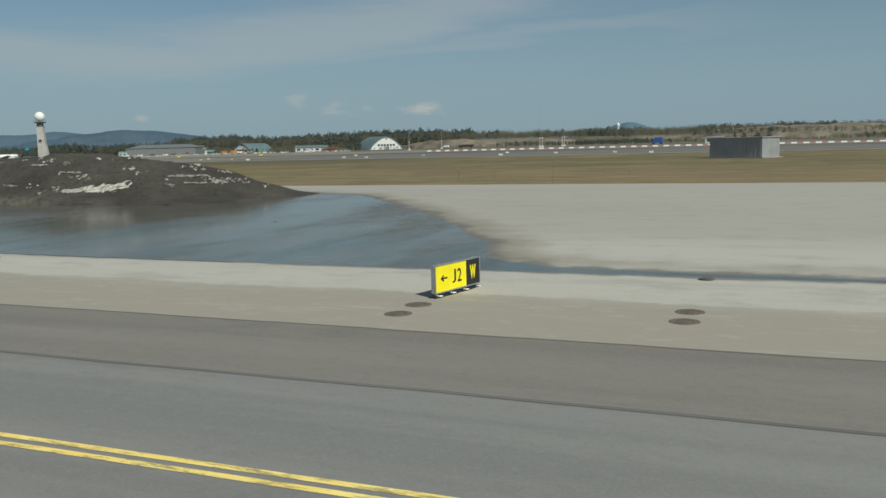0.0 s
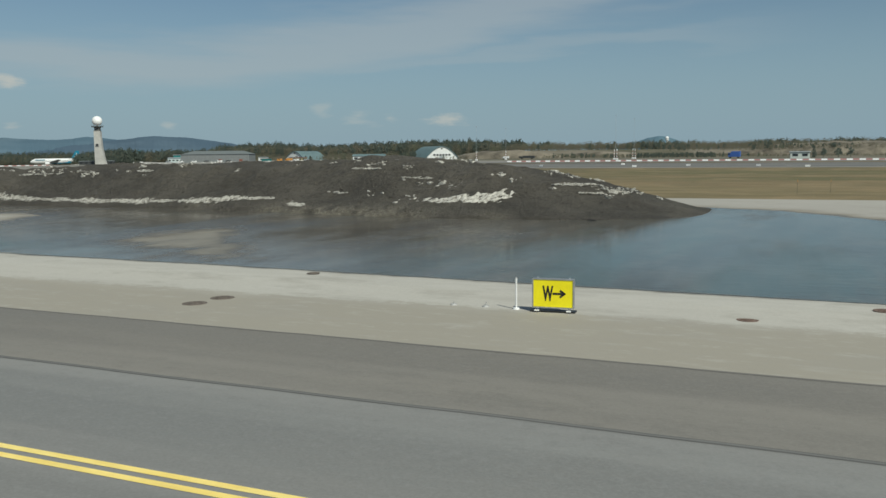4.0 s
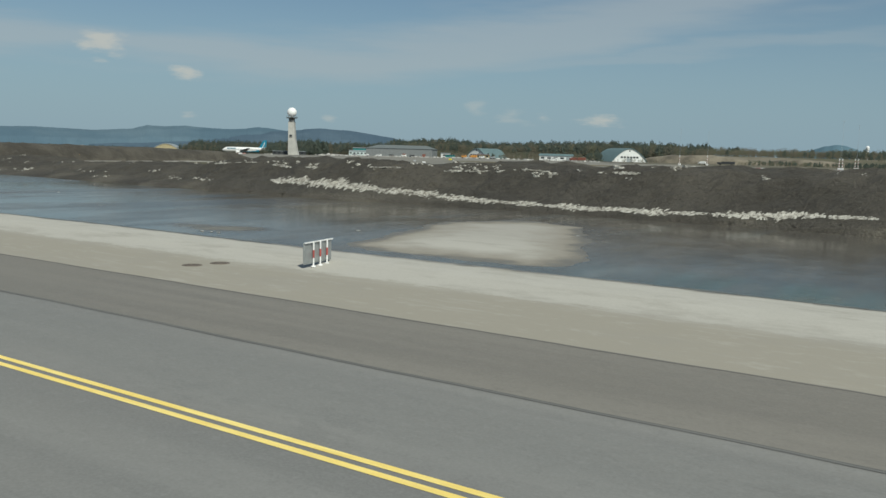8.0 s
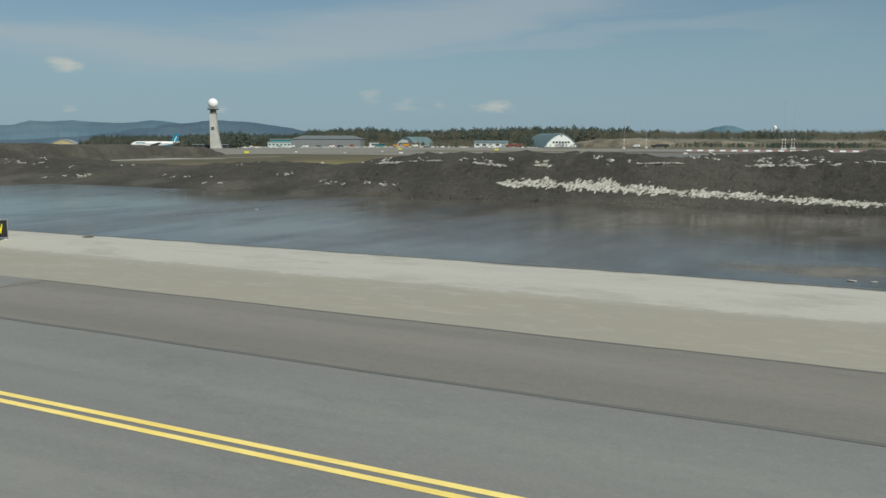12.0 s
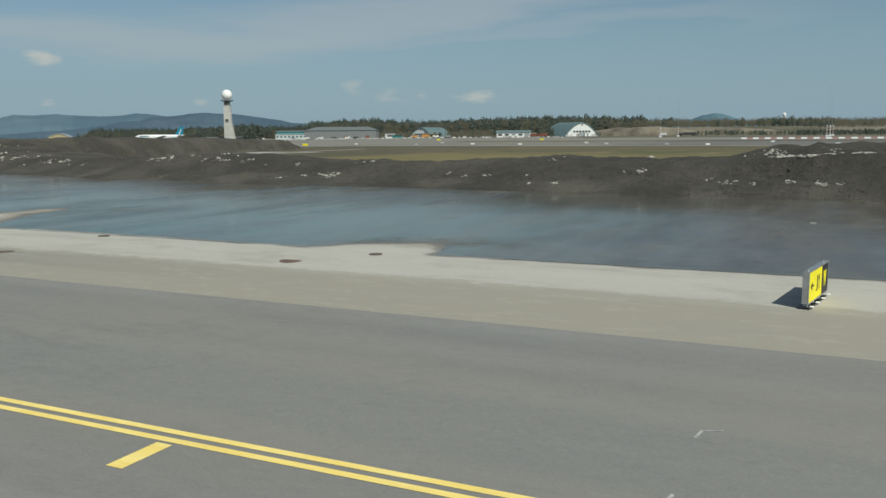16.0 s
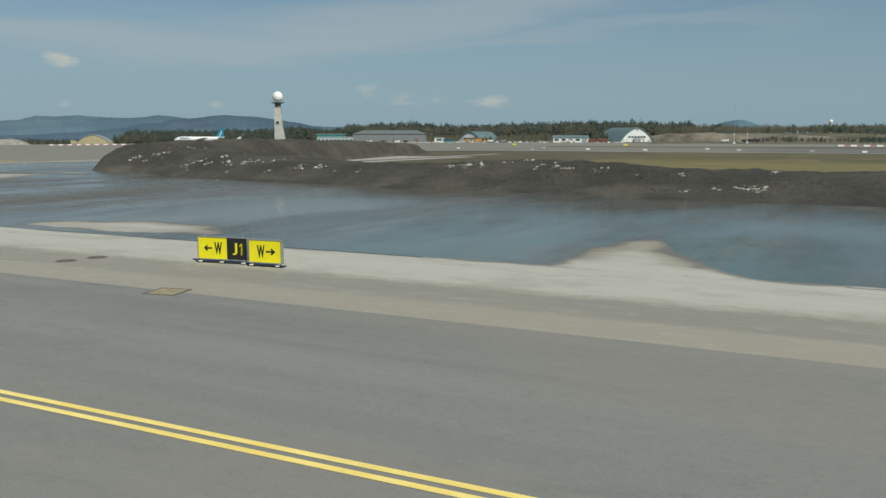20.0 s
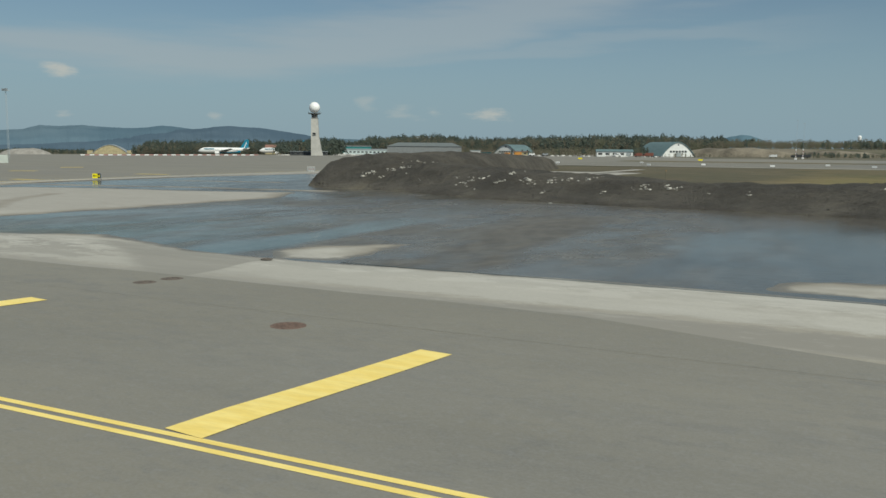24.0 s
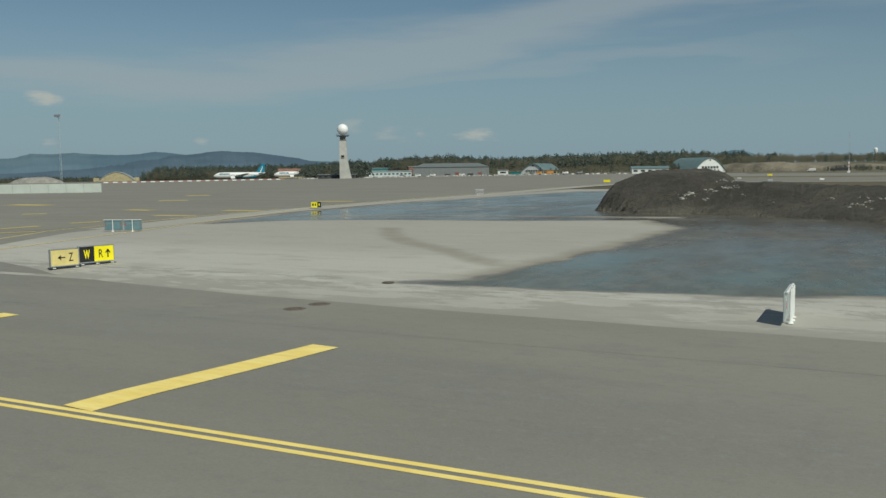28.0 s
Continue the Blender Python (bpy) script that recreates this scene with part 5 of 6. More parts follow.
sign_back((-289.4, 138.4), (-288.3, 139.7), M_back_grey, "grey sign back with three white posts banded in red")


# ---- far things: materials ----
M_wall_white = plain("white render", (0.72, 0.73, 0.72), 0.8, 0, 0.06, 0.4)
M_wall_grey = plain("grey ribbed cladding", (0.23, 0.245, 0.25), 0.7, 0.1, 0.1, 0.5)
M_wall_ochre = plain("ochre concrete", (0.42, 0.36, 0.22), 0.85, 0, 0.15, 0.3)
M_roof_green = plain("green-grey roofing", (0.15, 0.22, 0.23), 0.65, 0.2, 0.1, 0.4)
M_roof_grey = plain("grey roofing", (0.33, 0.36, 0.37), 0.7, 0.1, 0.1, 0.4)
M_roof_slate = plain("dull slate-grey roofing", (0.155, 0.175, 0.175), 0.75, 0, 0.12, 0.4)
M_roof_red = plain("faded red roofing", (0.25, 0.135, 0.105), 0.8, 0, 0.15, 0.4)
M_teal_glass = plain("teal glass", (0.05, 0.22, 0.22), 0.2, 0, 0.2, 0.5)
M_dark_glass = plain("dark glass", (0.03, 0.035, 0.04), 0.2, 0, 0.2, 0.5)
M_tower = plain("pale tower concrete", (0.46, 0.45, 0.42), 0.85, 0, 0.1, 0.25)
M_tower_dark = plain("weathered lattice steel", (0.23, 0.23, 0.22), 0.7, 0.3, 0.2, 0.5)
M_radome = plain("white radome shell", (0.85, 0.85, 0.84), 0.45, 0, 0.03, 0.3)
M_tyre = plain("black rubber", (0.02, 0.02, 0.02), 0.8, 0, 0.2, 3)
M_orange = plain("orange machine paint", (0.66, 0.30, 0.07), 0.5, 0, 0.1, 1)
M_red_truck = plain("red vehicle paint", (0.23, 0.085, 0.06), 0.45, 0, 0.1, 1)
M_blue_truck = plain("blue tarpaulin", (0.05, 0.13, 0.42), 0.6, 0, 0.1, 1)
M_gravel = plain("grey gravel", (0.33, 0.31, 0.28), 0.95, 0, 0.2, 0.2)
M_earth = plain("brown earth", (0.19, 0.165, 0.125), 0.95, 0, 0.35, 0.06)
M_dark_box = plain("dark grey sheet metal", (0.075, 0.078, 0.08), 0.6, 0.3, 0.1, 0.6)
M_teal_paint = plain("teal aircraft paint", (0.012, 0.205, 0.32), 0.35, 0, 0.05, 0.2)
M_pale_teal = plain("pale teal render", (0.52, 0.60, 0.60), 0.75, 0, 0.06, 0.4)
M_shelter = plain("grey profiled sheet", (0.34, 0.35, 0.355), 0.65, 0.1, 0.1, 0.6)
M_pale_green = plain("pale green concrete", (0.50, 0.54, 0.50), 0.8, 0, 0.06, 0.3)


def at(x, y, turn=0.0, z=None):
    return pose(x, y, float(dip(x)) - 0.05 if z is None else z, 0, 0, turn)


def thing(name, m, label, category, group=""):
    root = tagged(new(name), label, category, group)
    root.matrix_basis = m
    return root


# ---- radar tower ----
tower = thing("radar_tower", at(-589, 568, 30), "slender concrete radar tower topped by a white ball", "tower")
bm = bmesh.new()
levels = [(0, -2.9, 6.4), (6, -2.9, 5.0), (14, -2.8, 3.6), (24, -2.7, 2.9), (29.5, -2.7, 2.7)]
rings = [[bm.verts.new((x, y, z)) for x, y in ((a, -2.6), (b, -2.6), (b, 2.6), (a, 2.6))] for z, a, b in levels]
for p, q in zip(rings, rings[1:]):
    for i in range(4):
        bm.faces.new((p[i], p[(i + 1) % 4], q[(i + 1) % 4], q[i]))
bm.faces.new(rings[-1])
part("shaft", bm, M_tower, tower)
bm = bmesh.new()
for i in range(6):
    box(bm, -2.0 + i * 0.8, 0, 31.2, 0.35, 4.6, 3.4)
box(bm, 0, 0, 29.7, 5.6, 5.2, 0.4), box(bm, 0, 0, 31.4, 4.2, 4.2, 3.2)
for s in (-1, 1):
    rod(bm, (-2.6, s * 2.4, 29.5), (2.6, s * 2.4, 33.0), 0.18), rod(bm, (2.6, s * 2.4, 29.5), (-2.6, s * 2.4, 33.0), 0.18)
part("lattice_head", bm, M_tower_dark, tower, "dark lattice head")
bm = bmesh.new()
bmesh.ops.create_cone(bm, cap_ends=True, segments=24, radius1=4.6, radius2=5.3, depth=0.7, matrix=Matrix.Translation((0, 0, 33.4)))
part("platform", bm, M_tower_dark, tower)
bm = bmesh.new()
for k in range(16):
    a = k * math.pi / 8
    rod(bm, (5.1 * math.cos(a), 5.1 * math.sin(a), 33.7), (5.1 * math.cos(a), 5.1 * math.sin(a), 34.8), 0.06, n=5)
    b = a + math.pi / 8
    rod(bm, (5.1 * math.cos(a), 5.1 * math.sin(a), 34.8), (5.1 * math.cos(b), 5.1 * math.sin(b), 34.8), 0.06, n=5)
part("railing", bm, M_steel, tower)
bm = bmesh.new()
bmesh.ops.create_icosphere(bm, subdivisions=3, radius=4.35, matrix=Matrix.Translation((0, 0, 38.4)))
part("radome", bm, M_radome, tower, "white ball-shaped radome")
bm = bmesh.new()
box(bm, -0.3, -2.65, 17.5, 2.4, 0.3, 1.6, 0.1), box(bm, -0.3, -2.75, 16.2, 2.8, 0.5, 0.3)
part("window", bm, M_dark_glass, tower)


# ---- hangars and sheds ----
def arch_section(w, h, n=18):
    """Points of a rounded arch from one foot to the other."""
    return [(-w / 2 * math.cos(math.pi * k / n), h * (1 - abs(math.cos(math.pi * k / n)) ** 1.75)) for k in range(n + 1)]


def arch_hangar(m, w, h, length, wall, roof, label, windows=True, inset=False):
    root = thing("hangar", m, label, "hangar", "arched hangars")
    sec = arch_section(w, h)
    for y, flip in ((0, False), (length, True)):
        bm = bmesh.new()
        vs = [bm.verts.new((x, y, z)) for x, z in sec]
        bm.faces.new(vs if not flip else vs[::-1])
        part("gable_wall", bm, wall, root)
    bm = bmesh.new()
    over = [(x * 1.035, z * 1.04 + 0.05) for x, z in sec]
    rows = [[bm.verts.new((x, y, z)) for x, z in s] for s, y in ((over, -0.8), (over, length + 0.8))]
    rows2 = [[bm.verts.new((x, y, z)) for x, z in s] for s, y in ((sec, -0.8), (sec, length + 0.8))]
    for k in range(len(sec) - 1):
        bm.faces.new((rows[0][k], rows[0][k + 1], rows[1][k + 1], rows[1][k]))
        bm.faces.new((rows2[0][k], rows2[1][k], rows2[1][k + 1], rows2[0][k + 1]))
        bm.faces.new((rows[0][k], rows2[0][k], rows2[0][k + 1], rows[0][k + 1]))
    part("roof", bm, roof, root)
    for k in range(1, 6):
        bm = bmesh.new()
        y = length * k / 6
        vs = [bm.verts.new((x * 1.045, yy, z * 1.05 + 0.08)) for x, z in sec for yy in (y - 0.15, y + 0.15)]
        for j in range(len(sec) - 1):
            bm.faces.new((vs[2 * j], vs[2 * j + 1], vs[2 * j + 3], vs[2 * j + 2]))
        part("roof_rib", bm, roof, root)
    if windows:
        for k in range(6):
            bm = bmesh.new()
            box(bm, -w * 0.22 + k * w * 0.088, -0.12, h * 0.36, w * 0.06, 0.16, h * 0.13)
            part("window", bm, M_dark_glass, root)
        bm = bmesh.new()
        box(bm, 0, -0.1, h * 0.14, w * 0.16, 0.2, h * 0.28)
        part("door", bm, M_roof_grey, root)
        bm = bmesh.new()
        bmesh.ops.create_cone(bm, cap_ends=True, segments=14, radius1=0.7, radius2=0.7, depth=0.2, matrix=Matrix.Translation((0, -0.1, h * 0.84)) @ Matrix.Rotation(math.pi / 2, 4, "X"))
        part("vent", bm, M_dark_glass, root)
    else:
        bm = bmesh.new()
        box(bm, 0, -0.15, h * 0.3, w * 0.62, 0.3, h * 0.55)
        part("door", bm, M_wall_ochre, root)
        for s in (-1, 1):
            bm = bmesh.new()
            box(bm, s * w * 0.52, 2.5, h * 0.22, w * 0.14, 6, h * 0.44)
            part("buttress", bm, M_wall_ochre, root)
    return root


def shed(m, sx, sy, h, wall, roof, label, windows=0, doors=0, rise=1.2, category="building", ribs=0, door_mat=None, name="building", hip=0.0):
    """A long building: walls, a shallow roof with eaves, windows and doors on the near side."""
    root = thing(name, m, label, category)
    bm = bmesh.new()
    box(bm, 0, sy / 2, h / 2, sx, sy, h)
    part("wall", bm, wall, root)
    bm = bmesh.new()
    e = 0.6
    v = [bm.verts.new(p) for p in ((-sx / 2 - e, -e, h), (sx / 2 + e, -e, h), (sx / 2 + e, sy + e, h), (-sx / 2 - e, sy + e, h), (-sx / 2 - e + hip, sy / 2, h + rise), (sx / 2 + e - hip, sy / 2, h + rise))]
    for f in ((0, 1, 5, 4), (2, 3, 4, 5), (1, 2, 5), (3, 0, 4), (3, 2, 1, 0)):
        bm.faces.new([v[i] for i in f])
    part("roof", bm, roof, root)
    for k in range(ribs):
        bm = bmesh.new()
        box(bm, -sx / 2 + sx * (k + 0.5) / ribs, -0.08, h / 2, 0.35, 0.2, h - 0.2)
        part("cladding_rib", bm, wall, root)
    for k in range(windows):
        bm = bmesh.new()
        box(bm, -sx / 2 + sx * (k + 0.5) / windows, -0.06, h * 0.55, sx / windows * 0.55, 0.14, min(1.4, h * 0.35))
        part("window", bm, M_dark_glass, root)
    for k in range(doors):
        bm = bmesh.new()
        box(bm, sx * (0.38 - 0.3 * k), -0.1, min(3.2, h * 0.8) / 2, 3.2, 0.2, min(3.2, h * 0.8))
        part("door", bm, door_mat or M_roof_grey, root)
    return root


arch_hangar(at(-336, 748, 52), 37, 12.2, 34, M_wall_white, M_roof_green, "white arched hangar with a green-grey roof")
arch_hangar(at(-1170, 885, 42, -7.0), 52, 14, 40, M_wall_ochre, M_roof_grey, "weathered ochre concrete aircraft shelter with an arched roof", windows=False)
shed(at(-542, 668, 25), 66, 32, 8.0, M_wall_grey, M_roof_slate, "long grey warehouse clad in ribbed sheets under a hipped roof", doors=2, rise=3.4, hip=9, ribs=30, door_mat=M_red_truck, category="warehouse", name="warehouse")
shed(at(-674.5, 790, 33), 52, 14, 5.4, M_pale_teal, M_roof_grey, "low white building with a row of windows", windows=12, rise=1.0)
shed(at(-720, 838, 36), 34, 16, 9.5, M_teal_glass, M_roof_grey, "office building with a teal glass front", windows=8, rise=0.6)
shed(at(-648, 850, 32), 30, 16, 8.5, M_wall_white, M_roof_grey, "white building with a flat grey roof", windows=9, rise=0.6)
shed(at(-690, 900, 35), 30, 14, 11, M_roof_red, M_roof_grey, "brick-red office block with grey roof", windows=8, rise=0.6)
shed(at(-368, 660, 20), 28, 9, 4.0, M_wall_white, M_roof_green, "long white garage with a dark roof", windows=5, doors=1, rise=1.8)
arch_hangar(at(-486, 722, -6), 27, 9.6, 34, M_wall_white, M_roof_green, "white arched hangar with a green roof half hidden by birches")
shed(at(-503, 692, 24), 9, 5, 4.4, M_wall_white, M_roof_grey, "small white cube building beside the birches", windows=1, rise=0.3)
shed(at(-846, 856, 36), 32, 16, 7.2, M_wall_ochre, M_roof_red, "large shed with a faded red roof among bare trees", rise=4.6)
shed(at(-459, 690, 22), 12, 5, 3.4, M_wall_ochre, M_roof_red, "small tan site cabin", windows=3, rise=0.4)
shed(at(-482, 668, 22), 9, 3, 3.0, M_teal_glass, M_roof_grey, "pale teal site container", rise=0.1)
shed(at(-600, 575, 30), 30, 6, 3.2, M_dark_box, M_roof_grey, "low dark cabins at the tower's foot", windows=7, rise=0.3)
shed(at(-16, 560, 5), 11, 5, 4.0, M_pale_green, M_roof_grey, "pale green equipment cabin on the far field", windows=2, rise=0.4)

shelter = thing("equipment_shelter", pose(17.2, 180, -0.05, 0, 0, -30) @ Matrix.Diagonal((1.24, 1.24, 1.2, 1)), "grey windowless equipment shelter on the grass", "shelter")
bm = bmesh.new()
box(bm, 0, 2.5, 1.75, 9.6, 5, 3.2, 0.05)
part("wall", bm, M_shelter, shelter)
for k in range(12):
    bm = bmesh.new()
    box(bm, -4.4 + k * 0.8, -0.015, 1.75, 0.12, 0.04, 3.1)
    part("panel_rib", bm, M_shelter, shelter)
bm = bmesh.new()
box(bm, 0, 2.5, 3.42, 9.9, 5.3, 0.16, 0.03)
part("roof", bm, M_shelter, shelter)
bm = bmesh.new()
box(bm, 0, 2.5, 0.05, 10.4, 5.8, 0.3)
part("plinth", bm, M_gravel, shelter)

wall = thing("blast_wall", at(-397.5, 153, 0, float(dip(-397)) - 0.1), "pale green concrete blast wall at the apron's edge", "wall")
wall.rotation_mode = "XYZ"
wall.rotation_euler = (0, 0, math.atan2(125 - 153, -440 + 397.5))
for k in range(12):
    bm = bmesh.new()
    box(bm, 2.1 + k * 4.2, 0, 1.15, 4.16, 0.5, 2.3, 0.04)
    part("wall_panel", bm, M_pale_green, wall)


def earth_mound(x, y, sx, sy, h, seed, label, material):
    gx = np.linspace(-sx, sx, 36)
    gy = np.linspace(-sy, sy, 18)
    ob = sheet("earth_mound", gx, gy, lambda a, b: h * np.clip(1 - (np.abs(a / sx) ** 2.2 + np.abs(b / sy) ** 2.2), 0, 1) ** 0.7 * (1 + 0.4 * fbm(a * 0.08 + seed, b * 0.08, 3)) - 0.3, material,
               label, "mound", kind="")
    ob.location = (x, y, float(dip(x)))
    return ob


earth_mound(-300, 838, 62, 26, 8.5, 1, "low brown earth mound over a shelter", M_earth)
earth_mound(-215, 905, 46, 24, 6.5, 5, "low brown earth mound over a shelter", M_earth)
earth_mound(-1010, 625, 38, 14, 7, 9, "grey gravel heap behind the blast wall", M_gravel)
earth_mound(-690, 720, 50, 14, 2.2, 3, "low heap of grey rubble", M_gravel)
earth_mound(60, 1020, 190, 60, 15, 12, "long brown knoll with sparse scrub", M_earth)
earth_mound(280, 900, 120, 60, 13, 15, "long brown knoll with sparse scrub", M_earth)


def rubble_row(a, b, n, seed, label):
    """A low row of broken concrete and stacked material, joined."""
    r = random.Random(seed)
    verts, faces = [], []
    for _ in range(n):
        t = r.random()
        x, y = a[0] + (b[0] - a[0]) * t, a[1] + (b[1] - a[1]) * t + r.uniform(-5, 5)
        sx, sy, sz, turn = r.uniform(.4, 2.2), r.uniform(.3, 1.2), r.uniform(.2, 1.1), r.uniform(0, 3.1)
        k, z = len(verts), float(dip(x)) - 0.1
        for dz in (0, sz):
            q = 1 if dz == 0 else r.uniform(.5, .95)
            for px, py in ((-1, -1), (1, -1), (1, 1), (-1, 1)):
                verts.append((x + q * (px * sx * math.cos(turn) - py * sy * math.sin(turn)), y + q * (px * sx * math.sin(turn) + py * sy * math.cos(turn)), z + dz * r.uniform(.8, 1.1)))
        faces += [(k, k + 1, k + 5, k + 4), (k + 1, k + 2, k + 6, k + 5), (k + 2, k + 3, k + 7, k + 6), (k + 3, k, k + 4, k + 7), (k + 4, k + 5, k + 6, k + 7)]
    me = bpy.data.meshes.new("rubble")
    me.from_pydata(verts, [], faces)
    me.materials.append(M_rubble)
    tagged(new("rubble", me), label, "rubble", kind="stuff")


M_rubble = Mat("pale broken concrete", (0.4, 0.39, 0.37), 0.9)
M_rubble = M_rubble.color(M_rubble.mix(M_rubble.geo("Island"), (0.16, 0.15, 0.14), (0.62, 0.61, 0.58))).m
rubble_row((-648, 596), (-560, 640), 260, 31, "low row of pale broken concrete and stacked material")
rubble_row((-556, 645), (-380, 640), 170, 32, "scattered pale material along the apron's far edge")
rubble_row((-372, 640), (-318, 642), 60, 33, "pale sacks and boards stacked before the garage")


# ---- airliners ----
def airliner(m, label):
    """A twin-engined wide-body: its nose towards -x."""
    root = thing("airliner", m, label, "aircraft", "parked airliners")
    bm = bmesh.new()
    st = [(-31, 0.15, 4.4), (-30, 1.1, 4.6), (-28, 2.0, 4.9), (-24.5, 2.8, 5.2), (-18, 2.95, 5.3), (8, 2.95, 5.3), (16, 2.6, 5.6), (23, 1.7, 6.3), (28, 0.9, 7.0), (30.5, 0.35, 7.4)]
    n = 20
    rings = [[bm.verts.new((x, r * math.cos(2 * math.pi * k / n), z + r * math.sin(2 * math.pi * k / n))) for k in range(n)] for x, r, z in st]
    for a, b in zip(rings, rings[1:]):
        for k in range(n):
            bm.faces.new((a[k], b[k], b[(k + 1) % n], a[(k + 1) % n]))
    bm.faces.new(rings[0]), bm.faces.new(rings[-1][::-1])
    bmesh.ops.recalc_face_normals(bm, faces=bm.faces)
    body = part("fuselage", bm, M_white, root, "white fuselage", True)
    bm = bmesh.new()
    box(bm, 12, 0, 4.2, 17, 4.3, 3.2, 0.8), box(bm, 2, 0, 3.2, 16, 4.4, 1.7, 0.6)
    part("belly", bm, M_teal_paint, root, "teal rear belly")

    def blade(name, pts, thick, mat, lab=""):
        b2 = bmesh.new()
        d = Vector(thick) / 2
        top, bot = [b2.verts.new(Vector(p) + d) for p in pts], [b2.verts.new(Vector(p) - d) for p in pts]
        b2.faces.new(top), b2.faces.new(bot[::-1])
        for k in range(len(pts)):
            b2.faces.new((top[k], bot[k], bot[(k + 1) % len(pts)], top[(k + 1) % len(pts)]))
        bmesh.ops.recalc_face_normals(b2, faces=b2.faces)
        return part(name, b2, mat, root, lab)

    blade("tail_fin", [(17.5, 0, 7.6), (21, 0, 9.0), (26.6, 0, 16.6), (31.0, 0, 16.6), (30.2, 0, 7.6)], (0, 0.5, 0), M_teal_paint, "teal tail fin")
    for k in range(3):
        b3 = bmesh.new()
        box(b3, 25.6 + k * 1.1, -0.28, 9.2 + k * 1.9, 0.7, 0.06, 2.6, m=Matrix.Rotation(0, 4, "Y"))
        part("tail_mark", b3, M_white, root, "pale mark on the tail")
    for s in (-1, 1):
        blade("wing", [(-6, s * 2.4, 4.4), (4, s * 2.4, 4.4), (14, s * 27, 6.6), (11.5, s * 29, 6.9), (9, s * 27, 6.6)], (0, 0, 0.6), M_steel, "grey wing")
        blade("tailplane", [(23, s * 1.2, 7.0), (28, s * 1.0, 7.1), (31, s * 9, 7.8), (29, s * 9, 7.8)], (0, 0, 0.35), M_white)
        b4 = bmesh.new()
        rod(b4, (-9.5, s * 9, 2.5), (-4.5, s * 9, 2.7), 1.75, 1.3, 18)
        e = part("engine", b4, M_white, root)
        b5 = bmesh.new()
        rod(b5, (-9.62, s * 9, 2.5), (-9.5, s * 9, 2.5), 1.5, 1.5, 18)
        part("intake", b5, M_black, e)
        for name, gx, gy in (("main_gear", 4, s * 4),):
            b6 = bmesh.new()
            rod(b6, (gx, gy, 0.6), (gx, gy, 3.4), 0.2)
            g = part(name, b6, M_steel, root)
            b7 = bmesh.new()
            for dx in (-0.8, 0.8):
                rod(b7, (gx + dx, gy - 0.5, 0.62), (gx + dx, gy + 0.5, 0.62), 0.62, n=14)
            part("wheel", b7, M_tyre, g)
    b8 = bmesh.new()
    rod(b8, (-24, 0, 0.5), (-24, 0, 2.8), 0.14)
    g = part("nose_gear", b8, M_steel, root)
    b9 = bmesh.new()
    rod(b9, (-24, -0.4, 0.5), (-24, 0.4, 0.5), 0.5, n=14)
    part("wheel", b9, M_tyre, g)
    b10 = bmesh.new()
    box(b10, -28.2, -0.02, 5.9, 1.4, 2.5, 0.7, 0.1)
    part("cockpit_window", b10, M_dark_glass, root)
    for k in range(34):
        b11 = bmesh.new()
        box(b11, -22 + k * 1.2, -2.93, 5.7, 0.4, 0.08, 0.55)
        part("cabin_window", b11, M_dark_glass, root)
    b12 = bmesh.new()
    box(b12, -17.5, -2.72, 6.7, 12, 0.5, 0.9)
    part("lettering_bar", b12, M_teal_paint, root, "dark bar of lettering")
    return root


airliner(pose(-824, 730, -3.9, 0, 0, 34) @ Matrix.Diagonal((0.88, 0.88, 1.04, 1)), "white airliner with a teal tail parked across the apron")
airliner(pose(-806, 812, -3.6, 0, 0, 34) @ Matrix.Diagonal((0.88, 0.88, 1.04, 1)), "white airliner partly hidden behind trees")


# ---- barriers, masts, vehicles ----
M_faded_red = plain("faded red plastic", (0.38, 0.2, 0.185), 0.6, 0, 0.1, 2)


def barrier_row(a, b, z, seg, h, label):
    a, b = Vector(a), Vector(b)
    n = int((b - a).length / seg)
    turn = math.degrees(math.atan2(b.y - a.y, b.x - a.x))
    made = {}
    for k in range(n):
        p = a + (b - a) * ((k + 0.5) / n)
        key = k % 2
        m = pose(p.x, p.y, z + (0 if z > -1 else float(dip(p.x)) - float(dip(a.x))), 0, 0, turn)
        if key not in made:
            bm = bmesh.new()
            prof = [(-0.5, 0), (-0.42, 0.25 * h), (-0.2, 0.5 * h), (-0.16, h), (0.16, h), (0.2, 0.5 * h), (0.42, 0.25 * h), (0.5, 0)]
            e0, e1 = ([bm.verts.new((s * seg * 0.485, y, zz)) for y, zz in prof] for s in (-1, 1))
            for i in range(len(prof)):
                j = (i + 1) % len(prof)
                bm.faces.new((e0[i], e1[i], e1[j], e0[j]))
            bm.faces.new(e0), bm.faces.new(e1[::-1])
            bmesh.ops.recalc_face_normals(bm, faces=bm.faces)
            ob = tagged(bm_object("barrier_block", bm, (M_white, M_faded_red)[key]), ("white", "red")[key] + " plastic " + label, "barrier", "red and white barrier row")
            ob.matrix_basis = m
            made[key] = ob
        else:
            copy_thing(made[key], m)


barrier_row((-166, 452), (70, 452), -0.1, 2.75, 0.78, "barrier block along the far taxiway")
barrier_row((-745, 472), (-640, 560), -3.4, 3.4, 1.7, "barrier block along the apron's edge")


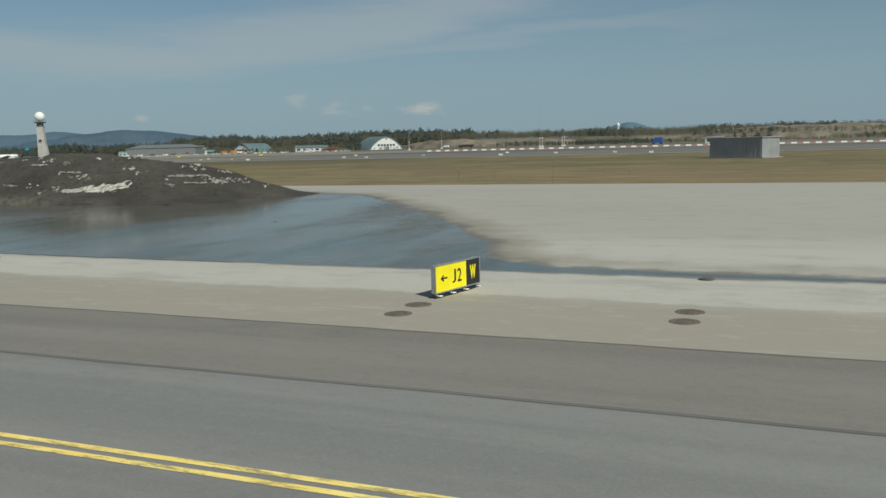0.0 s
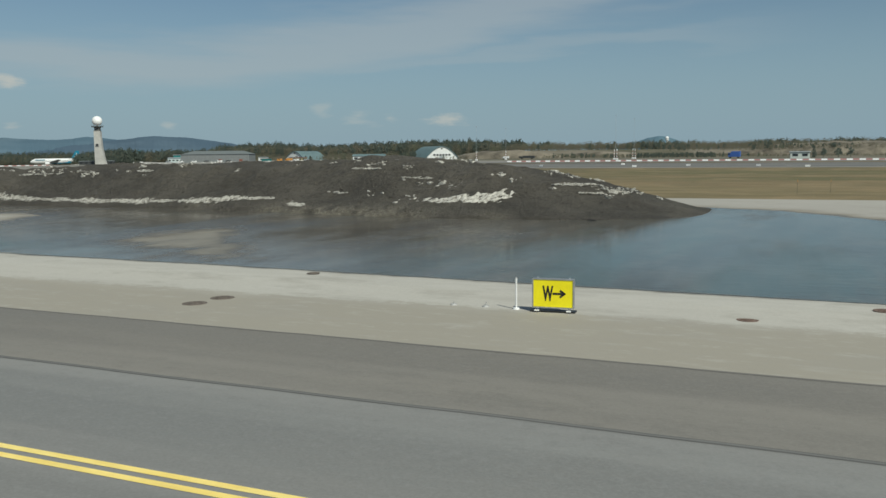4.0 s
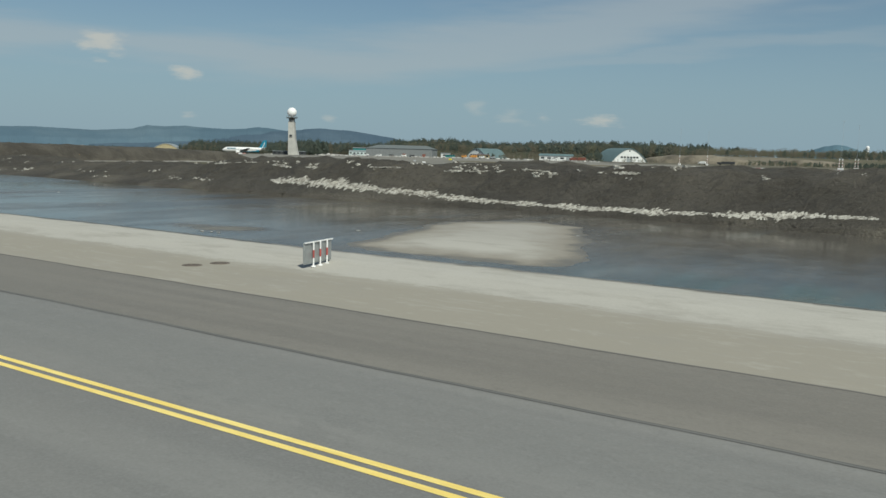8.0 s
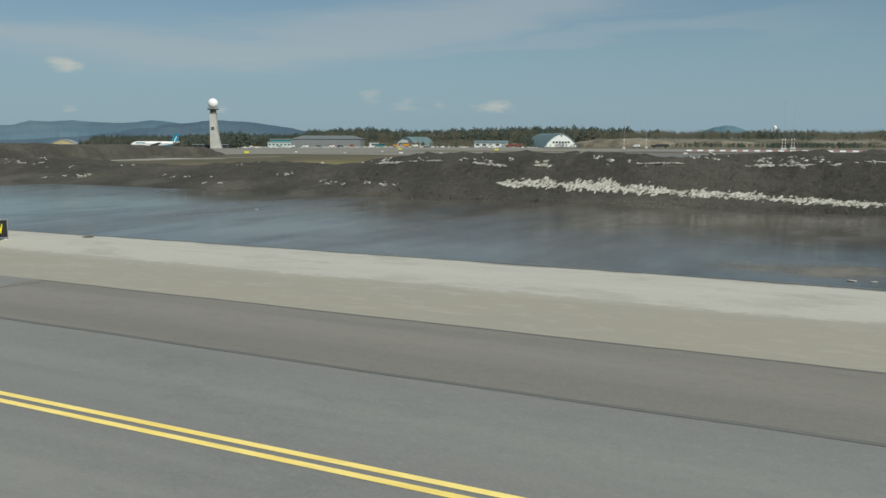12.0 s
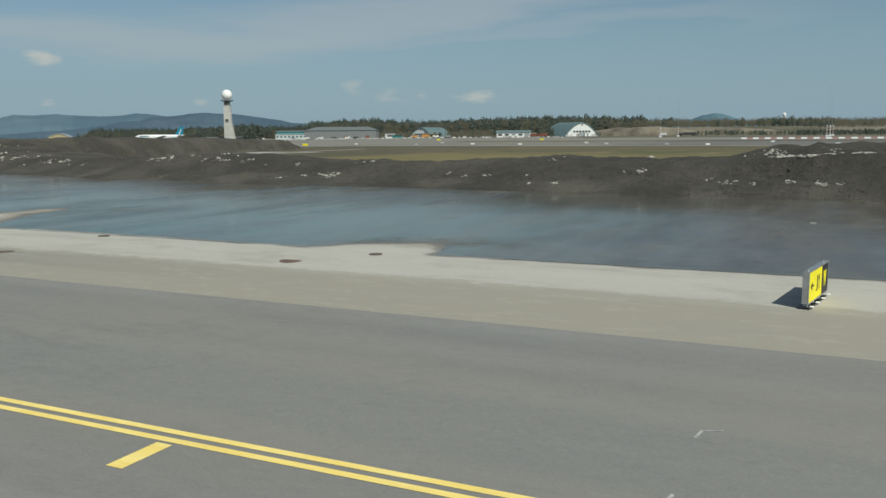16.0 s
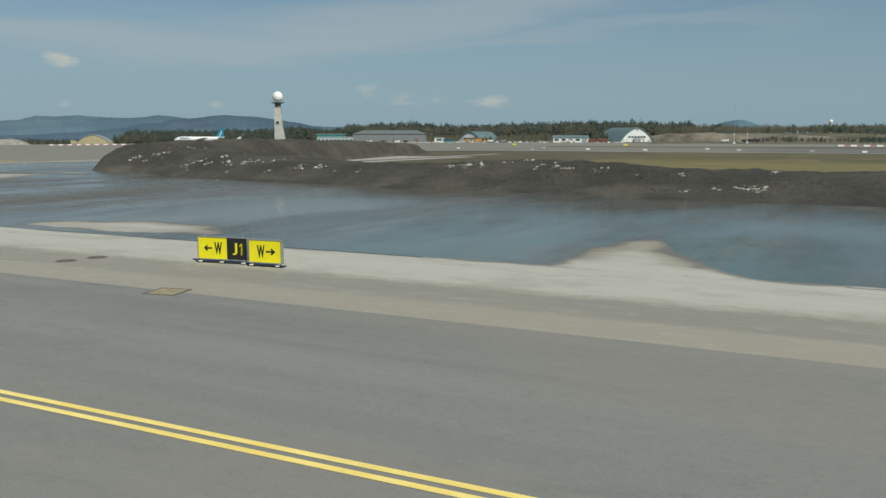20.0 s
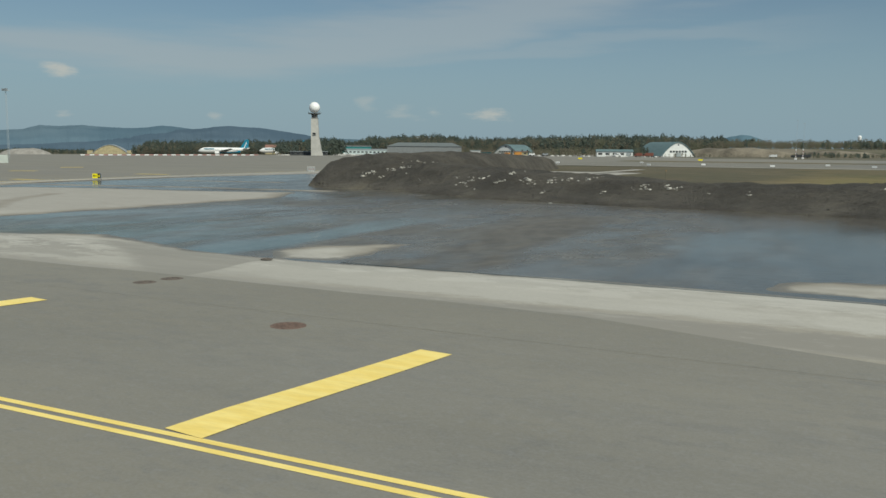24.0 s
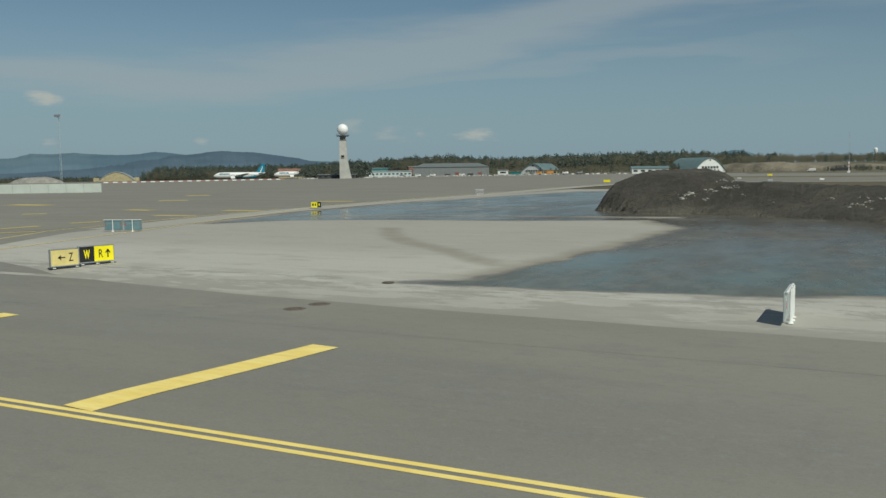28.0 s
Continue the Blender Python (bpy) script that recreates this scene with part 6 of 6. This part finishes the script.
def banded_mast(x, y, h, posts, z=-0.1, tall=0.0):
    root = thing("light_mast", pose(x, y, z), "red and white banded approach light mast", "mast", "approach masts")
    for s in posts:
        for k in range(7):
            bm = bmesh.new()
            rod(bm, (s, 0, h * k / 7), (s, 0, h * (k + 1) / 7), 0.2, n=8)
            part("band", bm, (M_white, M_faded_red)[k % 2], root)
        bm = bmesh.new()
        box(bm, s, 0, 0.6, 1.5, 1.4, 1.2, 0.1)
        part("foot", bm, M_white, root)
        bm = bmesh.new()
        box(bm, s, 0, h + 0.2, 0.8, 0.5, 0.4, 0.05)
        part("lamp_head", bm, M_white, root)
    if tall:
        bm = bmesh.new()
        for dx, dy in ((-.35, -.2), (.35, -.2), (0, .4)):
            rod(bm, (dx, dy, h), (dx * .6, dy * .6, tall), 0.016, n=5)
        for k in range(int((tall - h) / 1.6)):
            zz = h + 1.6 * k
            rod(bm, (-.35, -.2, zz), (.35, -.2, zz + 1.6), 0.01, n=4), rod(bm, (.35, -.2, zz), (0, .4, zz + 1.6), 0.01, n=4)
        part("lattice", bm, M_mast, root, "thin grey lattice")
        bm = bmesh.new()
        box(bm, 0, 0, tall + 0.2, 1.3, 0.15, 0.22)
        part("crossarm", bm, M_mast, root)
    return root


# sky-like pale tone: distance haze painted into the lattice steel
M_mast = plain("lattice paled by painted haze", (0.40, 0.45, 0.48), 0.8, 0, 0.05, 1)
banded_mast(-229.5, 567, 6.0, (0,), tall=24)
banded_mast(-229.2, 629, 6.5, (0,), tall=24)
banded_mast(-128.7, 562, 6.4, (-0.85, 0.85), tall=29)
banded_mast(-128.2, 622, 6.8, (-0.85, 0.85), tall=29)

lamp = thing("floodlight_mast", pose(-513, 238.5, -1.2), "tall thin floodlight mast on the apron", "mast")
bm = bmesh.new()
for dx, dy in ((-.4, -.25), (.4, -.25), (0, .45)):
    rod(bm, (dx, dy, 0), (dx * .5, dy * .5, 28.5), 0.03, n=5)
for k in range(16):
    zz = 1.78 * k
    rod(bm, (-.4, -.25, zz), (.4, -.25, zz + 1.78), 0.022, n=4), rod(bm, (.4, -.25, zz), (0, .45, zz + 1.78), 0.022, n=4), rod(bm, (0, .45, zz), (-.4, -.25, zz + 1.78), 0.022, n=4)
part("lattice", bm, M_mast, lamp)
bm = bmesh.new()
box(bm, 0, 0, 28.6, 3.4, 1.2, 0.3)
part("platform", bm, M_mast, lamp)
for k in range(4):
    bm = bmesh.new()
    box(bm, -1.3 + k * 0.87, -0.5, 29.1, 0.6, 0.5, 0.6, 0.05)
    part("floodlight", bm, M_steel, lamp)

ball = thing("radar_ball", pose(-199, 1226, 6), "small white radar ball on a squat drum above the trees", "radome")
bm = bmesh.new()
rod(bm, (0, 0, -8), (0, 0, 15.5), 1.7, 1.5, 12)
part("shaft", bm, M_radome, ball)
bm = bmesh.new()
rod(bm, (0, 0, 15.4), (0, 0, 16.6), 2.2, 2.4, 16)
part("drum", bm, M_radome, ball)
bm = bmesh.new()
bmesh.ops.create_icosphere(bm, subdivisions=2, radius=2.5, matrix=Matrix.Translation((0, 0, 18.3)))
part("radome", bm, M_radome, ball)


def vehicle(x, y, turn, length, height, paint, label, cab=True, kind="truck", load=None):
    root = thing(kind, at(x, y, turn, float(dip(x)) + 0.02), label, "vehicle", "parked service vehicles")
    w = 2.3 if length > 5.5 else 1.85
    c = length * (0.26 if cab else 0.0)
    bm = bmesh.new()
    box(bm, c / 2, 0, 0.5 + height * 0.52, length - c, w, height * 0.82, 0.12)
    part("body", bm, load or paint, root)
    if cab:
        bm = bmesh.new()
        box(bm, -length / 2 + c / 2, 0, 0.5 + height * 0.4, c * 0.96, w * 0.98, height * 0.62, 0.14)
        p = part("cab", bm, paint, root)
        bm = bmesh.new()
        box(bm, -length / 2 + c * 0.35, 0, 0.5 + height * 0.52, c * 0.72, w * 0.995, height * 0.24, 0.05)
        part("window", bm, M_dark_glass, p)
    else:
        bm = bmesh.new()
        box(bm, -length * 0.1, 0, 0.5 + height * 0.72, length * 0.6, w * 1.01, height * 0.26, 0.05)
        part("window", bm, M_dark_glass, root)
    for sx in (-0.33, 0.33):
        for sy in (-1, 1):
            bm = bmesh.new()
            rod(bm, (sx * length, sy * w * 0.42, 0.45), (sx * length, sy * w * 0.5, 0.45), 0.45, n=12)
            part("wheel", bm, M_tyre, root)
    return root


vehicle(-448, 655, 15, 6.5, 2.6, M_orange, "orange snow plough truck parked at the field's edge")
vehicle(-456, 652, 25, 4.5, 2.2, M_orange, "orange tractor parked at the field's edge", False)
vehicle(-339, 648, 10, 8, 2.9, M_red_truck, "dark red fire engine beside the white garage")
vehicle(-347, 650, 12, 6, 2.7, M_red_truck, "dark red fire engine beside the white garage")
vehicle(-362, 646, 8, 5, 2.0, M_white, "white van by the white garage", False, "van")
vehicle(-58, 610, -8, 8, 4.6, M_blue_truck, "blue covered lorry on the far field")
vehicle(-235, 700, 0, 14, 2.6, M_dark_box, "dark flatbed lorry parked before the earth mound")
vehicle(-255, 702, 0, 6, 2.2, M_white, "white pickup before the earth mound", True)
for k, (x, y) in enumerate(((-560, 640), (-549, 646), (-536, 648), (-526, 655), (-575, 640), (-610, 640), (-640, 660), (-520, 660), (-430, 640), (-418, 638))):
    vehicle(x, y, 20 + 17 * k % 40, 4.6, 1.7, (M_white, M_white, M_dark_box, M_white, M_steel)[k % 5], ("white", "white", "dark", "white", "silver")[k % 5] + " car parked by the warehouse", False, "car")


# small white edge markers on the far taxiways, and stakes in the grass
def edge_marker(x, y, z=0.0):
    root = thing("edge_marker", pose(x, y, z), "small white runway edge marker board", "marker", "edge markers")
    bm = bmesh.new()
    box(bm, 0, 0, 0.45, 1.3, 0.12, 0.5, 0.02)
    part("board", bm, M_white, root)
    bm = bmesh.new()
    rod(bm, (-.4, 0, 0), (-.4, 0, .3), .04, n=6), rod(bm, (.4, 0, 0), (.4, 0, .3), .04, n=6)
    part("legs", bm, M_steel, root)
    return root


first = edge_marker(-9.7, 252)
for k in range(1, 18):
    copy_thing(first, pose(-9.7 - 16 * k + 3 * math.sin(k * 2.1), 258 + 9 * (k % 3) + (40 if k % 4 == 0 else 0), 0.0, 0, 0, 9 * (k % 5) - 18))


def stake(x, y, h, label):
    root = thing("stake", pose(x, y, -0.05), label, "stake", "stakes in the grass")
    bm = bmesh.new()
    rod(bm, (0, 0, 0), (0.02 * h, 0, h), 0.02, 0.016, n=6)
    part("rod", bm, M_earth, root)
    bm = bmesh.new()
    rod(bm, (0.02 * h, 0, h - 0.25), (0.02 * h, 0, h), 0.024, n=6)
    part("tip", bm, M_orange, root)


stake(4.3, 87, 3.0, "tall pale survey stake standing in the grass")
for x, y, h in ((-9.7, 96, 1.6), (-6.5, 100, 1.5), (9, 106, .9), (-214, 112, 2.2)):
    stake(x, y, h, "thin pale survey stake standing in the grass")


# ---- woods ----
def tree_mat(name, a, b):
    m = Mat(name, a, 0.9)
    m.color(m.mix(m.geo("Island"), a, b))
    return m.m


# conifer and bare-branch tones carry a little painted distance haze
M_conifer = tree_mat("conifer needles lightened for haze", (0.066, 0.086, 0.072), (0.092, 0.112, 0.088))
M_bare = tree_mat("bare spring branches", (0.142, 0.13, 0.094), (0.19, 0.17, 0.122))
M_leaf = tree_mat("fresh spring leaves", (0.12, 0.13, 0.085), (0.16, 0.162, 0.105))


def flakes(v, f, r, n, at_q):
    """Small upright triangles at places and sizes given by at_q(k)."""
    for k in range(n):
        cx, cy, cz, s = at_q(k)
        base = len(v)
        a = r.uniform(-.35, .35)
        v.append((cx - s * r.uniform(.5, 1.1), cy + s * a, cz - s * r.uniform(.2, .9)))
        v.append((cx + s * r.uniform(.5, 1.1), cy - s * a, cz - s * r.uniform(.2, .9)))
        v.append((cx + r.uniform(-.5, .5) * s, cy + r.uniform(-.3, .3) * s, cz + s * r.uniform(.4, 1.1)))
        f.append((base, base + 1, base + 2))


def conifer(v, f, x, y, z, h, r):
    """A ragged crown that narrows to the top, pine or spruce, on a thin stem."""
    base = len(v)
    v += [(x - .18, y, z), (x + .18, y, z), (x, y, z + h * 0.8)]
    f.append((base, base + 1, base + 2))
    w, pine = h * r.uniform(0.19, 0.36), r.random() < 0.65
    n = 52

    def spot(k):
        q = (k + r.random()) / n
        a = r.uniform(0, 6.283)
        wide = (math.sin(math.pi * min(1, 0.25 + q * 0.8)) ** 0.7 if pine else (1 - q) ** 0.7) * w + 0.15
        rad = wide * r.uniform(0.2, 1)
        return x + math.cos(a) * rad, y + math.sin(a) * rad, z + h * ((0.32 + 0.64 * q) if pine else (0.08 + 0.9 * q)), wide * 0.27 + 0.25
    flakes(v, f, r, n, spot)


def broadleaf(v, f, x, y, z, h, r, n=80):
    """A forked stem with many small flakes in an uneven crown."""
    base = len(v)
    v += [(x - .15, y, z), (x + .15, y, z), (x + r.uniform(-.1, .1) * h, y, z + h * 0.85)]
    f.append((base, base + 1, base + 2))
    w = h * r.uniform(0.24, 0.38)
    knots = [(r.uniform(-.6, .6) * w, r.uniform(-.4, .4) * w, h * r.uniform(0.35, 0.8)) for _ in range(4)]

    def spot(k):
        kx, ky, kz = knots[k % 4]
        return x + kx + r.gauss(0, .36) * w, y + ky + r.gauss(0, .3) * w, z + min(h * 1.02, max(0.2, kz + r.gauss(0, .16) * h)), h * r.uniform(0.024, 0.055)
    flakes(v, f, r, n, spot)


def wood(name, line, depth, step, hmin, hmax, mix, label, seed, z=None, spread=1.0, floor=True):
    """Trees along a line in the plan, over low undergrowth: mix is the share of conifers."""
    r = random.Random(seed)
    sets = {0: ([], []), 1: ([], []), 2: ([], [])}
    for (ax, ay), (bx, by) in zip(line, line[1:]):
        n = int(math.hypot(bx - ax, by - ay) / step)
        for k in range(n):
            for row in range(depth):
                if r.random() > spread:
                    continue
                t = (k + r.random()) / n
                x, y = ax + (bx - ax) * t + r.uniform(-3, 3), ay + (by - ay) * t + row * 6 + r.uniform(-3, 3)
                grove = float(fbm(np.array(x * 0.018), np.array(y * 0.018), 2))
                rise = float(fbm(np.array(x * 0.0065 + 40), np.array(y * 0.002), 2))
                h = (hmin + (hmax - hmin) * (0.5 + grove * 1.2 + rise * 1.8)) * r.uniform(0.74, 1.08) * (1 - 0.07 * (depth - 1 - row))
                zz = (float(dip(x)) if z is None else z) - 0.3
                if floor and row == 0:
                    broadleaf(*sets[1 if r.random() < 0.6 else 2], x + r.uniform(-2, 2), y - 2, zz, h * r.uniform(0.35, 0.55), r, 50)
                if (row >= depth - 2 and mix > 0.3 and depth > 2) or r.random() < (mix * 0.6 if row < 2 else mix) + grove * 0.7:
                    conifer(*sets[0], x, y, zz, h * r.uniform(0.95, 1.12), r)
                else:
                    broadleaf(*sets[1 if r.random() < 0.7 else 2], x, y, zz, h * 0.92, r)
    root = tagged(new(name), label, "wood")
    root.location = (line[0][0], line[0][1], 0)
    root["kind"] = "stuff"
    for k, (nm, mat) in enumerate((("conifers", M_conifer), ("bare_trees", M_bare), ("budding_trees", M_leaf))):
        v, f = sets[k]
        if v:
            me = bpy.data.meshes.new(nm)
            me.from_pydata((np.array(v) - np.array((line[0][0], line[0][1], 0))).tolist(), [], f)
            me.materials.append(mat)
            ob = new(nm, me)
            ob.parent = root
            tagged(ob, kind="stuff")


def wooded_rise(line, top):
    """The swell of heath that carries a wood."""
    verts, faces = [], []
    for i, (x, y) in enumerate(line):
        verts += [(x, y + d, z) for d, z in ((-110, -0.6), (-40, top * 0.6), (-6, top), (45, top + 0.3), (130, -0.6))]
        if i:
            faces += [(5 * i - 5 + k, 5 * i + k, 5 * i + k + 1, 5 * i - 4 + k) for k in range(4)]
    me = bpy.data.meshes.new("ground_rise")
    me.from_pydata(verts, [], faces)
    me.materials.append(M_scrub)
    tagged(new("ground_rise", me), "low swell of brown heath under the wood", "ground", kind="structure")


wooded_rise([(-900, 1015), (-820, 1000), (-560, 960), (-440, 950), (-330, 955)], 3.2)
wooded_rise([(-330, 955), (-210, 1010), (-100, 1060), (60, 1100), (360, 1120), (460, 1125)], 8.0)
wood("far_wood", [(-1050, 812), (-930, 855), (-760, 905)], 6, 1.7, 17, 22, 0.36, "mixed wood of brown bare trees and conifers behind the apron", 1)
wood("far_wood", [(-784, 811), (-768, 824)], 2, 1.1, 16, 20, 0.8, "dark stand of conifers before the parked airliner's tail", 16)
wood("far_wood", [(-780, 856), (-766, 866)], 4, 1.3, 17, 21.5, 0.8, "dark stand of conifers behind the tower", 14)
wood("tower_grove", [(-652, 600), (-634, 604), (-604, 606)], 5, 1.2, 12, 16.5, 0.8, "dark grove of conifers beside the tower", 2)
wood("tower_grove", [(-608, 600), (-600, 603)], 3, 1.1, 7, 10, 0.8, "dark grove of conifers beside the tower", 3)
wood("far_wood", [(-820, 1000), (-560, 960), (-440, 950), (-330, 955)], 5, 1.8, 18, 24, 0.42, "long mixed wood of conifers and bare birches along the skyline", 4, z=3.2)
wood("far_wood", [(-330, 955), (-210, 1010), (-100, 1060), (60, 1100), (360, 1120)], 5, 1.7, 11.5, 15, 0.14, "low mixed wood along the skyline", 12, z=8.0)
wood("near_scrub", [(-580, 735), (-480, 745), (-392, 752)], 4, 2.2, 8, 13, 0.0, "brown and pale green birches before the wood", 5)
wood("near_scrub", [(-494, 704), (-452, 710)], 1, 3.2, 4.5, 8, 0.0, "brown birches standing before a hangar", 15)
wood("near_scrub", [(-374, 735), (-362, 742)], 3, 2.2, 8, 12, 0.7, "dark spruces beside the white hangar", 6)
wood("near_scrub", [(-345, 732), (-300, 740)], 2, 3.4, 2, 5, 0.0, "low bushes before the hangar", 7)
wood("far_scrub", [(-262, 812), (-120, 850), (40, 870), (200, 860), (420, 860)], 5, 2.4, 3.5, 8, 0.12, "low scrub on the far heath", 8, spread=0.8)
wood("far_scrub", [(-160, 960), (0, 975), (200, 965), (420, 940)], 4, 2.6, 7, 11, 0.12, "low scrub on the far heath", 9, z=6.5, spread=0.9)
wood("far_wood", [(-1600, 840), (-1260, 920), (-1060, 910)], 4, 3.0, 8, 12, 0.4, "low wood beyond the ochre shelter", 10, z=-9)
wood("far_scrub", [(-25, 640), (20, 640)], 1, 6.0, 6, 9, 0.9, "a few dark spruces on the far field", 11, floor=False)
wood("far_scrub", [(-160, 790), (-90, 795)], 3, 3.0, 5, 8, 0.6, "dark clump of spruce on the heath", 13)


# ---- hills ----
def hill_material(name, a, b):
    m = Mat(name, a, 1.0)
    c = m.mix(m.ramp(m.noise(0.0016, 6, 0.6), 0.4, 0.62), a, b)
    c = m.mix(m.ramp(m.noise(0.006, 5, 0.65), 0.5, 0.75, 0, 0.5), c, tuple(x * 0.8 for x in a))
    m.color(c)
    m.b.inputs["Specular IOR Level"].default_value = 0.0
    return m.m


def hills(name, profile, dist, material, label, seed):
    """A ridge seen from the field: heights in degrees over bearings in degrees, at one distance."""
    az = np.arange(profile[0][0], profile[-1][0], 0.12)
    el = np.interp(az, [p[0] for p in profile], [p[1] for p in profile])
    el = el + 0.05 * fbm(az * 0.9 + seed, 0 * az, 4) + 0.03 * fbm(az * 7 + seed, 0 * az + 3, 3)
    verts, faces = [], []
    for i, (a, e) in enumerate(zip(az, el)):
        for back, up in ((0, 0.0), (120, 0.55), (260, 0.85), (380, 1.0)):
            d = dist - 380 + back + 60 * float(fbm(np.array(a * 1.3), np.array(back * 0.01), 3))
            top = 4.5 + dist * math.tan(radians(max(0.02, e)))
            verts.append((-110 - d * math.sin(radians(a)), d * math.cos(radians(a)), -30 + (top + 30) * up))
        if i:
            for k in range(3):
                faces.append((4 * i - 4 + k, 4 * i + k, 4 * i + k + 1, 4 * i - 3 + k))
    me = bpy.data.meshes.new(name)
    me.from_pydata(verts, [], faces)
    me.materials.append(material)
    tagged(new(name, me), label, "hills", kind="structure")


# distance haze is painted into these base colours: bluer and paler further off
M_hill_near = hill_material("forest hills with painted blue haze", (0.074, 0.112, 0.152), (0.096, 0.138, 0.178))
M_hill_far = hill_material("hills with painted pale haze", (0.09, 0.142, 0.185), (0.118, 0.172, 0.212))
M_hill_pale = hill_material("hill with painted pale blue haze", (0.105, 0.172, 0.215), (0.125, 0.195, 0.235))
hills("backdrop_hills", [(33, .1), (35.2, .55), (36.6, .9), (38, 1.1), (39.4, 1.31), (40.3, 1.33), (41.5, 1.38), (42.4, 1.3), (43.2, 1.16), (44.4, 1.1), (45.5, .98), (47.5, .8), (50, .6), (53, .4), (56, .2)], 4450, M_hill_near, "wooded hills with blue distance haze painted in", 2)
hills("backdrop_hills", [(28, .45), (33, .62), (36, .7), (43, 1.08), (44.4, 1.24), (45.4, 1.34), (46.4, 1.22), (47.4, 1.17), (48.7, 1.2), (50.1, 1.32), (51.4, 1.22), (52.5, 1.27), (53.4, 1.0), (55.5, .86), (59, .95), (64, .8), (70, .4)], 4550, M_hill_far, "wooded hills with blue distance haze painted in", 7)
hills("backdrop_hills", [(5.2, .3), (6.3, .5), (6.9, .76), (7.5, .99), (8.1, 1.07), (8.8, .96), (9.6, .68), (10.4, .6), (11.5, .3)], 4600, M_hill_pale, "one low hill with blue distance haze painted in", 11)
